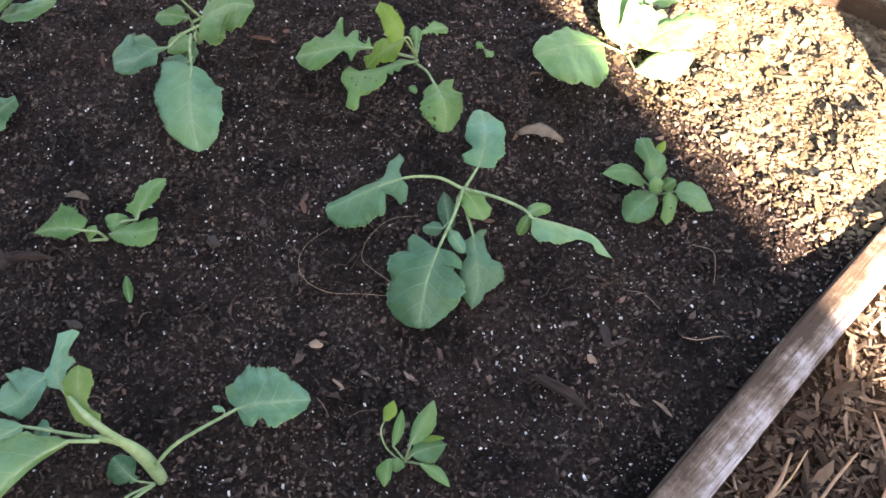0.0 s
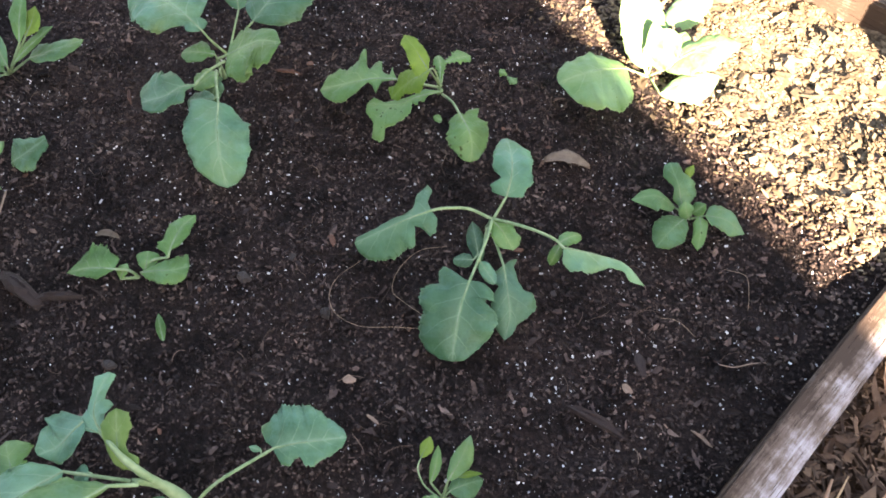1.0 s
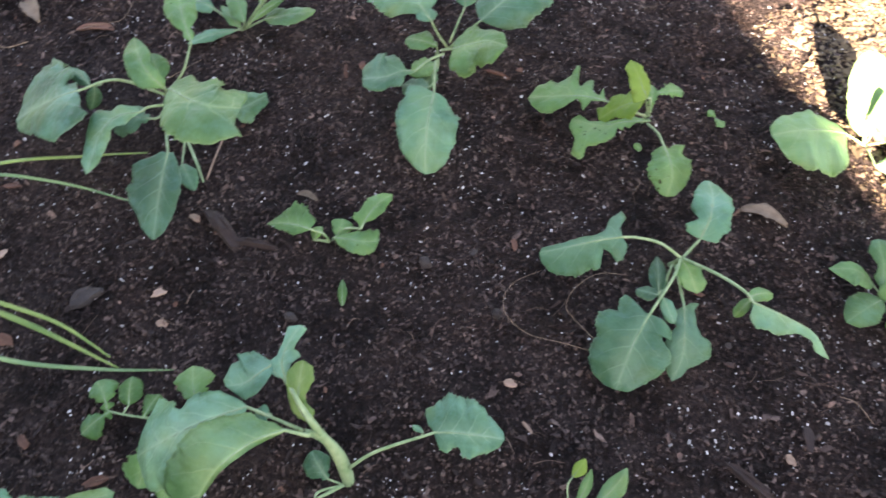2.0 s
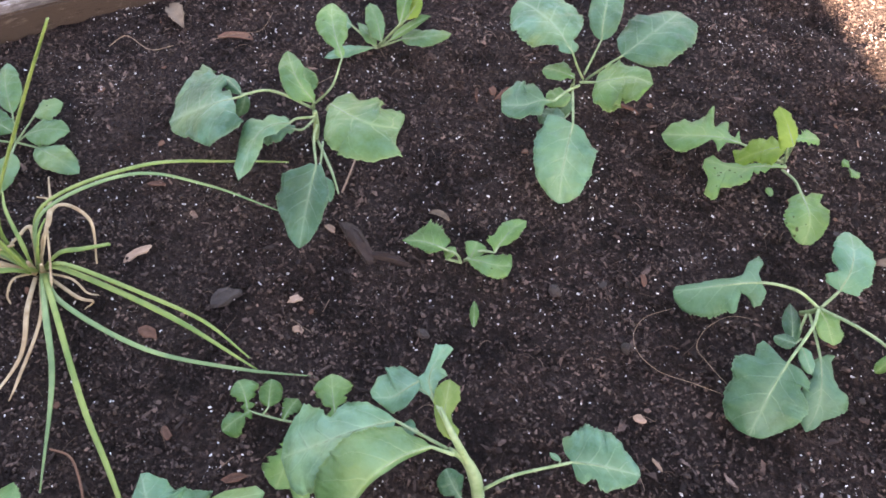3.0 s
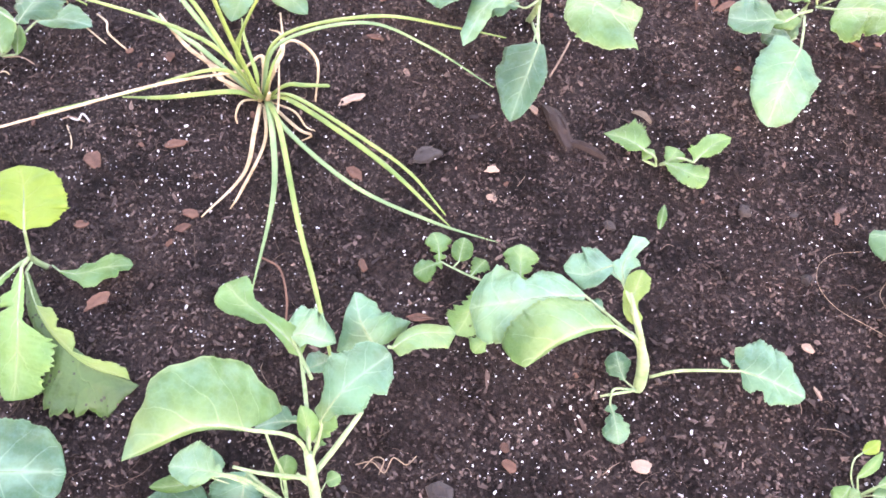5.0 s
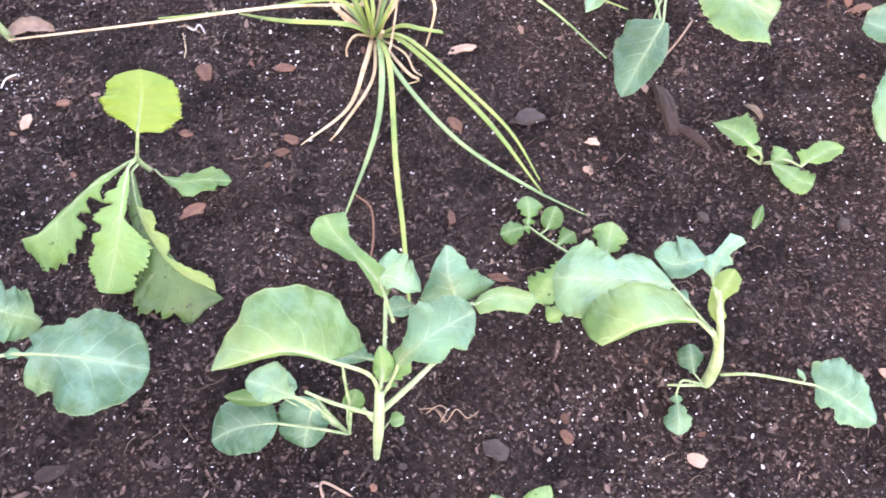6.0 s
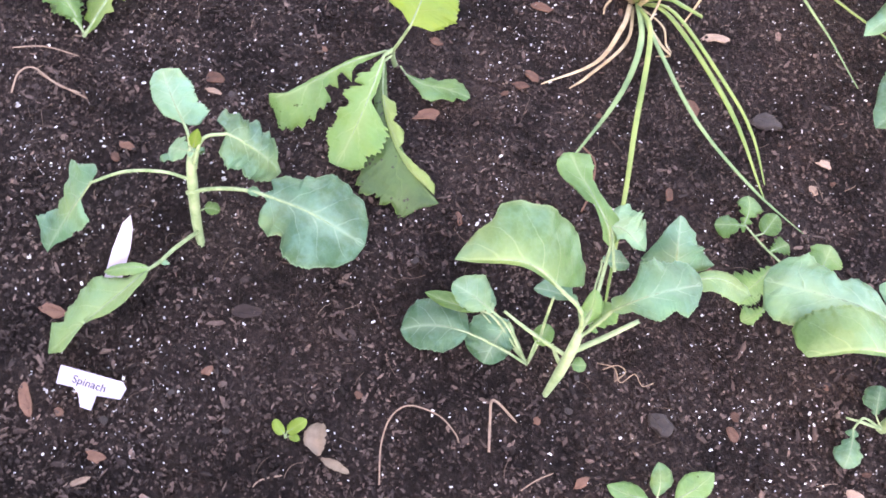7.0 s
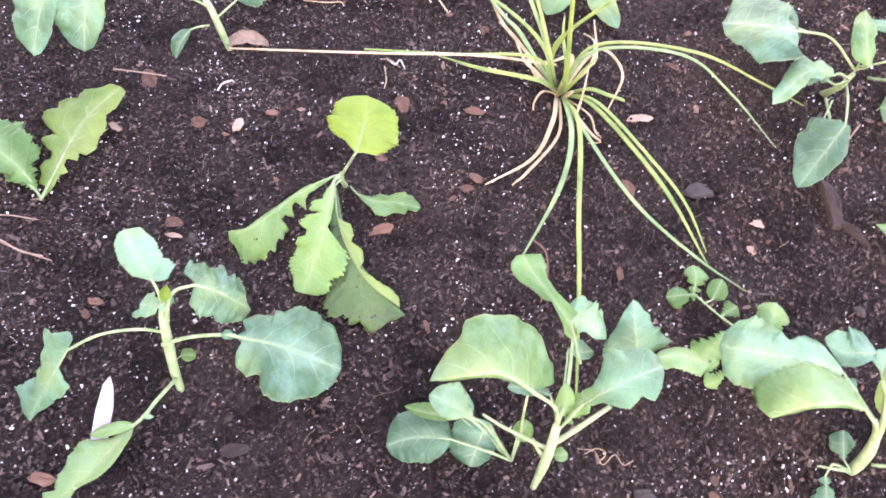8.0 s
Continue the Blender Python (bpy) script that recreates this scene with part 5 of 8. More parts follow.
strand(onion, [(-0.809, 0.353, 0.000), (-0.736, 0.304, 0.050), (-0.638, 0.217, 0.045), (-0.578, 0.168, 0.030), (-0.482, 0.085, 0.004)], (0.003, 0.0032, 0.003, 0.0026, 0.0012), ONION, 'blade', 0.45)
strand(onion, [(-0.806, 0.354, 0.000), (-0.728, 0.307, 0.045), (-0.620, 0.293, 0.035), (-0.528, 0.317, 0.008), (-0.454, 0.338, 0.003)], (0.0028, 0.0028, 0.0026, 0.002, 0.0006), ONION_TEAL, 'blade', 0.45)
strand(onion, [(-0.810, 0.357, 0.000), (-0.747, 0.344, 0.045), (-0.616, 0.334, 0.040), (-0.514, 0.324, 0.004)], (0.003, 0.0032, 0.0032, 0.001), ONION, 'blade', 0.45)
strand(onion, [(-0.810, 0.357, 0.000), (-0.749, 0.348, 0.050), (-0.637, 0.345, 0.045), (-0.579, 0.344, 0.030), (-0.525, 0.331, 0.010)], (0.0024, 0.0026, 0.0024, 0.002, 0.0008), ONION, 'blade', 0.45)
strand(onion, [(-0.813, 0.345, 0.000), (-0.770, 0.294, 0.030), (-0.746, 0.243, 0.020), (-0.757, 0.177, 0.004)], (0.003, 0.003, 0.0024, 0.001), STRAW, 'dry_blade', 0.45)
strand(onion, [(-0.808, 0.346, 0.000), (-0.752, 0.289, 0.025), (-0.736, 0.226, 0.015), (-0.737, 0.204, 0.004)], (0.002, 0.002, 0.002, 0.0008), STRAW, 'dry_blade', 0.45)
strand(onion, [(-0.816, 0.354, 0.000), (-0.821, 0.416, 0.040), (-0.772, 0.415, 0.040), (-0.754, 0.382, 0.004)], (0.002, 0.0026, 0.002, 0.001), STRAW, 'dry_blade', 0.45)
strand(onion, [(-0.812, 0.354, 0.000), (-0.783, 0.368, 0.030), (-0.763, 0.381, 0.030), (-0.751, 0.407, 0.012)], (0.003, 0.0034, 0.0034, 0.003), ONION, 'blade', 0.45)
strand(onion, [(-0.816, 0.354, 0.000), (-0.837, 0.387, 0.030), (-0.852, 0.368, 0.020), (-0.876, 0.356, 0.004)], (0.003, 0.003, 0.0024, 0.001), STRAW, 'dry_blade', 0.45)
strand(onion, [(-0.811, 0.352, 0.000), (-0.736, 0.329, 0.020), (-0.716, 0.330, 0.020), (-0.730, 0.325, 0.004)], (0.0022, 0.002, 0.0018, 0.001), STRAW, 'dry_blade', 0.45)
strand(onion, [(-0.825, 0.349, 0.000), (-0.854, 0.337, 0.020), (-0.876, 0.340, 0.015), (-0.931, 0.365, 0.004)], (0.003, 0.003, 0.0022, 0.001), STRAW, 'dry_blade', 0.45)
strand(onion, [(-0.826, 0.354, 0.000), (-0.900, 0.344, 0.030), (-0.948, 0.356, 0.020), (-0.998, 0.370, 0.030)], (0.003, 0.003, 0.0026, 0.0014), STRAW, 'dry_blade', 0.45)
strand(onion, [(-0.839, 0.360, 0.030), (-0.896, 0.274, 0.050), (-0.965, 0.188, 0.045), (-1.039, 0.112, 0.030), (-1.128, 0.028, 0.008)], (0.0022, 0.0024, 0.0022, 0.002, 0.0016), STRAW, 'dry_blade', 0.45)
strand(onion, [(-0.810, 0.352, 0.000), (-0.805, 0.373, 0.040), (-0.807, 0.397, 0.050), (-0.876, 0.465, 0.020)], (0.002, 0.002, 0.0018, 0.001), STRAW, 'dry_blade', 0.45)
strand(onion, [(-0.814, 0.350, 0.000), (-0.799, 0.376, 0.050), (-0.833, 0.421, 0.040), (-0.860, 0.428, 0.030)], (0.0018, 0.0018, 0.0016, 0.001), STRAW, 'dry_blade', 0.45)
strand(onion, [(-0.812, 0.351, 0.000), (-0.824, 0.329, 0.012), (-0.819, 0.309, 0.010), (-0.812, 0.302, 0.004)], (0.0018, 0.0018, 0.0014, 0.001), STRAW, 'dry_blade', 0.45)
strand(onion, [(-0.818, 0.351, 0.000), (-0.846, 0.335, 0.015), (-0.881, 0.349, 0.012), (-0.893, 0.368, 0.004)], (0.002, 0.0022, 0.002, 0.001), STRAW, 'dry_blade', 0.45)
strand(onion, [(-0.810, 0.352, 0.000), (-0.757, 0.347, 0.020), (-0.735, 0.341, 0.012), (-0.726, 0.346, 0.004)], (0.0014, 0.0014, 0.0012, 0.0008), STRAW, 'dry_blade', 0.45)
strand(onion, [(-0.810, 0.352, 0.000), (-0.763, 0.325, 0.030), (-0.776, 0.348, 0.040), (-0.807, 0.387, 0.045)], (0.0016, 0.0016, 0.0014, 0.001), STRAW, 'dry_blade', 0.45)
strand(onion, [(-1.097, 0.320, 0.050), (-1.113, 0.318, 0.030), (-1.090, 0.311, 0.015), (-1.045, 0.307, 0.004)], (0.002, 0.0016, 0.0014, 0.0008), STRAW, 'dry_blade', 0.45)
strand(onion, [(-0.823, 0.350, -0.000), (-0.905, 0.352, 0.035), (-0.945, 0.358, 0.030), (-1.010, 0.364, 0.035)], (0.003, 0.0034, 0.003, 0.0016), ONION_TEAL, 'blade', 0.45)
strand(onion, [(-0.817, 0.348, 0.000), (-0.818, 0.356, 0.040), (-0.860, 0.386, 0.050), (-0.885, 0.410, 0.050)], (0.0026, 0.0026, 0.002, 0.001), ONION, 'blade', 0.45)
strand(onion, [(-0.813, 0.352, 0.000), (-0.799, 0.356, 0.040), (-0.796, 0.368, 0.060), (-0.794, 0.383, 0.070)], (0.0026, 0.0026, 0.002, 0.001), ONION, 'blade', 0.45)
stem(onion, [(-0.817, 0.348, -0.005), (-0.811, 0.346, 0.012), (-0.809, 0.345, 0.030)], (0.004, 0.0032, 0.002), STRAW, 'bulb')
stem(onion, [(-0.808, 0.351, -0.005), (-0.801, 0.349, 0.012), (-0.792, 0.347, 0.030)], (0.0036, 0.003, 0.002), STRAW, 'bulb')

spinach_d = plant('spinach_seedling', (-0.972, 0.511, 0.000), 'spinach rosette of small oval grey-green leaves', 'spinach', 'spinach seedlings in the bed')
leaf(spinach_d, 'ovate', SPINACH, [(-0.968, 0.510, 0.005)], (-0.992, 0.543, 0.020), (-1.052, 0.614, 0.030), (0.77, 0.64, 0.04), (0.0185, 0.0205))
leaf(spinach_d, 'ovate', SPINACH, [(-0.968, 0.510, 0.005)], (-0.968, 0.514, 0.020), (-1.034, 0.528, 0.025), (0.21, 0.98, -0.02), (0.0194, 0.0209))
leaf(spinach_d, 'ovate', SPINACH, [(-0.968, 0.510, 0.005), (-0.976, 0.499, 0.015)], (-0.989, 0.493, 0.020), (-1.055, 0.479, 0.020), (-0.21, 0.98, -0.00), (0.0197, 0.0241))
leaf(spinach_d, 'ovate', SPINACH, [(-0.968, 0.510, 0.005)], (-0.961, 0.549, 0.020), (-0.935, 0.578, 0.025), (0.75, -0.67, -0.01), (0.0210, 0.0218))
leaf(spinach_d, 'ovate', SPINACH, [(-0.968, 0.510, 0.005)], (-0.949, 0.514, 0.020), (-0.899, 0.540, 0.020), (0.46, -0.89, 0.00), (0.0260, 0.0256))
leaf(spinach_d, 'ovate', SPINACH, [(-0.968, 0.510, 0.005)], (-0.928, 0.505, 0.015), (-0.848, 0.486, 0.015), (-0.23, -0.97, 0.00), (0.0220, 0.0202))
leaf(spinach_d, 'ovate', SPINACH, [(-0.968, 0.510, 0.005)], (-0.950, 0.485, 0.015), (-0.930, 0.425, 0.008), (-0.95, -0.32, -0.00), (0.0168, 0.0367))

kohlrabi_b = plant('kohlrabi', (-0.438, -0.008, 0.000), 'large kohlrabi plant with broad pale green cupped leaves', 'kohlrabi', 'cabbages and kohlrabi in the bed')
stem(kohlrabi_b, [(-0.439, -0.011, -0.010), (-0.447, 0.003, 0.030), (-0.457, 0.017, 0.060), (-0.465, 0.026, 0.075)], (0.003, 0.0052, 0.005, 0.004), BULB, 'stem')
broad_leaf(kohlrabi_b, KOHL_SOFT, [(-0.461, 0.023, 0.065), (-0.474, 0.026, 0.105)], [(-0.496, 0.005, 0.145), (-0.509, -0.005, 0.160), (-0.522, -0.020, 0.172), (-0.533, -0.044, 0.178), (-0.549, -0.069, 0.172)],
           ((0.00, 0.002), (0.20, 0.005), (0.50, 0.006), (0.80, 0.004), (1.00, 0.000)),
           ((0.00, 0.001), (-0.14, 0.009), (-0.32, 0.022), (-0.24, 0.036), (-0.05, 0.042), (0.01, 0.055), (0.12, 0.058), (0.32, 0.057), (0.48, 0.054), (0.57, 0.050), (0.67, 0.037), (0.84, 0.024), (0.94, 0.011), (1.00, 0.000)), lean=(-1.2, 0.2), curl=(0.2, 0.35), thick=0.002, teeth=0.012, quilt=0.9, label='broad pale green leaf folded along its midrib')
broad_leaf(kohlrabi_b, GREEN, [(-0.466, 0.028, 0.075), (-0.480, 0.048, 0.090)], [(-0.518, 0.088, 0.100), (-0.535, 0.092, 0.112), (-0.570, 0.095, 0.116), (-0.596, 0.097, 0.115), (-0.618, 0.104, 0.110)],
           ((0.00, 0.001), (0.08, 0.007), (0.22, 0.006), (0.42, 0.003), (0.48, 0.009), (0.64, 0.013), (0.75, 0.019), (0.82, 0.020), (0.92, 0.017), (1.00, 0.008), (1.00, 0.000)),
           ((0.00, 0.001), (0.03, 0.006), (0.06, 0.012), (0.17, 0.014), (0.35, 0.010), (0.51, 0.008), (0.63, 0.008), (0.79, 0.018), (0.95, 0.019), (1.00, 0.000)), lean=(0.1, 0.1), curl=(0.3, 0.4), ruffle=0.08, thick=0.002)
broad_leaf(kohlrabi_b, KOHL_PALE, [(-0.494, 0.075, 0.105)], [(-0.533, 0.096, 0.112), (-0.520, 0.101, 0.118), (-0.507, 0.107, 0.112), (-0.499, 0.115, 0.100)],
           ((0.00, 0.001), (-0.29, 0.019), (-0.30, 0.033), (-0.00, 0.035), (0.89, 0.029), (1.06, 0.015), (1.00, 0.000)),
           ((0.00, 0.001), (0.29, 0.012), (0.40, 0.007), (0.66, 0.006), (1.00, 0.000)), lean=(0, 0), curl=(0.6, 0.4), ruffle=0.1)
leaf(kohlrabi_b, 'cabbage', KOHL_MID, [(-0.470, 0.035, 0.070), (-0.506, 0.074, 0.080)], (-0.514, 0.080, 0.085), (-0.502, 0.109, 0.070), (0.90, -0.43, -0.11), (0.0156, 0.0079))
broad_leaf(kohlrabi_b, KOHL_MID, [(-0.472, 0.038, 0.060), (-0.467, 0.094, 0.062)], [(-0.471, 0.135, 0.090), (-0.490, 0.142, 0.112), (-0.513, 0.163, 0.108)],
           ((0.00, 0.001), (-0.06, 0.024), (-0.02, 0.035), (0.22, 0.032), (0.50, 0.018), (0.80, 0.008), (1.00, 0.000)),
           ((0.00, 0.001), (-0.11, 0.013), (-0.18, 0.038), (-0.12, 0.045), (0.15, 0.033), (0.81, 0.019), (1.00, 0.006), (1.00, 0.000)), lean=(-0.25, -0.25), curl=(0.3, 0.3), teeth=0.03)
broad_leaf(kohlrabi_b, KOHL_SOFT, [(-0.457, 0.139, 0.100)], [(-0.457, 0.143, 0.090), (-0.443, 0.167, 0.095), (-0.419, 0.192, 0.078)],
           ((0.00, 0.001), (0.13, 0.007), (0.49, 0.010), (0.93, 0.009), (1.00, 0.000)),
           ((0.00, 0.001), (0.03, 0.011), (0.39, 0.015), (0.85, 0.015), (1.00, 0.000)), curl=(0.5, 0.5))
broad_leaf(kohlrabi_b, KOHL_MID, [(-0.462, 0.026, 0.065), (-0.462, 0.045, 0.095)], [(-0.461, 0.048, 0.115), (-0.455, 0.064, 0.138), (-0.449, 0.086, 0.146), (-0.441, 0.124, 0.136)],
           ((0.00, 0.001), (0.02, 0.011), (0.09, 0.011), (0.18, 0.010), (0.34, 0.020), (0.45, 0.031), (0.64, 0.031), (0.73, 0.026), (0.83, 0.028), (0.93, 0.021), (1.01, 0.010), (1.00, 0.000)),
           ((0.00, 0.001), (0.08, 0.006), (0.20, 0.007), (0.31, 0.016), (0.41, 0.024), (0.54, 0.020), (0.63, 0.018), (0.71, 0.026), (0.88, 0.017), (0.97, 0.006), (1.00, 0.000)), lean=(0.1, 0), curl=(0.35, 0.5), ruffle=0.09, teeth=0.05)
stem(kohlrabi_b, [(-0.456, 0.019, 0.050), (-0.452, 0.047, 0.060), (-0.448, 0.082, 0.075)], (0.003, 0.0027, 0.0022), BULB, 'leaf_stalk')
leaf(kohlrabi_b, 'round', KOHL_MID, [(-0.473, -0.014, 0.005), (-0.495, -0.034, 0.025)], (-0.523, -0.056, 0.030), (-0.560, -0.111, 0.015), (-0.83, 0.55, 0.03), (0.0259, 0.0340))
leaf(kohlrabi_b, 'round', KOHL_MID, [(-0.475, -0.014, 0.005), (-0.503, -0.015, 0.025)], (-0.514, -0.014, 0.030), (-0.493, -0.053, 0.008), (-0.80, -0.56, 0.23), (0.0197, 0.0321))
leaf(kohlrabi_b, 'cabbage', KOHL_PALE, [(-0.475, -0.014, 0.005), (-0.509, -0.021, 0.040)], (-0.525, -0.029, 0.050), (-0.568, -0.051, 0.055), (-0.46, 0.89, -0.01), (0.0146, 0.0257))
leaf(kohlrabi_b, 'ovate', GREEN, [(-0.475, -0.014, 0.005), (-0.520, -0.026, 0.035)], (-0.534, -0.035, 0.040), (-0.578, -0.075, 0.035), (-0.67, 0.74, 0.05), (0.0061, 0.0125))
leaf(kohlrabi_b, 'ovate', KOHL_MID, [(-0.475, -0.014, 0.005)], (-0.535, -0.037, 0.040), (-0.550, -0.017, 0.045), (0.80, 0.60, -0.03), (0.0074, 0.0136))
leaf(kohlrabi_b, 'round', GREEN, [(-0.473, -0.012, 0.005), (-0.479, -0.008, 0.020)], (-0.484, -0.002, 0.030), (-0.492, 0.018, 0.035), (0.92, 0.39, -0.08), (0.0100, 0.0114))
leaf(kohlrabi_b, 'ovate', GREEN, [(-0.464, 0.026, 0.070)], (-0.470, 0.033, 0.075), (-0.489, 0.052, 0.100), (0.65, 0.76, -0.09), (0.0089, 0.0117))
leaf(kohlrabi_b, 'lobed', GREEN, [(-0.462, 0.028, 0.070)], (-0.462, 0.037, 0.070), (-0.467, 0.065, 0.090), (0.99, 0.08, 0.14), (0.0118, 0.0126))
leaf(kohlrabi_b, 'cabbage', KOHL_MID, [(-0.467, 0.031, 0.070)], (-0.494, 0.046, 0.060), (-0.528, 0.019, 0.050), (-0.63, 0.77, 0.06), (0.0065, 0.0184))
leaf(kohlrabi_b, 'round', GREEN, [(-0.448, 0.007, 0.020)], (-0.449, 0.020, 0.025), (-0.442, 0.032, 0.025), (0.86, -0.50, 0.00), (0.0089, 0.0068))
stem(kohlrabi_b, [(-0.474, -0.013, 0.000), (-0.483, 0.001, 0.030), (-0.493, 0.009, 0.060), (-0.502, 0.017, 0.090)], (0.0018, 0.0016, 0.0014, 0.0012), STEM, 'leaf_stalk')
stem(kohlrabi_b, [(-0.455, 0.015, 0.040), (-0.477, 0.002, 0.045), (-0.498, -0.010, 0.050), (-0.521, -0.019, 0.050)], (0.0022, 0.002, 0.0018, 0.0015), STEM, 'leaf_stalk')
stem(kohlrabi_b, [(-0.451, 0.011, 0.020), (-0.463, 0.009, 0.030), (-0.474, 0.010, 0.035)], (0.0025, 0.002, 0.0015), STEM, 'leaf_stalk')

ragged_b = plant('mustard_plant', (-0.857, 0.036, 0.000), 'bright green mustard plant with one round and several ragged leaves', 'mustard')
stem(ragged_b, [(-0.858, 0.038, -0.010), (-0.855, 0.031, 0.020), (-0.852, 0.029, 0.040)], (0.0035, 0.003, 0.0025), STEM, 'stem')
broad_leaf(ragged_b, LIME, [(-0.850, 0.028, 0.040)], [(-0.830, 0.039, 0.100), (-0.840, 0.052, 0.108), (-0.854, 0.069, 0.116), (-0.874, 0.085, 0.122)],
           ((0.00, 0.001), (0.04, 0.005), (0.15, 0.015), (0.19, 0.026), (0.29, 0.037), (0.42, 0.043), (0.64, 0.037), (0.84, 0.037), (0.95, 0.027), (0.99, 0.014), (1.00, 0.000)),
           ((0.00, 0.001), (0.03, 0.008), (0.04, 0.023), (0.14, 0.033), (0.29, 0.043), (0.44, 0.042), (0.57, 0.037), (0.70, 0.034), (0.80, 0.027), (0.92, 0.014), (1.00, 0.000)), lean=(0.05, 0.05), curl=(0.25, 0.25), teeth=0.05, thick=0.0018, label='round lime-green leaf')
broad_leaf(ragged_b, GREEN_LIGHT, [(-0.851, 0.030, 0.038)], [(-0.854, 0.018, 0.040), (-0.857, -0.022, 0.040), (-0.856, -0.066, 0.034), (-0.860, -0.097, 0.024), (-0.876, -0.115, 0.014)],
           ((0.00, 0.001), (0.23, 0.006), (0.32, 0.010), (0.34, 0.021), (0.37, 0.006), (0.44, 0.007), (0.45, 0.019), (0.51, 0.010), (0.58, 0.014), (0.54, 0.028), (0.67, 0.030), (0.78, 0.042), (0.83, 0.037), (0.92, 0.046), (0.91, 0.042), (0.91, 0.027), (0.98, 0.015), (1.00, 0.000)),
           ((0.00, 0.002), (0.20, 0.005), (0.50, 0.006), (0.80, 0.004), (1.00, 0.000)), lean=(-0.3, -0.3), curl=(0.3, 0.3), ruffle=0.1, teeth=0.12, thick=0.002)
broad_leaf(ragged_b, GREEN_LIGHT, [(-0.850, 0.028, 0.042)], [(-0.846, 0.015, 0.044), (-0.815, -0.012, 0.050), (-0.792, -0.035, 0.048), (-0.773, -0.060, 0.036), (-0.754, -0.089, 0.022)],
           ((0.00, 0.001), (0.24, 0.005), (0.40, 0.006), (0.49, 0.002), (0.52, 0.013), (0.60, 0.029), (0.68, 0.038), (0.77, 0.036), (0.84, 0.026), (0.92, 0.028), (0.98, 0.016), (1.00, 0.000)),
           ((0.00, 0.001), (0.13, 0.008), (0.21, 0.010), (0.21, 0.022), (0.30, 0.022), (0.33, 0.010), (0.35, 0.025), (0.47, 0.028), (0.52, 0.018), (0.62, 0.026), (0.71, 0.026), (0.84, 0.027), (0.93, 0.016), (1.00, 0.009), (1.00, 0.000)), lean=(-0.05, -0.05), curl=(0.25, 0.3), ruffle=0.1, teeth=0.11, thick=0.0022)
# The drooping leaf's shade is in its dark green.
broad_leaf(ragged_b, GREEN_DARK, [(-0.848, 0.026, 0.036)], [(-0.846, 0.015, 0.034), (-0.803, -0.008, 0.034), (-0.762, -0.019, 0.030), (-0.718, -0.021, 0.022), (-0.670, -0.008, 0.008)],
           ((0.00, 0.002), (0.20, 0.005), (0.50, 0.006), (0.80, 0.004), (1.00, 0.000)),
           ((0.00, 0.001), (0.49, 0.018), (0.58, 0.040), (0.63, 0.050), (0.73, 0.053), (0.82, 0.042), (0.92, 0.039), (0.95, 0.019), (1.00, 0.000)), lean=(-0.1, -0.05), curl=(0.3, 0.3), ruffle=0.10, teeth=0.10)
# Extra pale strip on the same rib: paints the light showing through that half.
broad_leaf(ragged_b, GREEN_PALE, [], [(-0.805, -0.007, 0.036), (-0.781, -0.015, 0.035), (-0.760, -0.019, 0.033), (-0.718, -0.021, 0.026), (-0.679, -0.009, 0.014)],
           ((0.00, 0.001), (0.02, 0.003), (0.09, 0.012), (0.20, 0.012), (0.26, 0.006), (0.37, 0.013), (0.48, 0.007), (0.50, 0.000), (0.65, 0.006), (0.84, 0.011), (0.95, 0.008), (1.00, 0.000)),
           ((0.00, 0.001), (0.50, 0.003), (1.00, 0.000)), lean=(0.15, 0.15), curl=(0.4, 0.4), ruffle=0.14, teeth=0.10, thick=0.0008, label='yellow-green far half of a drooping leaf, light through it put into the colour')
broad_leaf(ragged_b, GREEN, [(-0.851, 0.039, 0.005)], [(-0.834, 0.038, 0.010), (-0.811, 0.047, 0.015), (-0.794, 0.067, 0.015), (-0.772, 0.088, 0.012)],
           ((0.00, 0.001), (0.26, 0.006), (0.39, 0.013), (0.52, 0.009), (0.60, 0.015), (0.71, 0.018), (0.86, 0.014), (0.96, 0.007), (1.00, 0.000)),
           ((0.00, 0.001), (0.29, 0.009), (0.37, 0.018), (0.50, 0.019), (0.62, 0.014), (0.80, 0.013), (0.82, 0.006), (0.95, 0.006), (1.00, 0.000)), lean=(0, 0), curl=(0.3, 0.3), thick=0.001)

kohlrabi_c = plant('kohlrabi', (-0.737, -0.252, 0.000), 'young kohlrabi with arching stalks and blue-green notched leaves', 'kohlrabi', 'cabbages and kohlrabi in the bed')
stem(kohlrabi_c, [(-0.740, -0.252, -0.010), (-0.752, -0.245, 0.030), (-0.766, -0.235, 0.065), (-0.777, -0.226, 0.095), (-0.785, -0.219, 0.110)], (0.0035, 0.005, 0.0055, 0.0045, 0.0025), BULB, 'stem')
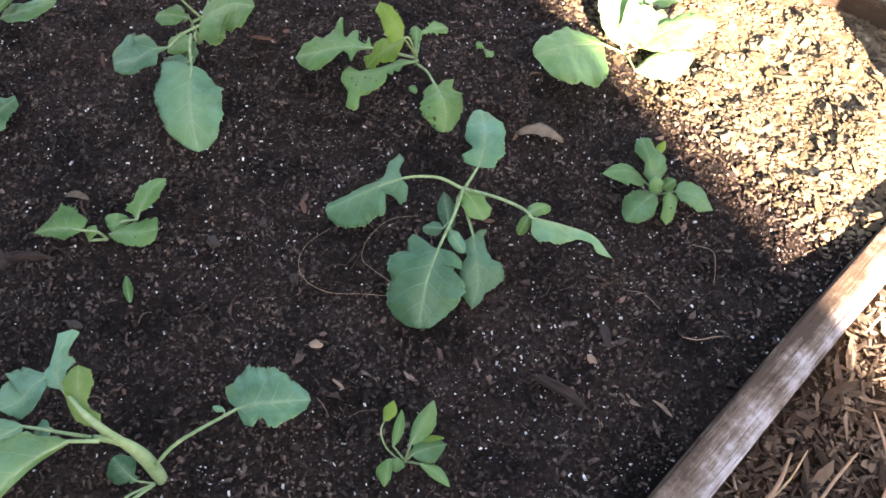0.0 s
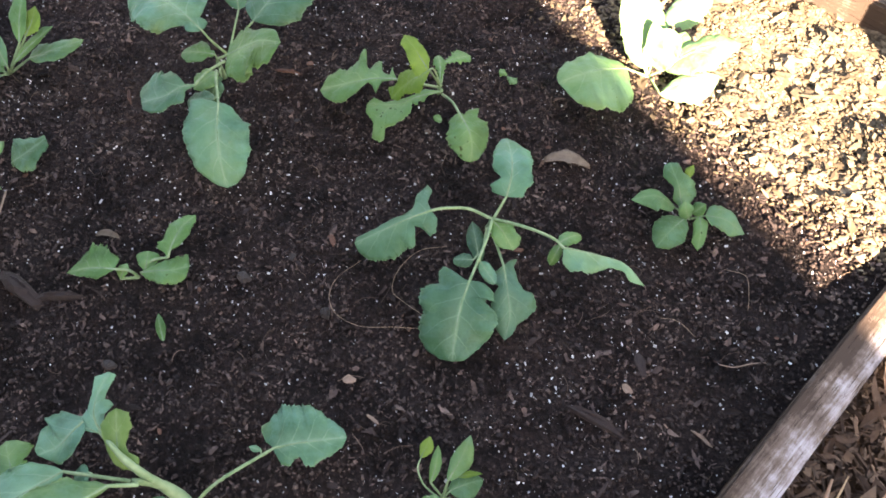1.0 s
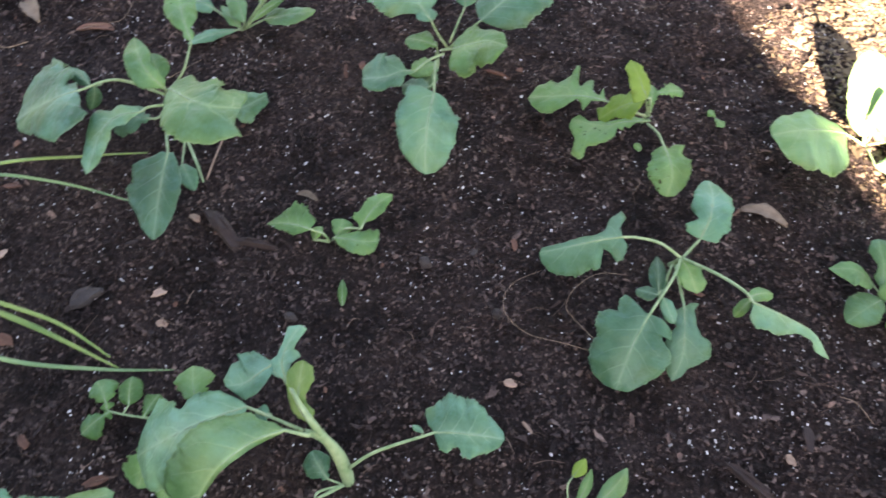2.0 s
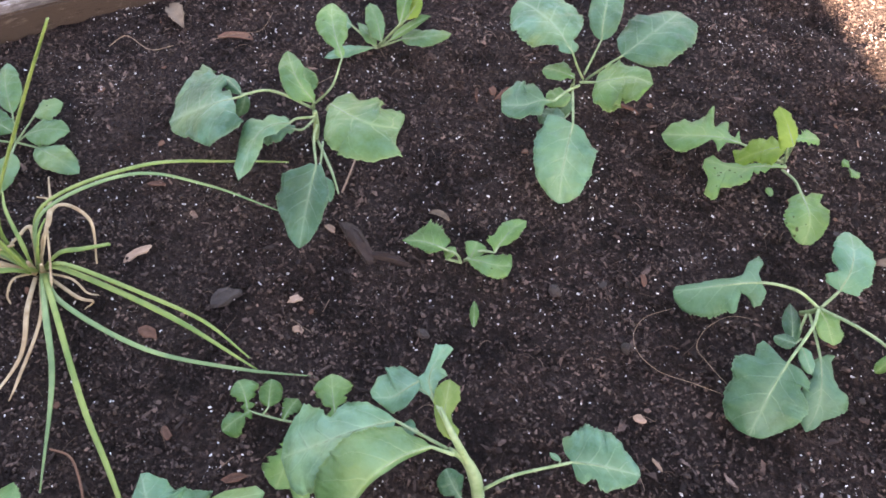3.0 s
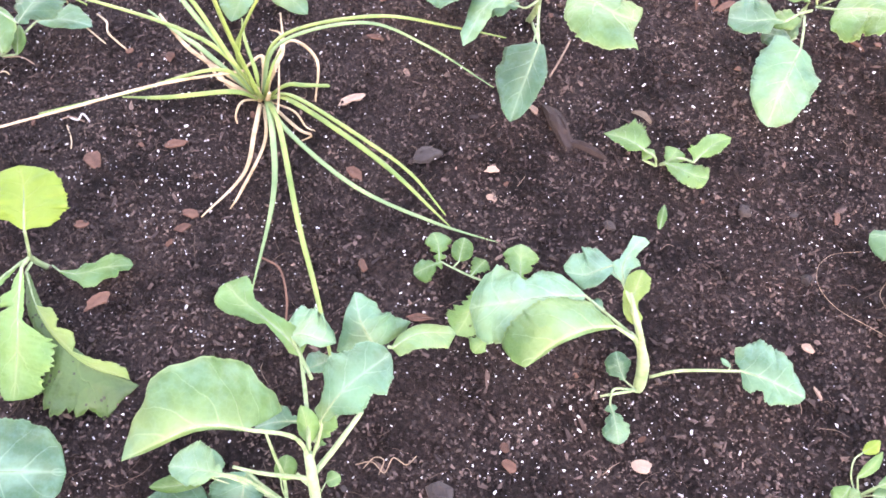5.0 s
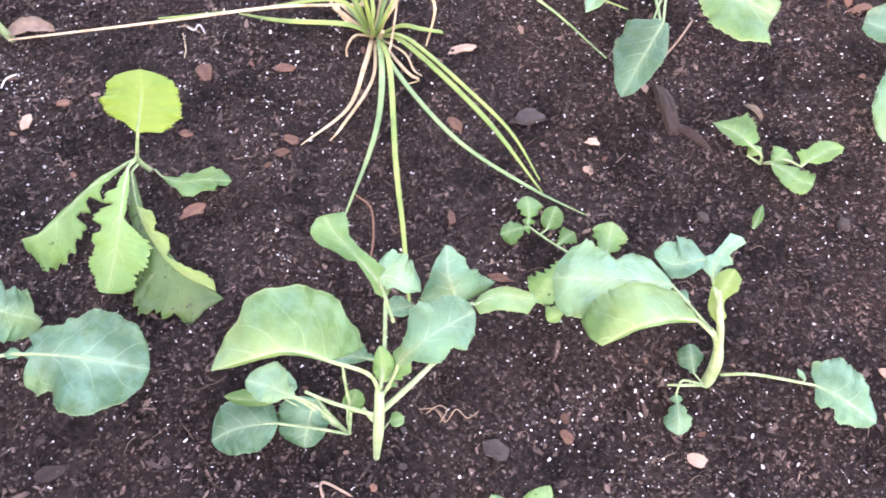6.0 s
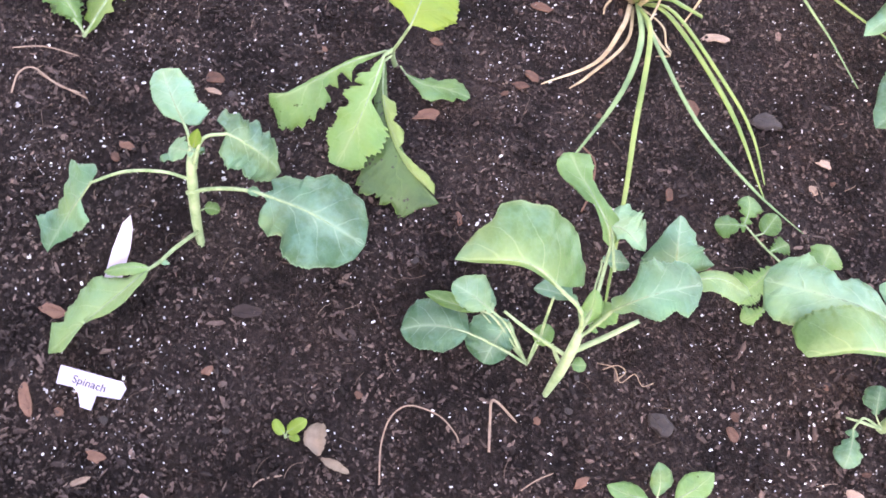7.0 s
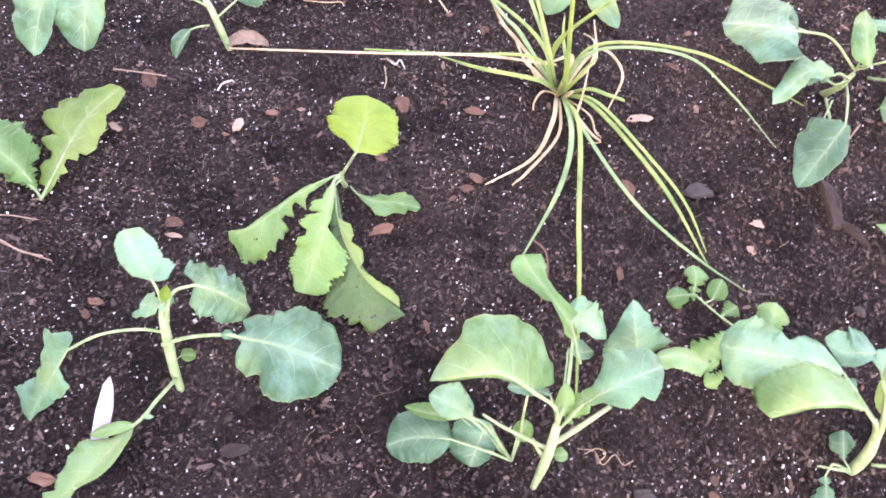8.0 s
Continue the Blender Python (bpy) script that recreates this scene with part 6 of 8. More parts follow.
broad_leaf(kohlrabi_c, KOHL_MID, [(-0.767, -0.241, 0.066), (-0.752, -0.215, 0.078), (-0.733, -0.188, 0.083)], [(-0.723, -0.177, 0.082), (-0.715, -0.169, 0.081), (-0.686, -0.143, 0.076), (-0.646, -0.107, 0.045)],
           ((0.00, 0.001), (0.07, 0.010), (0.01, 0.019), (0.10, 0.029), (0.24, 0.034), (0.24, 0.041), (0.33, 0.041), (0.44, 0.051), (0.66, 0.052), (0.83, 0.044), (0.95, 0.025), (1.00, 0.000)),
           ((0.00, 0.001), (0.06, 0.006), (0.02, 0.018), (0.06, 0.029), (0.18, 0.038), (0.30, 0.033), (0.33, 0.046), (0.39, 0.053), (0.59, 0.052), (0.84, 0.036), (0.97, 0.018), (1.00, 0.000)), lean=(-0.05, 0), curl=(0.35, 0.35), thick=0.002, teeth=0.02, quilt=0.7, join=0.1)
leaf(kohlrabi_c, 'round', KOHL_MID, [(-0.736, -0.187, 0.080)], (-0.727, -0.178, 0.080), (-0.732, -0.189, 0.085), (-0.92, 0.39, -0.06), (0.0043, 0.0079))
broad_leaf(kohlrabi_c, KOHL_MID, [(-0.770, -0.232, 0.080), (-0.781, -0.252, 0.094), (-0.796, -0.284, 0.096)], [(-0.804, -0.317, 0.088), (-0.800, -0.338, 0.070), (-0.799, -0.362, 0.045), (-0.796, -0.389, 0.015)],
           ((0.00, 0.001), (0.05, 0.001), (0.20, 0.000), (0.29, 0.011), (0.31, 0.020), (0.45, 0.020), (0.69, 0.011), (0.83, 0.004), (1.00, 0.000)),
           ((0.00, 0.001), (-0.14, 0.000), (-0.14, 0.012), (0.00, 0.027), (0.13, 0.050), (0.24, 0.045), (0.39, 0.021), (0.63, 0.027), (1.00, 0.043), (1.10, 0.026), (1.00, 0.000)), curl=(0.6, 0.5), ruffle=0.14)
broad_leaf(kohlrabi_c, KOHL_PALE, [(-0.783, -0.222, 0.100), (-0.793, -0.217, 0.116)], [(-0.805, -0.216, 0.120), (-0.829, -0.216, 0.124), (-0.873, -0.213, 0.120)],
           ((0.00, 0.001), (0.08, 0.005), (0.23, 0.014), (0.52, 0.018), (0.82, 0.015), (0.99, 0.008), (1.00, 0.000)),
           ((0.00, 0.001), (-0.05, 0.004), (-0.09, 0.012), (0.05, 0.028), (0.25, 0.021), (0.60, 0.023), (0.93, 0.016), (1.00, 0.000)), curl=(0.4, 0.4))
broad_leaf(kohlrabi_c, KOHL_MID, [(-0.773, -0.224, 0.100), (-0.783, -0.206, 0.118)], [(-0.777, -0.185, 0.120), (-0.768, -0.174, 0.112), (-0.759, -0.161, 0.090), (-0.752, -0.149, 0.058)],
           ((0.00, 0.001), (-0.06, 0.008), (-0.16, 0.012), (-0.11, 0.034), (0.04, 0.029), (0.17, 0.025), (0.48, 0.039), (0.41, 0.022), (0.90, 0.039), (0.79, 0.020), (0.90, 0.008), (1.00, 0.000)),
           ((0.00, 0.001), (0.00, 0.009), (-0.00, 0.022), (0.22, 0.032), (0.42, 0.023), (0.35, 0.015), (0.49, 0.029), (0.81, 0.022), (0.96, 0.012), (1.00, 0.000)), lean=(-0.1, -0.4), curl=(0.4, 0.5), ruffle=0.14, thick=0.0018, teeth=0.06)
leaf(kohlrabi_c, 'cabbage', KOHL_MID, [(-0.773, -0.224, 0.090)], (-0.785, -0.216, 0.095), (-0.816, -0.240, 0.060), (0.3, 0.95, 0.1), (0.020, 0.024), ruffle=0.12)
leaf(kohlrabi_c, 'lobed', KOHL_PALE, [(-0.779, -0.223, 0.100)], (-0.778, -0.218, 0.110), (-0.806, -0.238, 0.090), (-0.68, 0.69, 0.26), (0.0136, 0.0143))
leaf(kohlrabi_c, 'lance', LIME, [(-0.782, -0.220, 0.105)], (-0.783, -0.218, 0.110), (-0.787, -0.207, 0.130), (0.57, 0.76, -0.31), (0.0059, 0.0059))
broad_leaf(kohlrabi_c, KOHL_SOFT, [(-0.745, -0.248, 0.025), (-0.727, -0.274, 0.045), (-0.718, -0.290, 0.050)], [(-0.715, -0.304, 0.050), (-0.703, -0.344, 0.045), (-0.698, -0.384, 0.030), (-0.696, -0.422, 0.008)],
           ((0.00, 0.001), (0.05, 0.008), (0.20, 0.017), (0.35, 0.014), (0.60, 0.000), (0.73, 0.007), (0.85, 0.012), (1.00, 0.000)),
           ((0.00, 0.001), (0.03, 0.009), (0.15, 0.009), (0.31, 0.031), (0.48, 0.036), (0.69, 0.027), (0.76, 0.016), (0.89, 0.026), (0.97, 0.011), (1.00, 0.000)), lean=(0.35, 0), curl=(-0.2, 0.4), ruffle=0.07, thick=0.002)
leaf(kohlrabi_c, 'round', GREEN, [(-0.715, -0.299, 0.050)], (-0.716, -0.303, 0.051), (-0.731, -0.341, 0.050), (-0.93, 0.37, 0.00), (0.0077, 0.0055))
leaf(kohlrabi_c, 'lance', KOHL_PALE, [(-0.727, -0.274, 0.045)], (-0.719, -0.292, 0.050), (-0.713, -0.284, 0.046), (0.81, -0.59, 0.04), (0.0030, 0.0028))
leaf(kohlrabi_c, 'round', GREEN, [(-0.757, -0.239, 0.040)], (-0.755, -0.232, 0.045), (-0.748, -0.220, 0.040), (0.88, -0.47, 0.09), (0.0090, 0.0069))

ragged_c = plant('mustard_plant', (-1.052, -0.271, 0.000), 'light green mustard plant with ragged toothed leaves', 'mustard')
broad_leaf(ragged_c, GREEN_PALE, [(-1.052, -0.272, 0.002)], [(-1.049, -0.270, 0.006), (-1.064, -0.239, 0.022), (-1.086, -0.202, 0.034), (-1.101, -0.165, 0.043), (-1.109, -0.124, 0.050)],
           ((0.00, 0.001), (0.10, 0.001), (0.08, 0.013), (0.14, 0.013), (0.19, 0.021), (0.26, 0.020), (0.28, 0.014), (0.35, 0.018), (0.36, 0.031), (0.39, 0.039), (0.42, 0.036), (0.46, 0.023), (0.49, 0.040), (0.51, 0.050), (0.56, 0.053), (0.62, 0.041), (0.67, 0.050), (0.71, 0.045), (0.74, 0.033), (0.80, 0.035), (0.90, 0.019), (0.97, 0.011), (1.00, 0.000)),
           ((0.00, 0.001), (0.07, 0.006), (0.20, 0.007), (0.24, 0.015), (0.28, 0.006), (0.33, 0.006), (0.34, 0.020), (0.40, 0.018), (0.40, 0.028), (0.48, 0.034), (0.56, 0.027), (0.66, 0.028), (0.77, 0.018), (0.86, 0.018), (0.94, 0.013), (1.00, 0.009), (1.00, 0.000)), lean=(0, 0), curl=(0.25, 0.25), ruffle=0.08, teeth=0.05, thick=0.0024)
broad_leaf(ragged_c, GREEN, [(-1.052, -0.272, 0.002)], [(-1.059, -0.271, 0.005), (-1.074, -0.271, 0.025), (-1.101, -0.279, 0.040), (-1.145, -0.295, 0.045)],
           ((0.00, 0.001), (0.13, 0.003), (0.21, 0.010), (0.28, 0.018), (0.34, 0.013), (0.47, 0.020), (0.76, 0.021), (1.00, 0.000)),
           ((0.00, 0.001), (0.25, 0.009), (0.21, 0.014), (0.33, 0.013), (0.29, 0.023), (0.38, 0.034), (0.53, 0.035), (0.65, 0.039), (0.80, 0.044), (0.96, 0.034), (1.04, 0.016), (1.00, 0.000)), lean=(0, 0), curl=(0.3, 0.3), ruffle=0.1, teeth=0.09)
leaf(ragged_c, 'ragged', GREEN, [(-1.050, -0.270, 0.005)], (-1.058, -0.272, 0.015), (-1.104, -0.288, 0.015), (-0.33, 0.94, -0.00), (0.0126, 0.0274))

kohlrabi_d = plant('kohlrabi', (-1.136, 0.031, 0.000), 'kohlrabi with drooping pale leaves beside a dry onion blade', 'kohlrabi', 'cabbages and kohlrabi in the bed')
stem(kohlrabi_d, [(-1.139, 0.033, -0.010), (-1.140, 0.028, 0.030), (-1.154, 0.027, 0.060), (-1.173, 0.024, 0.080)], (0.004, 0.005, 0.0045, 0.003), BULB, 'stem')
leaf(kohlrabi_d, 'round', KOHL_PALE, [(-1.156, 0.023, 0.065), (-1.218, -0.026, 0.100)], (-1.282, -0.106, 0.110), (-1.231, -0.189, 0.035), (-0.76, -0.62, 0.17), (0.0194, 0.0423), curl=(0.5, 0.5))
leaf(kohlrabi_d, 'round', KOHL_PALE, [(-1.156, 0.023, 0.065), (-1.218, -0.026, 0.100)], (-1.257, -0.069, 0.110), (-1.202, -0.134, 0.035), (-0.62, -0.76, 0.21), (0.0225, 0.0423), curl=(0.5, 0.5))
leaf(kohlrabi_d, 'ovate', KOHL, [(-1.158, 0.020, 0.030), (-1.154, 0.003, 0.040)], (-1.155, -0.006, 0.040), (-1.140, -0.041, 0.020), (-0.85, -0.48, 0.21), (0.0055, 0.0146))
leaf(kohlrabi_d, 'round', KOHL, [(-1.145, 0.030, 0.050)], (-1.148, 0.063, 0.060), (-1.152, 0.110, 0.070), (0.99, 0.09, -0.05), (0.0283, 0.0291))
leaf(kohlrabi_d, 'cabbage', KOHL, [(-1.113, 0.236, 0.080)], (-1.080, 0.236, 0.080), (-1.096, 0.299, 0.080), (0.97, 0.25, 0.00), (0.0306, 0.0365))

sprout_a = plant('sprout', (-0.518, -0.256, 0.000), 'tiny bright green sprout with four round seed leaves', 'sprout')
leaf(sprout_a, 'round', LIME, [(-0.518, -0.255, 0.004)], (-0.521, -0.254, 0.010), (-0.536, -0.256, 0.015), (-0.13, 0.99, 0.01), (0.0059, 0.0042))
leaf(sprout_a, 'round', LIME, [(-0.518, -0.255, 0.004)], (-0.521, -0.251, 0.010), (-0.521, -0.230, 0.018), (0.99, 0.05, -0.13), (0.0071, 0.0061))
leaf(sprout_a, 'round', LIME, [(-0.518, -0.255, 0.004)], (-0.517, -0.251, 0.008), (-0.509, -0.244, 0.008), (0.66, -0.75, 0.00), (0.0039, 0.0032))

spinach_e = plant('spinach_seedling', (-0.298, 0.028, 0.000), 'small spinach seedling with rounded green leaves', 'spinach', 'spinach seedlings in the bed')
leaf(spinach_e, 'ovate', GREEN, [(-0.299, 0.028, 0.004)], (-0.308, 0.016, 0.020), (-0.337, -0.011, 0.020), (-0.68, 0.73, -0.00), (0.0099, 0.0125))
leaf(spinach_e, 'ovate', SPINACH, [(-0.299, 0.028, 0.004)], (-0.307, 0.022, 0.030), (-0.332, 0.033, 0.050), (0.43, 0.90, 0.04), (0.0096, 0.0132))
leaf(spinach_e, 'ovate', GREEN, [(-0.299, 0.028, 0.004)], (-0.296, 0.037, 0.025), (-0.299, 0.079, 0.035), (0.99, 0.08, -0.06), (0.0148, 0.0128))

sprout_b = plant('sprout', (0.052, 0.831, -0.000), 'tiny green sprout on dark soil', 'sprout')
leaf(sprout_b, 'ragged', GREEN, [(0.052, 0.826, 0.004)], (0.051, 0.824, 0.010), (0.062, 0.810, 0.012), (-0.78, -0.62, -0.07), (0.0062, 0.0070))
leaf(sprout_b, 'ragged', GREEN, [(0.052, 0.826, 0.004)], (0.050, 0.826, 0.010), (0.040, 0.830, 0.014), (0.38, 0.92, 0.04), (0.0076, 0.0071))

sprout_c = plant('sprout', (-0.038, 0.760, 0.000), 'tiny green leaf sprouting from the soil', 'sprout')
leaf(sprout_c, 'round', GREEN, [(-0.035, 0.753, 0.002)], (-0.033, 0.752, 0.006), (-0.043, 0.755, 0.010), (0.29, 0.96, 0.02), (0.0049, 0.0068))

fallen = plant('fallen_leaf', (-0.322, 0.457, 0.000), 'narrow green leaf sliver lying on the soil', 'leaf')
leaf(fallen, 'lance', GREEN, [], (-0.316, 0.450, 0.006), (-0.325, 0.478, 0.012), (0.95, 0.28, 0.10), (0.0054, 0.0054))

spinach_f = plant('spinach_seedling', (-1.144, 0.217, 0.000), 'spinach plant with soft oval leaves beside a dry root', 'spinach', 'spinach seedlings in the bed')
leaf(spinach_f, 'ovate', GREEN, [(-1.140, 0.217, 0.005)], (-1.130, 0.210, 0.020), (-1.213, 0.148, 0.020), (-0.60, 0.80, -0.00), (0.0281, 0.0241))
leaf(spinach_f, 'ovate', SPINACH, [(-1.140, 0.217, 0.005)], (-1.116, 0.211, 0.030), (-1.167, 0.255, 0.050), (0.66, 0.75, 0.02), (0.0127, 0.0225))
leaf(spinach_f, 'ovate', GREEN, [(-1.140, 0.217, 0.005)], (-1.115, 0.226, 0.015), (-1.137, 0.256, 0.030), (0.80, 0.60, -0.03), (0.0098, 0.0100))
leaf(spinach_f, 'ovate', KOHL_MID, [(-1.140, 0.217, 0.005), (-1.120, 0.257, 0.030)], (-1.116, 0.271, 0.035), (-1.054, 0.306, 0.030), (0.49, -0.87, 0.03), (0.0347, 0.0133))
leaf(spinach_f, 'ovate', GREEN, [(-1.139, 0.219, 0.010)], (-1.185, 0.236, 0.035), (-1.218, 0.185, 0.030), (-0.84, 0.54, 0.00), (0.0121, 0.0215))


# ---- what lies on the soil ----
def lay(ob, a, b, rng, tilt, lift):
    mid = (a + b) / 2
    turn = math.degrees(math.atan2(b.y - a.y, b.x - a.x))
    ob.matrix_world = pose(mid.x, mid.y, float(soil_height(mid.x, mid.y)) + lift, rng.uniform(-tilt, tilt), rng.uniform(-tilt, tilt) * 0.5, turn)
    return ob


def flat_chip(name, a, b, wide, mat, label, category, thick=0.002, tilt=9, seed=1):
    """A splintered flake of bark, a stone or a stick between two points: an uneven outline with a broken, sunken rim."""
    rng = random.Random(seed)
    a, b = Vector(a), Vector(b)
    long = (b - a).length
    bm = bmesh.new()
    n = 11
    rings = []
    for grow, z in ((0.86, -thick), (1.0, -0.35 * thick), (0.9, 0.25 * thick), (0.5, 0.5 * thick)):
        rings.append([])
        for k in range(n):
            t = 6.2832 * k / n
            r = 1 + 0.5 * noise.noise((math.cos(t) * 1.3 + seed * 3.7, math.sin(t) * 1.3, seed)) + rng.uniform(-0.06, 0.06)
            x, y = 0.5 * long * r * math.cos(t), 0.5 * wide * r * math.sin(t)
            bow = 0.10 * long * (0.6 - (2 * x / long) ** 2)
            rings[-1].append(bm.verts.new((x * grow, y * grow, z + bow * grow + rng.uniform(-0.15, 0.15) * thick)))
    for p, q in zip(rings, rings[1:]):
        for k in range(n):
            bm.faces.new((p[k], p[(k + 1) % n], q[(k + 1) % n], q[k]))
    bm.faces.new(rings[0][::-1]), bm.faces.new(rings[-1])
    return tagged(lay(part(name, bm, mat), a, b, rng, tilt, 0.4 * thick + 0.001), label, category)


def dry_leaf(name, a, b, wide, mat, label, category, thick=0.0008, tilt=9, seed=1):
    """A thin curled scrap of dead leaf between two points."""
    rng = random.Random(seed)
    a, b = Vector(a), Vector(b)
    long = (b - a).length
    bm = bmesh.new()
    n, rows = 12, []
    for i in range(n + 1):
        u = i / n
        w = wide * (math.sin(math.pi * min(1, max(0, 0.04 + 0.92 * u))) ** 0.7) * (1 + 0.35 * noise.noise((u * 5, seed, 0)))
        sway = wide * 0.3 * math.sin(2.2 * u + seed)
        rise = 0.14 * long * math.sin(math.pi * u)
        rows.append([bm.verts.new((long * (u - 0.5), sway + w * s * 0.5 * (1 + 0.2 * noise.noise((u * 9, s, seed))), rise + s * s * wide * 0.22 + 0.06 * wide * noise.noise((u * 6, s * 2, seed)))) for s in (-1, -0.6, -0.2, 0.2, 0.6, 1)])
    for p, q in zip(rows, rows[1:]):
        for k in range(5):
            bm.faces.new((p[k], p[k + 1], q[k + 1], q[k]))
    made = bmesh.ops.extrude_face_region(bm, geom=bm.faces[:])
    for v in made["geom"]:
        if isinstance(v, bmesh.types.BMVert):
            v.co.z -= thick
    bmesh.ops.recalc_face_normals(bm, faces=bm.faces)
    for f in bm.faces:
        f.smooth = True
    return tagged(lay(part(name, bm, mat), a, b, rng, tilt, 0.003), label, category)


def root_thread(points, radius, mat, name, label, category="root"):
    home = Vector(points[0])
    ob = shape(name, tube_mesh([p - home for p in smooth_line(points, 8)], [radius] * ((len(points) - 1) * 8) + [radius * 0.4], 6), mat)
    ob.location = home
    return tagged(ob, label, category)


def rocks(rng, n, size, flat, spread):
    """n rough crumbs as arrays of vertices and faces: bent boxes of their own size and turn."""
    cube = np.array([(x, y, z) for x in (-1, 1) for y in (-1, 1) for z in (-1, 1)], float)
    quads = np.array([(0, 1, 3, 2), (4, 6, 7, 5), (0, 4, 5, 1), (2, 3, 7, 6), (0, 2, 6, 4), (1, 5, 7, 3)])
    s = size[0] * (size[1] / size[0]) ** rng.beta(1.2, 2.6, n)
    local = cube[None] * (1 + rng.uniform(-0.45, 0.25, (n, 8, 3)))
    local *= np.stack([s * rng.uniform(0.8, spread, n), s * rng.uniform(0.6, 1.0, n), s * rng.uniform(*flat, n)], 1)[:, None] * 0.5
    yaw, tip, roll = rng.uniform(0, 6.283, n), rng.normal(0, 0.35, n), rng.normal(0, 0.35, n)
    for ang, (i, j) in ((roll, (1, 2)), (tip, (0, 2)), (yaw, (0, 1))):
        c, d = np.cos(ang)[:, None], np.sin(ang)[:, None]
        p, q = local[..., i].copy(), local[..., j].copy()
        local[..., i], local[..., j] = c * p - d * q, d * p + c * q
    return local, quads, s


def flakes(rng, n, size, flat, spread, wild=1.0):
    """n thin flakes with uneven outlines, each dished or curled its own way."""
    turn = np.linspace(0, 6.2832, 7)[:6][None] + rng.uniform(-0.4, 0.4, (n, 6))
    r = rng.uniform(0.45, 1.15, (n, 6))
    s = size[0] * (size[1] / size[0]) ** rng.beta(1.2, 2.4, n)
    long, slim = s * rng.uniform(0.8, spread, n), s * rng.uniform(0.5, 1.0, n)
    x, y = r * np.cos(turn), r * np.sin(turn)
    curl = rng.normal(0, 0.5 * wild, (n, 1))
    z = curl * x * x + rng.normal(0, 0.4 * wild, (n, 1)) * y * y + rng.uniform(-0.15, 0.15, (n, 6))
    rim = np.stack([x * long[:, None] / 2, y * slim[:, None] / 2, z * slim[:, None] / 2], -1)
    thick = s * rng.uniform(*flat, n)
    hub = np.zeros((n, 1, 3))
    top, low = hub.copy(), hub.copy()
    top[:, 0, 2], low[:, 0, 2] = thick * 0.5, -thick * 0.5
    local = np.concatenate([rim, top, low], 1)
    tris = np.array([(k, (k + 1) % 6, 6) for k in range(6)] + [((k + 1) % 6, k, 7) for k in range(6)])
    yaw, tip, roll = rng.uniform(0, 6.283, n), rng.normal(0, 0.4 * wild, n), rng.normal(0, 0.4 * wild, n)
    for ang, (i, j) in ((roll, (1, 2)), (tip, (0, 2)), (yaw, (0, 1))):
        c, d = np.cos(ang)[:, None], np.sin(ang)[:, None]
        p, q = local[..., i].copy(), local[..., j].copy()
        local[..., i], local[..., j] = c * p - d * q, d * p + c * q
    return local, tris, s


def calm_flakes(rng, n, size, flat, spread):
    """Flakes that have settled nearly flat."""
    return flakes(rng, n, size, flat, spread, 0.5)


def strew(name, label, category, mat, seed, n, size, flat, spread, area, lift, height, clump=0, fade=False, form=rocks, soft=False):
    rng = np.random.RandomState(seed)
    a, b = rng.uniform(area[0], area[1], n), rng.uniform(area[2], area[3], n)
    if fade:
        a = area[0] + (area[1] - area[0]) * rng.uniform(0, 1, n) ** 0.5
        b = area[3] - (area[3] - area[2]) * rng.uniform(0, 1, n) ** 0.6
        # the start slants along the edge of the shade
        a = np.minimum(a + 0.16 * (b - area[2]), area[1])
    if clump:
        k = rng.randint(0, clump, n // 2)
        a[:n // 2] = np.clip(a[k] + rng.normal(0, 0.022, n // 2), area[0], area[1])
        b[:n // 2] = np.clip(b[k] + rng.normal(0, 0.022, n // 2), area[2], area[3])
    x, y = a * ALONG.x + b * ACROSS.x, a * ALONG.y + b * ACROSS.y
    local, rings, s = form(rng, n, size, flat, spread)
    z = height(x, y) + s * lift * rng.uniform(0.2, 1.0, n)
    verts = local + np.stack([x, y, z], 1)[:, None]
    k = rings.shape[1]
    faces = (rings[None] + 8 * np.arange(n)[:, None, None]).reshape(-1, k)
    me = bpy.data.meshes.new(name)
    me.vertices.add(n * 8)
    me.vertices.foreach_set("co", verts.ravel())
    me.loops.add(len(faces) * k)
    me.loops.foreach_set("vertex_index", faces.ravel())
    me.polygons.add(len(faces))
    me.polygons.foreach_set("loop_start", np.arange(len(faces)) * k)
    me.polygons.foreach_set("use_smooth", [soft] * len(faces))
    me.update(calc_edges=True)
    me.validate()
    return tagged(shape(name, me, mat), label, category, kind="stuff")


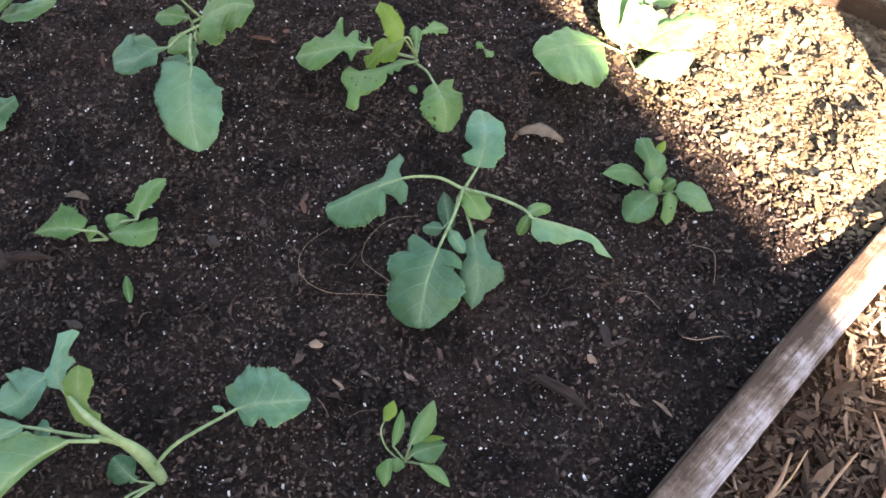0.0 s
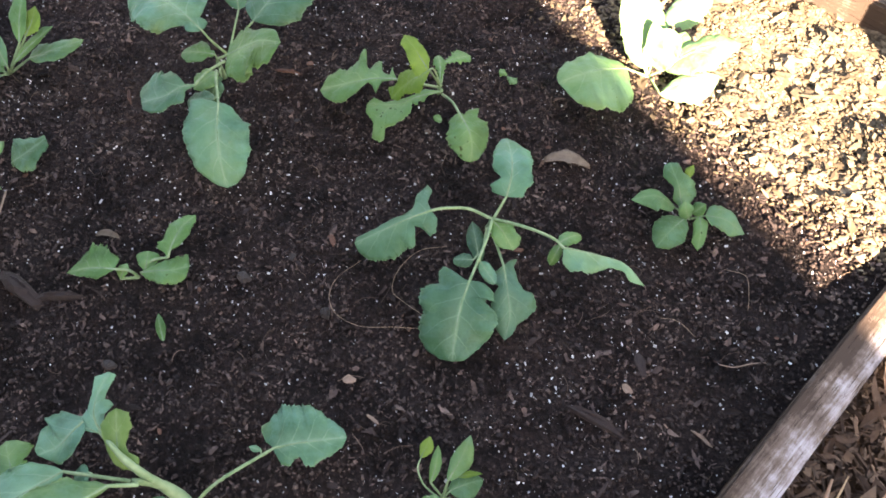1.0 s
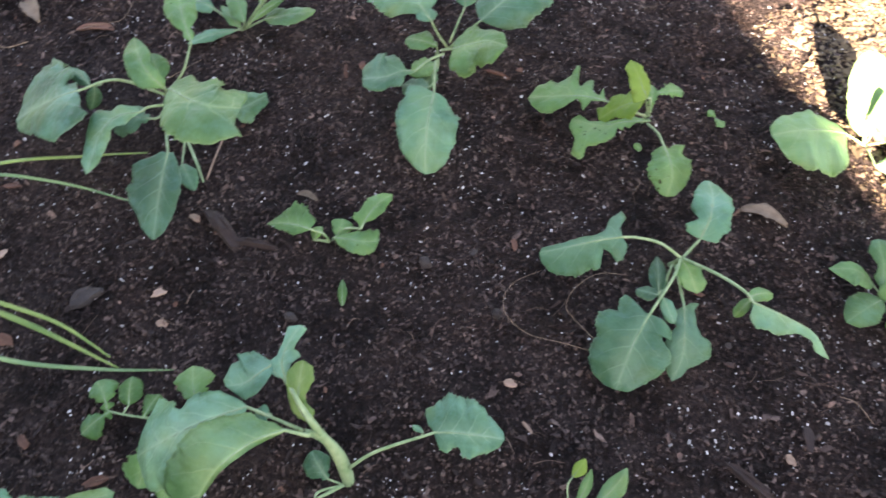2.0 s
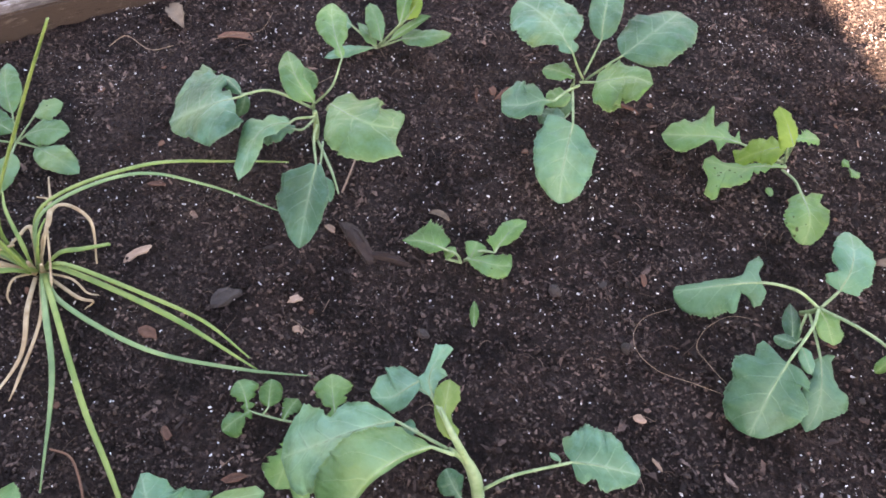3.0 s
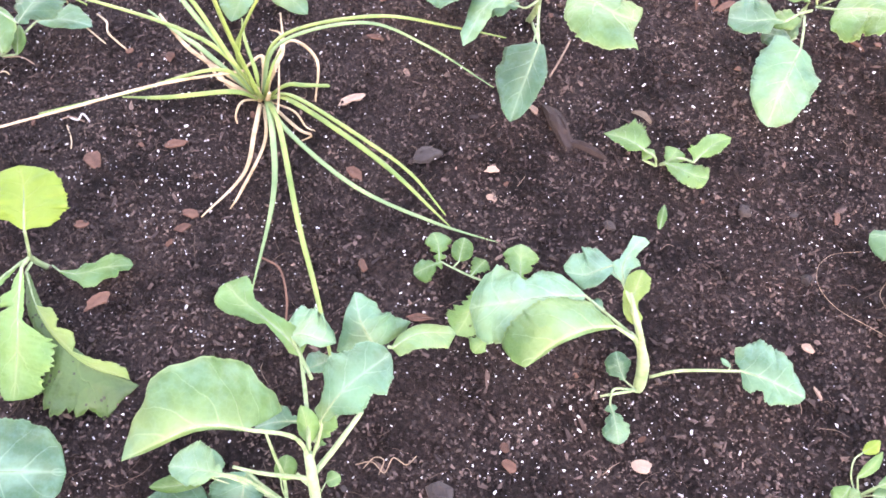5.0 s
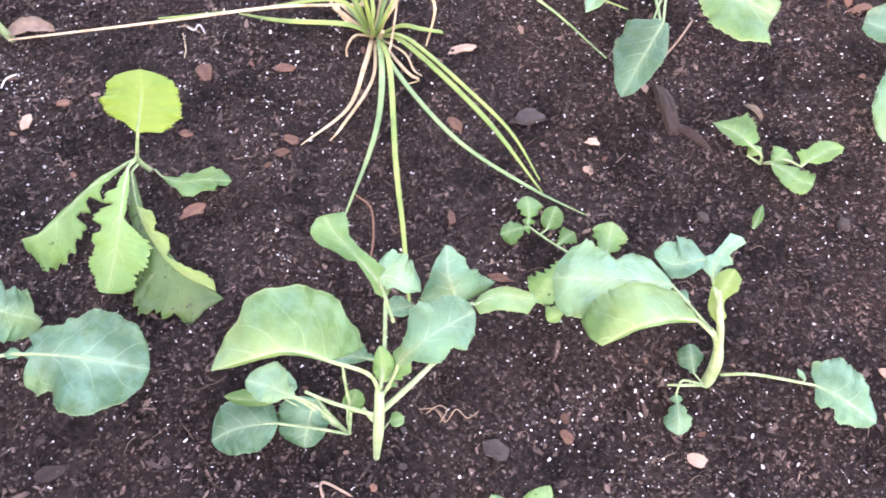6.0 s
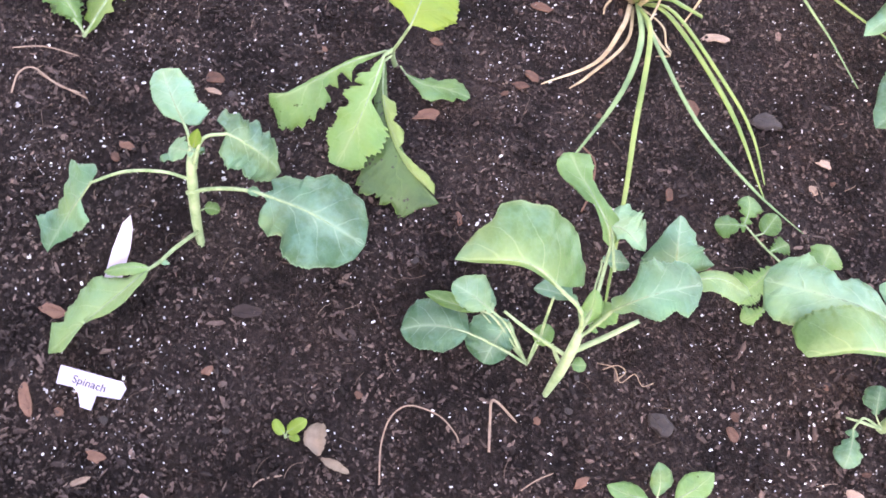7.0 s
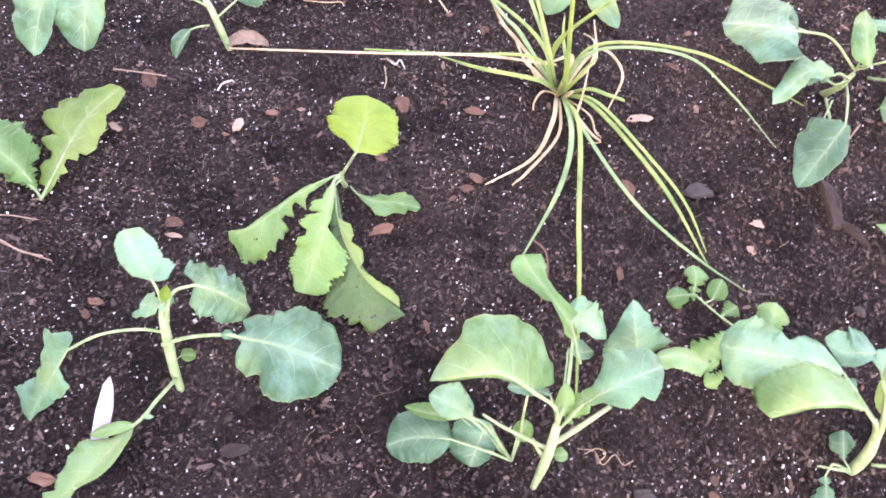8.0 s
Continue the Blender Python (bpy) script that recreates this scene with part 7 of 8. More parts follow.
def strew_threads(name, label, mat, seed, n, area, length, radius):
    """Many short bent fibres in one mesh."""
    rng = random.Random(seed)
    verts, faces = [], []
    for _ in range(n):
        a, b = rng.uniform(area[0], area[1]), rng.uniform(area[2], area[3])
        p = ALONG * a + ACROSS * b
        p.z = float(soil_height(p.x, p.y)) + rng.uniform(0.002, 0.005)
        turn, bend, long, r = rng.uniform(0, 6.28), rng.uniform(-1.6, 1.6), rng.uniform(*length), rng.uniform(*radius)
        base, k = len(verts), 6
        for i in range(k):
            way = Vector((math.cos(turn), math.sin(turn), 0))
            across = Vector((-way.y, way.x, 0))
            h = Vector((0, 0, 0.004 * math.sin(3.14 * i / (k - 1))))
            verts += [tuple(p + h + across * r), tuple(p + h + Vector((0, 0, r * 1.4))), tuple(p + h - across * r)]
            p = p + way * (long / k)
            turn += bend / k + rng.uniform(-0.25, 0.25)
        for i in range(k - 1):
            o = base + i * 3
            for s in range(3):
                faces.append((o + s, o + (s + 1) % 3, o + 3 + (s + 1) % 3, o + 3 + s))
    tagged(shape(name, sheet_mesh(name, verts, faces), mat), label, "fibre", kind="stuff")


SEEN = (-1.22, E1 - 0.004, S0 + 0.004, S1 - 0.004)     # the stretch of the bed the camera passes
strew("soil_crumbs", "dark crumbs of potting soil", "soil", CRUMB, 11, 140000, (0.0011, 0.0052), (0.5, 0.9), 1.7, SEEN, 0.12, soil_height, soft=True)
strew("bark_bits", "small brown shreds of composted bark", "bark", BARK, 12, 36000, (0.0024, 0.0110), (0.12, 0.36), 2.6, SEEN, 0.10, soil_height, form=flakes)
strew("perlite", "white perlite grains in the soil", "perlite", PERLITE, 13, 13000, (0.0005, 0.0034), (0.4, 1.0), 1.9, SEEN, 0.7, soil_height, clump=420)
strew_threads("root_fibres", "fine pale root fibres on the soil", FIBRE, 14, 1300, SEEN, (0.008, 0.035), (0.0002, 0.0004))


def mulch_height(x, y):
    return np.full_like(x, RIM - DEEP + 0.012)


# Pale pieces begin along the shade line: dry litter, sun brightness in its colour.
SUNLIT_DRY = (0.64, E1 - 0.004, S0 + 0.004, S0 + 0.62)
strew("sunlit_dry_crumbs", "dry crumbs of soil, paled for sunlight, at the sunny end of the bed", "soil", LITTER, 16, 34000, (0.0015, 0.008), (0.5, 0.9), 1.6, SUNLIT_DRY, 0.25, soil_height, fade=True, soft=True)
strew("sunlit_dry_litter", "dry flaky bark litter, paled for sunlight, at the sunny end of the bed", "bark litter", LITTER, 15, 15000, (0.004, 0.024), (0.04, 0.12), 1.9, SUNLIT_DRY, 0.28, soil_height, fade=True, form=calm_flakes)
OUT = (0.0, 1.6, -0.75, S0 - THICK - 0.012)
strew("mulch", "dry brown shredded wood mulch beside the bed", "mulch", MULCH, 21, 20000, (0.004, 0.026), (0.02, 0.08), 4.2, OUT, 0.6, mulch_height, form=flakes)
strew("mulch_splinters", "thin splinters of shredded wood in the mulch", "mulch", MULCH, 22, 24000, (0.002, 0.008), (0.2, 0.5), 7.0, OUT, 1.6, mulch_height)


def straw_bits():
    """Longer pale shreds lying over the mulch, each one on its own."""
    rng = random.Random(5)
    for k in range(34):
        p = ALONG * rng.uniform(0.25, 0.95) + ACROSS * rng.uniform(-0.30, S0 - THICK - 0.03)
        turn, long = rng.uniform(0, 3.14), rng.uniform(0.05, 0.16)
        way = Vector((math.cos(turn), math.sin(turn), 0))
        side = Vector((-way.y, way.x, 0))
        if (p + way * long).dot(ACROSS) > S0 - THICK - 0.01 or (p - way * long).dot(ACROSS) > S0 - THICK - 0.01:
            way, side = ALONG, ACROSS
        z = RIM - DEEP + 0.03
        line = smooth_line([p - way * long / 2 + Vector((0, 0, z)), p + side * rng.uniform(-0.1, 0.1) * long + Vector((0, 0, z + rng.uniform(0, 0.02))), p + way * long / 2 + Vector((0, 0, z))], 6)
        home = line[0].copy()
        n = len(line)
        r = rng.uniform(0.001, 0.003)
        ob = shape("wood_shred", tube_mesh([q - home for q in line], [r * (0.5 + 0.5 * math.sin(3.0 * i / (n - 1))) for i in range(n)], 6, 0.35), STRAW if rng.random() < 0.4 else CHIP_PALE)
        ob.location = home
        tagged(ob, "dry shredded wood strip lying on the mulch", "mulch strip", "shreds on the mulch")


straw_bits()


# ---- single chips, twigs and roots that stand out on the soil ----
dry_leaf('dead_leaf', (0.087, 0.680, 0.004), (0.141, 0.676, 0.004), 0.0200, DEAD, 'dry tan leaf scrap lying on the soil', 'dead leaf', 0.0008, seed=1)
flat_chip('bark_chip', (0.145, 0.402, 0.004), (0.153, 0.393, 0.004), 0.0080, CHIP_PALE, 'pale dry wood chip on the dark soil', 'bark chip', 0.002, seed=2)
flat_chip('stick', (0.088, 0.383, 0.004), (0.140, 0.350, 0.004), 0.0089, CHIP_DARK, 'dark rotten stick half sunk in the soil', 'stick', 0.006, seed=3)
flat_chip('bark_chip', (0.165, 0.440, 0.004), (0.168, 0.410, 0.004), 0.0105, CHIP_DARK, 'dark bark sliver half sunk in the soil', 'bark chip', 0.002, seed=4)
flat_chip('stone', (-0.160, 0.489, 0.004), (-0.149, 0.481, 0.004), 0.0096, STONE, 'small grey-brown stone on the soil', 'stone', 0.008, seed=5)
flat_chip('stone', (-0.254, 0.533, 0.004), (-0.239, 0.524, 0.004), 0.0114, STONE, 'small grey-brown stone on the soil', 'stone', 0.008, seed=6)
dry_leaf('dead_leaf', (-0.419, 0.581, 0.004), (-0.391, 0.578, 0.004), 0.0097, DEAD, 'dry tan leaf scrap lying on the soil', 'dead leaf', 0.0008, seed=7)
flat_chip('bark_chip', (-0.159, 0.588, 0.004), (-0.152, 0.571, 0.004), 0.0064, CHIP, 'red-brown flake of bark on the dark soil', 'bark chip', 0.002, seed=8)
flat_chip('bark_chip', (-0.132, 0.411, 0.004), (-0.118, 0.406, 0.004), 0.0091, CHIP_PALE, 'pale dry wood chip on the dark soil', 'bark chip', 0.002, seed=9)
flat_chip('bark_chip', (-0.106, 0.372, 0.004), (-0.091, 0.359, 0.004), 0.0033, CHIP_PALE, 'pale dry wood chip on the dark soil', 'bark chip', 0.002, seed=10)
flat_chip('bark_chip', (-0.254, 0.846, 0.004), (-0.215, 0.841, 0.004), 0.0046, CHIP, 'red-brown flake of bark on the dark soil', 'bark chip', 0.002, seed=11)
flat_chip('bark_chip', (-0.422, 0.832, 0.004), (-0.411, 0.815, 0.004), 0.0096, CHIP, 'red-brown flake of bark on the dark soil', 'bark chip', 0.002, seed=12)
flat_chip('bark_chip', (-0.439, 0.821, 0.004), (-0.429, 0.791, 0.004), 0.0048, CHIP, 'red-brown flake of bark on the dark soil', 'bark chip', 0.002, seed=13)
flat_chip('bark_chip', (0.205, 0.353, 0.004), (0.221, 0.336, 0.004), 0.0034, CHIP_PALE, 'pale dry wood chip on the dark soil', 'bark chip', 0.002, seed=14)
flat_chip('bark_chip', (-0.492, 0.206, 0.004), (-0.469, 0.219, 0.004), 0.0096, CHIP, 'red-brown flake of bark on the dark soil', 'bark chip', 0.002, seed=15)
flat_chip('bark_chip', (-0.524, 0.414, 0.004), (-0.510, 0.422, 0.004), 0.0092, CHIP_PALE, 'pale dry wood chip on the dark soil', 'bark chip', 0.002, seed=16)
flat_chip('bark_chip', (-0.531, 0.526, 0.004), (-0.515, 0.519, 0.004), 0.0096, CHIP_PALE, 'pale dry wood chip on the dark soil', 'bark chip', 0.002, seed=17)
flat_chip('stone', (-0.371, 0.424, 0.004), (-0.357, 0.420, 0.004), 0.0086, STONE, 'small grey-brown stone on the soil', 'stone', 0.006, seed=18)
flat_chip('stick', (-0.469, 0.498, 0.004), (-0.412, 0.503, 0.004), 0.0079, CHIP_DARK, 'dark rotten stick half sunk in the soil', 'stick', 0.008, seed=19)
dry_leaf('dead_leaf', (-0.937, 0.818, 0.004), (-0.889, 0.794, 0.004), 0.0247, DEAD, 'dry tan leaf scrap lying on the soil', 'dead leaf', 0.0008, seed=20)
flat_chip('bark_chip', (-0.833, 0.796, 0.004), (-0.785, 0.814, 0.004), 0.0145, CHIP, 'red-brown flake of bark on the dark soil', 'bark chip', 0.002, seed=21)
flat_chip('bark_chip', (-1.135, 0.407, 0.004), (-1.090, 0.401, 0.004), 0.0213, CHIP_PALE, 'pale dry wood chip on the dark soil', 'bark chip', 0.002, seed=22)
flat_chip('bark_chip', (-0.866, 0.229, 0.004), (-0.844, 0.246, 0.004), 0.0130, CHIP, 'red-brown flake of bark on the dark soil', 'bark chip', 0.002, seed=23)
flat_chip('bark_chip', (-0.930, 0.173, 0.004), (-0.904, 0.157, 0.004), 0.0193, CHIP, 'red-brown flake of bark on the dark soil', 'bark chip', 0.002, seed=24)
flat_chip('bark_chip', (-0.731, 0.398, 0.004), (-0.711, 0.430, 0.004), 0.0144, CHIP_PALE, 'pale dry wood chip on the dark soil', 'bark chip', 0.002, seed=25)
flat_chip('bark_chip', (-0.663, 0.329, 0.004), (-0.640, 0.323, 0.004), 0.0134, CHIP, 'red-brown flake of bark on the dark soil', 'bark chip', 0.002, seed=26)
flat_chip('bark_chip', (-0.785, 0.171, 0.004), (-0.764, 0.179, 0.004), 0.0109, CHIP, 'red-brown flake of bark on the dark soil', 'bark chip', 0.002, seed=27)
flat_chip('bark_chip', (-0.773, 0.148, 0.004), (-0.762, 0.164, 0.004), 0.0108, CHIP, 'red-brown flake of bark on the dark soil', 'bark chip', 0.002, seed=28)
flat_chip('bark_chip', (-0.574, 0.237, 0.004), (-0.559, 0.223, 0.004), 0.0087, CHIP, 'red-brown flake of bark on the dark soil', 'bark chip', 0.002, seed=30)
flat_chip('stick', (-0.513, 0.536, 0.004), (-0.454, 0.492, 0.004), 0.0208, CHIP_DARK, 'dark rotten stick under the cabbage leaf', 'stick', 0.012, seed=36)
flat_chip('bark_chip', (-0.784, 0.022, 0.004), (-0.774, 0.050, 0.004), 0.0133, CHIP, 'red-brown flake of bark on the dark soil', 'bark chip', 0.002, seed=37)
flat_chip('bark_chip', (-0.773, 0.510, 0.004), (-0.746, 0.516, 0.004), 0.0077, CHIP, 'red-brown flake of bark on the dark soil', 'bark chip', 0.002, seed=38)
flat_chip('bark_chip', (-0.408, 0.809, 0.004), (-0.387, 0.840, 0.004), 0.0133, CHIP, 'red-brown flake of bark on the dark soil', 'bark chip', 0.002, seed=39)
flat_chip('stone', (-0.605, 0.380, 0.004), (-0.584, 0.411, 0.004), 0.0202, STONE, 'dark flat stone half sunk in the soil', 'stone', 0.006, seed=40)
flat_chip('bark_chip', (-0.503, 0.384, 0.004), (-0.489, 0.383, 0.004), 0.0079, CHIP_PALE, 'pale dry wood chip on the dark soil', 'bark chip', 0.002, seed=47)
flat_chip('bark_chip', (-0.872, 0.089, 0.004), (-0.858, 0.099, 0.004), 0.0100, CHIP, 'red-brown flake of bark on the dark soil', 'bark chip', 0.002, seed=48)
flat_chip('bark_chip', (-0.972, 0.342, 0.004), (-0.957, 0.338, 0.004), 0.0145, CHIP, 'red-brown flake of bark on the dark soil', 'bark chip', 0.002, seed=49)
flat_chip('bark_chip', (-0.221, 0.200, 0.004), (-0.202, 0.208, 0.004), 0.0141, CHIP_PALE, 'pale dry wood chip on the dark soil', 'bark chip', 0.002, seed=50)
flat_chip('bark_chip', (-0.327, 0.134, 0.004), (-0.309, 0.133, 0.004), 0.0103, CHIP, 'red-brown flake of bark on the dark soil', 'bark chip', 0.002, seed=51)
dry_leaf('dead_leaf', (-0.513, -0.216, 0.004), (-0.487, -0.232, 0.004), 0.0223, DEAD, 'curled tan dead leaf lying on the soil', 'dead leaf', 0.0008, seed=54)
dry_leaf('dead_leaf', (-0.486, -0.231, 0.004), (-0.460, -0.218, 0.004), 0.0089, DEAD, 'curled tan dead leaf lying on the soil', 'dead leaf', 0.0008, seed=55)
flat_chip('bark_chip', (-0.754, -0.417, 0.004), (-0.730, -0.398, 0.004), 0.0151, CHIP, 'red-brown flake of bark on the dark soil', 'bark chip', 0.002, seed=56)
flat_chip('bark_chip', (-0.685, -0.454, 0.004), (-0.649, -0.458, 0.004), 0.0123, CHIP, 'red-brown flake of bark on the dark soil', 'bark chip', 0.002, seed=57)
flat_chip('bark_chip', (-0.611, -0.302, 0.004), (-0.613, -0.288, 0.004), 0.0093, CHIP, 'red-brown flake of bark on the dark soil', 'bark chip', 0.002, seed=58)
flat_chip('bark_chip', (-0.592, -0.423, 0.004), (-0.576, -0.409, 0.004), 0.0106, CHIP, 'red-brown flake of bark on the dark soil', 'bark chip', 0.002, seed=59)
flat_chip('bark_chip', (-0.570, -0.445, 0.004), (-0.568, -0.425, 0.004), 0.0070, CHIP_PALE, 'pale dry wood chip on the dark soil', 'bark chip', 0.002, seed=60)
flat_chip('bark_chip', (-0.941, -0.168, 0.004), (-0.925, -0.150, 0.004), 0.0166, CHIP, 'red-brown flake of bark on the dark soil', 'bark chip', 0.002, seed=61)
flat_chip('bark_chip', (-0.923, -0.176, 0.004), (-0.910, -0.161, 0.004), 0.0068, CHIP_PALE, 'pale dry wood chip on the dark soil', 'bark chip', 0.002, seed=62)
flat_chip('bark_chip', (-0.350, -0.035, 0.004), (-0.350, -0.018, 0.004), 0.0091, CHIP, 'red-brown flake of bark on the dark soil', 'bark chip', 0.002, seed=66)
flat_chip('stone', (-0.372, 0.069, 0.004), (-0.347, 0.081, 0.004), 0.0212, STONE, 'dark round stone in the soil', 'stone', 0.01, seed=67)
flat_chip('bark_chip', (-0.421, -0.036, 0.004), (-0.420, -0.028, 0.004), 0.0079, CHIP, 'red-brown flake of bark on the dark soil', 'bark chip', 0.002, seed=68)
flat_chip('bark_chip', (-0.885, -0.273, 0.004), (-0.899, -0.286, 0.004), 0.0094, CHIP, 'red-brown flake of bark on the dark soil', 'bark chip', 0.002, seed=70)
flat_chip('bark_chip', (-0.654, 0.007, 0.004), (-0.638, 0.002, 0.004), 0.0073, CHIP, 'red-brown flake of bark on the dark soil', 'bark chip', 0.002, seed=71)
flat_chip('bark_chip', (-1.166, -0.076, 0.004), (-1.129, -0.087, 0.004), 0.0195, CHIP, 'red-brown flake of bark on the dark soil', 'bark chip', 0.002, seed=72)
flat_chip('bark_chip', (-1.052, -0.073, 0.004), (-1.033, -0.057, 0.004), 0.0168, CHIP, 'red-brown flake of bark on the dark soil', 'bark chip', 0.002, seed=73)
flat_chip('bark_chip', (-1.004, -0.035, 0.004), (-1.016, -0.016, 0.004), 0.0136, CHIP_PALE, 'pale dry wood chip on the dark soil', 'bark chip', 0.002, seed=74)
flat_chip('bark_chip', (-1.010, 0.012, 0.004), (-1.000, 0.029, 0.004), 0.0106, CHIP, 'red-brown flake of bark on the dark soil', 'bark chip', 0.002, seed=75)
dry_leaf('onion_skin', (-1.135, 0.026, 0.004), (-1.107, 0.076, 0.004), 0.0278, CHIP_PALE, 'papery dry onion skin at the end of a dry blade', 'onion skin', 0.0008, seed=76)
flat_chip('bark_chip', (-1.111, -0.157, 0.004), (-1.087, -0.150, 0.004), 0.0078, CHIP_PALE, 'pale dry wood chip on the dark soil', 'bark chip', 0.002, seed=82)
flat_chip('bark_chip', (-0.892, -0.296, 0.004), (-0.878, -0.293, 0.004), 0.0097, CHIP, 'red-brown flake of bark on the dark soil', 'bark chip', 0.002, seed=83)
flat_chip('bark_chip', (-0.660, -0.252, 0.004), (-0.644, -0.225, 0.004), 0.0136, CHIP_DARK, 'dark bark sliver half sunk in the soil', 'bark chip', 0.002, seed=87)
root_thread([(-0.053, 0.462, 0.006), (-0.082, 0.465, 0.004), (-0.117, 0.466, 0.005), (-0.142, 0.480, 0.006), (-0.151, 0.501, 0.006), (-0.144, 0.525, 0.006), (-0.119, 0.544, 0.010)], 0.0003, ROOT, 'root', 'thin pale root curling over the dark soil', 'root')
root_thread([(-0.048, 0.476, 0.004), (-0.072, 0.494, 0.005), (-0.085, 0.509, 0.006), (-0.078, 0.535, 0.007), (-0.057, 0.557, 0.008), (-0.027, 0.564, 0.006)], 0.0003, ROOT, 'root', 'thin pale root curling over the dark soil', 'root')
root_thread([(0.242, 0.421, 0.004), (0.256, 0.417, 0.006), (0.277, 0.421, 0.006), (0.300, 0.422, 0.004)], 0.0007, CHIP_PALE, 'twig', 'short thin pale twig on the soil', 'twig')
root_thread([(0.270, 0.533, 0.004), (0.290, 0.523, 0.006), (0.288, 0.498, 0.006), (0.284, 0.482, 0.004)], 0.0003, ROOT, 'root', 'thin pale root curling over the dark soil', 'root')
root_thread([(0.356, 0.506, 0.004), (0.381, 0.501, 0.006), (0.409, 0.500, 0.004)], 0.0008, CHIP_PALE, 'twig', 'short thin pale twig on the soil', 'twig')
root_thread([(0.193, 0.474, 0.004), (0.209, 0.469, 0.006), (0.225, 0.451, 0.004)], 0.0003, ROOT, 'root', 'thin pale root curling over the dark soil', 'root')
root_thread([(-0.438, -0.196, 0.002), (-0.468, -0.179, 0.010), (-0.486, -0.160, 0.018), (-0.488, -0.139, 0.020), (-0.468, -0.118, 0.014), (-0.447, -0.111, 0.008), (-0.437, -0.111, 0.002)], 0.0008, CHIP_PALE, 'root', 'pale looping root standing up from the soil', 'root')
root_thread([(-0.416, -0.090, 0.002), (-0.441, -0.075, 0.008), (-0.456, -0.063, 0.012), (-0.428, -0.052, 0.003)], 0.0013, CHIP_PALE, 'twig', 'bent pale twig standing up from the soil', 'twig')
root_thread([(-1.009, -0.368, 0.003), (-1.029, -0.353, 0.006), (-1.029, -0.336, 0.006), (-0.996, -0.320, 0.006), (-0.976, -0.301, 0.003)], 0.0011, CHIP_PALE, 'root', 'thin pale root curling over the dark soil', 'root')
root_thread([(-1.069, -0.349, 0.003), (-1.053, -0.316, 0.005), (-1.025, -0.286, 0.003)], 0.0009, CHIP_PALE, 'root', 'thin pale root curling over the dark soil', 'root')
root_thread([(-0.371, -0.081, 0.002), (-0.372, -0.063, 0.005), (-0.370, -0.045, 0.003)], 0.0007, CHIP_PALE, 'twig', 'short thin pale twig on the soil', 'twig')
root_thread([(-0.489, -0.304, 0.002), (-0.493, -0.291, 0.005), (-0.488, -0.271, 0.003)], 0.0007, CHIP_PALE, 'root', 'thin pale root curling over the dark soil', 'root')
root_thread([(-0.441, 0.051, 0.004), (-0.428, 0.061, 0.010), (-0.413, 0.060, 0.006), (-0.413, 0.075, 0.012), (-0.400, 0.078, 0.005), (-0.397, 0.091, 0.003)], 0.0006, ROOT, 'root', "tangled orange-brown root at the kohlrabi's foot", 'root')
root_thread([(-0.417, 0.056, 0.003), (-0.419, 0.068, 0.012), (-0.429, 0.066, 0.008), (-0.433, 0.052, 0.003)], 0.0006, ROOT, 'root', "tangled orange-brown root at the kohlrabi's foot", 'root')
root_thread([(-0.666, 0.176, 0.002), (-0.637, 0.174, 0.008), (-0.609, 0.151, 0.006), (-0.593, 0.129, 0.002)], 0.0012, CHIP, 'root', 'thin pale root curling over the dark soil', 'root')
root_thread([(-0.531, 0.576, 0.006), (-0.532, 0.603, 0.012), (-0.541, 0.649, 0.004)], 0.0013, CHIP_PALE, 'twig', 'short pale twig standing beside the cabbage', 'twig')
root_thread([(-1.000, 0.187, 0.003), (-0.989, 0.196, 0.006), (-0.972, 0.201, 0.003)], 0.001, CHIP_PALE, 'root', 'thin pale root curling over the dark soil', 'root')
root_thread([(-1.187, -0.113, 0.003), (-1.158, -0.086, 0.006), (-1.136, -0.061, 0.003)], 0.0011, CHIP_PALE, 'twig', 'short thin pale twig on the soil', 'twig')
root_thread([(-1.023, -0.334, 0.003), (-0.993, -0.317, 0.006), (-0.965, -0.296, 0.003)], 0.0011, CHIP_PALE, 'root', 'thin pale root curling over the dark soil', 'root')
root_thread([(-1.077, -0.019, 0.003), (-1.081, -0.008, 0.006), (-1.081, 0.006, 0.003)], 0.0012, PERLITE, 'root', 'thin pale root curling over the dark soil', 'root')
root_thread([(-0.835, 0.777, 0.004), (-0.805, 0.798, 0.008), (-0.775, 0.822, 0.005), (-0.780, 0.869, 0.003)], 0.0003, ROOT, 'root', 'thin pale root curling over the dark soil', 'root')
root_thread([(-0.665, 0.715, 0.003), (-0.641, 0.753, 0.005), (-0.628, 0.776, 0.003)], 0.0003, ROOT, 'root', 'thin pale root curling over the dark soil', 'root')
root_thread([(-0.967, 0.716, 0.004), (-0.952, 0.741, 0.008), (-0.903, 0.726, 0.008), (-0.880, 0.750, 0.003)], 0.0007, ROOT, 'root', 'thin pale root curling over the dark soil', 'root')
root_thread([(-1.151, 0.160, 0.004), (-1.127, 0.180, 0.008), (-1.113, 0.198, 0.010), (-1.109, 0.201, 0.004)], 0.0009, STRAW, 'root', 'thin pale root curling over the dark soil', 'root')
root_thread([(-1.139, 0.216, 0.004), (-1.114, 0.227, 0.010), (-1.097, 0.231, 0.003)], 0.0008, CHIP_PALE, 'root', 'thin pale root curling over the dark soil', 'root')
root_thread([(-1.094, 0.339, 0.004), (-1.066, 0.332, 0.010), (-1.051, 0.320, 0.008), (-1.015, 0.315, 0.003)], 0.0013, STRAW, 'dry_blade', 'dry orange onion blade tip on the soil', 'onion')
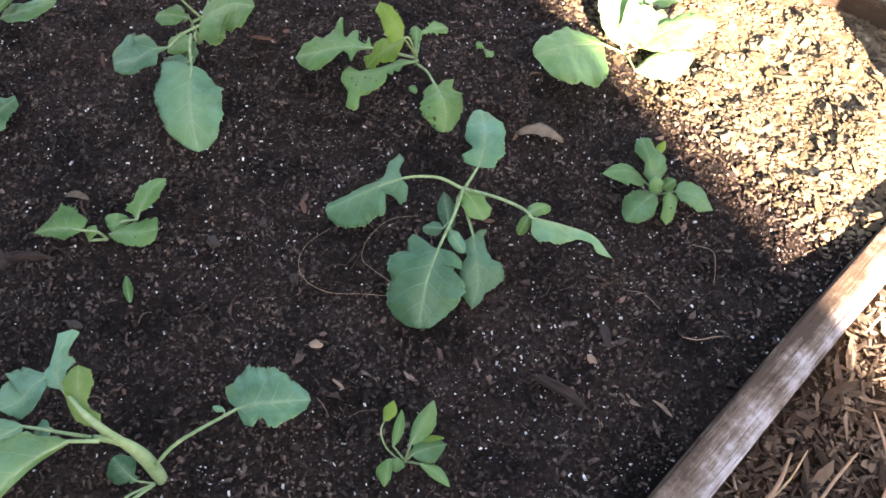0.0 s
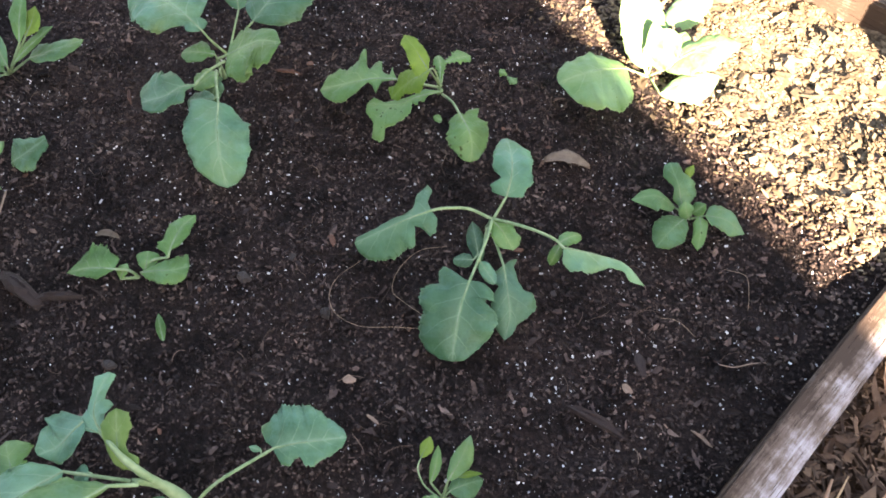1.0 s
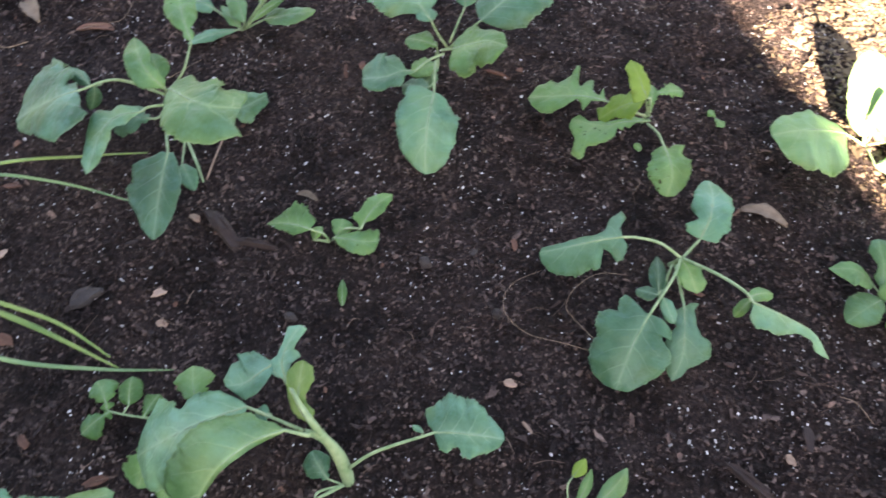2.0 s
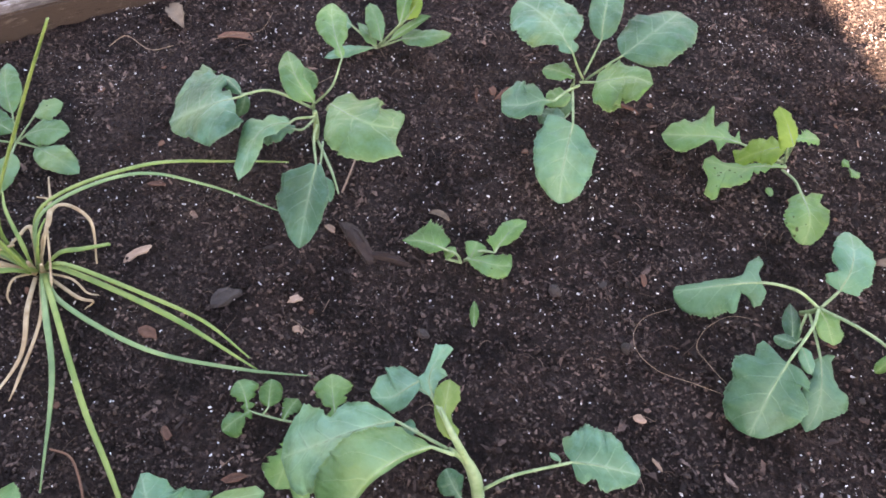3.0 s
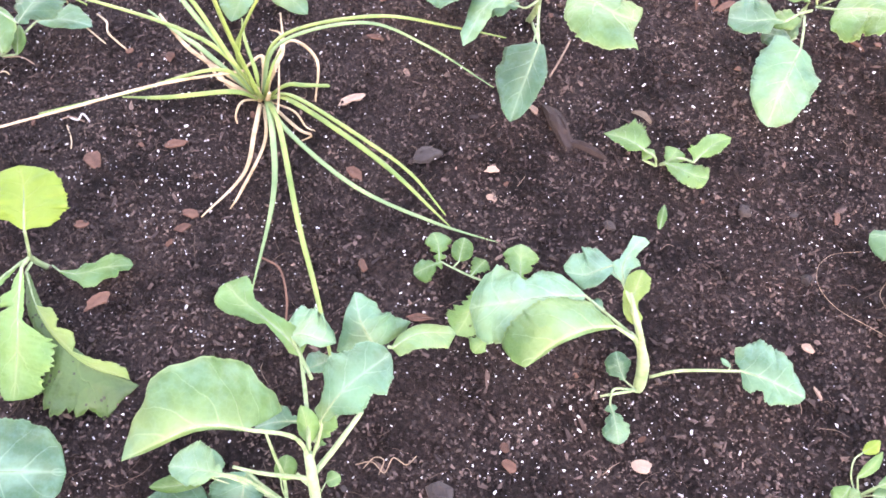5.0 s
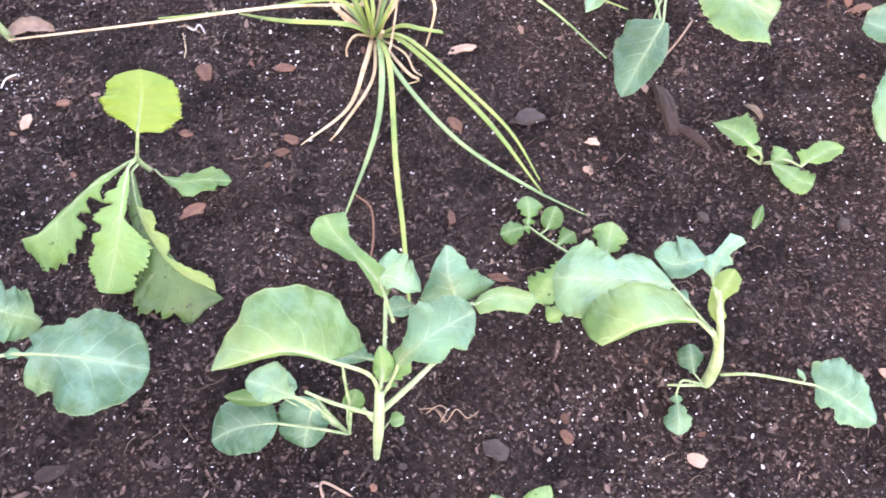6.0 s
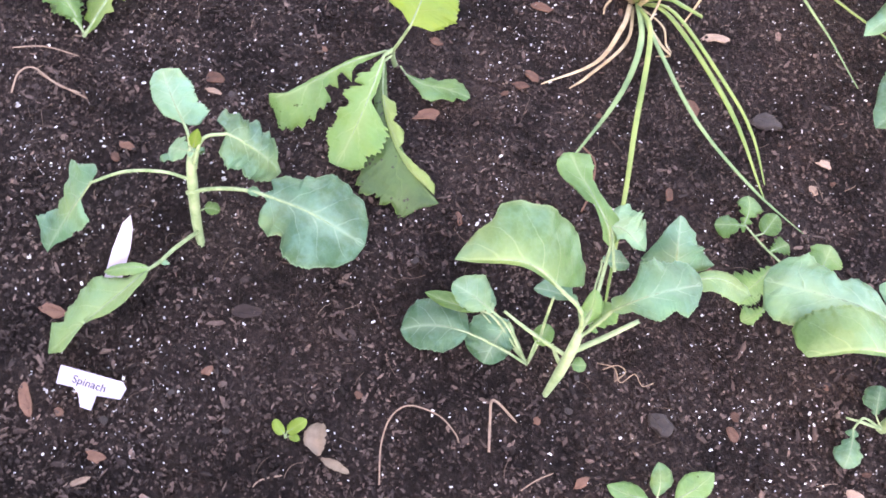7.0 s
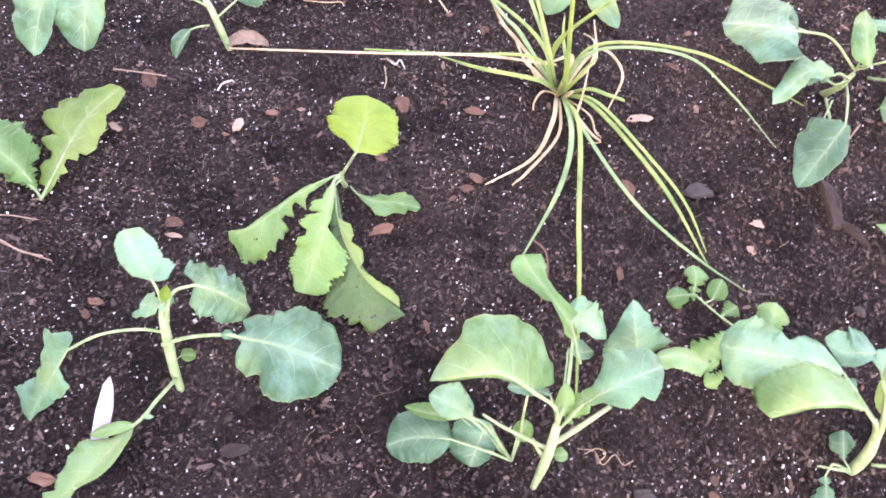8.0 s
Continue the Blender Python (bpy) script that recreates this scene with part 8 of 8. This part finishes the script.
root_thread([(-0.996, 0.195, 0.003), (-0.979, 0.197, 0.006), (-0.981, 0.207, 0.006), (-0.965, 0.204, 0.003)], 0.0011, PERLITE, 'root', 'thin pale root curling over the dark soil', 'root')
root_thread([(-0.987, 0.185, 0.003), (-0.964, 0.172, 0.005), (-0.955, 0.162, 0.003)], 0.0008, STRAW, 'root', 'thin pale root curling over the dark soil', 'root')


# ---- plant labels and loose bark ----
def label_sign():
    """A white plastic plant label that has tipped over, with one handwritten word."""
    sign = tagged(new("plant_label"), "white plastic label with a handwritten word, tipped onto soil", "plant label")
    ring = [(-0.036, 0.011), (0.036, 0.014), (0.042, 0.008), (0.040, -0.006), (0.014, -0.010), (0.014, -0.028), (0.002, -0.028), (-0.006, -0.014), (-0.014, -0.009), (-0.033, -0.011)]
    bm = bmesh.new()
    top = [bm.verts.new((x, y, 0.0006)) for x, y in ring]
    low = [bm.verts.new((x, y, -0.0006)) for x, y in ring]
    bm.faces.new(top[::-1]), bm.faces.new(low)
    for k in range(len(ring)):
        bm.faces.new((top[k], top[(k + 1) % len(ring)], low[(k + 1) % len(ring)], low[k]))
    bmesh.ops.recalc_face_normals(bm, faces=bm.faces)
    part("tag", bm, LABEL, sign)
    text = bpy.data.curves.new("word", "FONT")
    text.body, text.size, text.extrude, text.align_x, text.offset = "Spinach", 0.0130, 0.0001, "CENTER", 0.0
    holder = bpy.data.objects.new("word", text)
    scene.collection.objects.link(holder)
    me = bpy.data.meshes.new_from_object(holder.evaluated_get(bpy.context.evaluated_depsgraph_get()))
    bpy.data.objects.remove(holder)
    word = shape("word", me, INK, sign, "dark handwritten lettering")
    word.location = (0.002, -0.004, 0.0009)
    return sign


def label_stake():
    """A narrow pointed white stake leaning in the soil."""
    ob = tagged(new("plant_stake"), "narrow white plastic plant stake leaning in the soil", "plant label")
    bm = bmesh.new()
    ring = [(-0.008, -0.02), (0.008, -0.02), (0.0085, 0.035), (0.006, 0.055), (0.001, 0.068), (-0.004, 0.058), (-0.007, 0.03)]
    f = [bm.verts.new((x, -0.0005, z)) for x, z in ring]
    b = [bm.verts.new((x, 0.0005, z)) for x, z in ring]
    bm.faces.new(f), bm.faces.new(b[::-1])
    for k in range(len(ring)):
        bm.faces.new((f[k], b[k], b[(k + 1) % len(ring)], f[(k + 1) % len(ring)]))
    bmesh.ops.recalc_face_normals(bm, faces=bm.faces)
    part("tag", bm, LABEL, ob)
    return ob


label_sign().matrix_world = pose(-0.650, -0.398, 0.010, 12, -4, 44) @ Matrix.Diagonal((0.9, 0.8, 1, 1))
foot, head = Vector((-0.706, -0.370, 0.000)), Vector((-0.761, -0.297, 0.079))
lean = (head - foot).normalized()
flat = lean.cross(Vector((0.35, 0.1, 0.9))).normalized()
label_stake().matrix_world = Matrix((flat, lean.cross(flat), lean)).transposed().to_4x4()
bpy.data.objects["plant_stake"].location = head - lean * 0.068


def loose_bark():
    """Countable flakes of bark on the soil: six shapes, laid out over the bed's seen stretch."""
    rng = random.Random(17)
    shapes = []
    for k in range(6):
        bm = bmesh.new()
        n = rng.randint(5, 8)
        turn = [6.2832 * (i + rng.uniform(-0.3, 0.3)) / n for i in range(n)]
        r = [rng.uniform(0.6, 1.1) for _ in range(n)]
        slim = rng.uniform(0.4, 0.75)
        for z, g in ((0.0, 1.0), (0.22, 0.86)):
            for t, q in zip(turn, r):
                bm.verts.new((q * g * math.cos(t), q * g * math.sin(t) * slim, z + 0.10 * math.sin(2 * t + k)))
        bm.verts.ensure_lookup_table()
        v = bm.verts
        bm.faces.new([v[i] for i in range(n)][::-1]), bm.faces.new([v[n + i] for i in range(n)])
        for i in range(n):
            bm.faces.new((v[i], v[(i + 1) % n], v[n + (i + 1) % n], v[n + i]))
        me = bpy.data.meshes.new("bark_flake")
        bm.to_mesh(me)
        bm.free()
        me.materials.append((CHIP, CHIP_DARK, CHIP_DARK, CHIP, CHIP_DARK, STONE)[k])
        shapes.append(me)
    soil = bpy.data.objects["bed_soil"]
    for _ in range(240):
        p = ALONG * rng.uniform(-0.85, E1 - 0.03) + ACROSS * rng.uniform(S0 + 0.03, S1 - 0.03)
        ob = new("bark_flake", rng.choice(shapes))
        ob.parent = soil
        size = rng.uniform(0.003, 0.0075)
        ob.matrix_world = pose(p.x, p.y, float(soil_height(p.x, p.y)) + 0.001, rng.uniform(-14, 14), rng.uniform(-14, 14), rng.uniform(0, 360)) @ Matrix.Diagonal((size, size, size * 0.8, 1))


loose_bark()
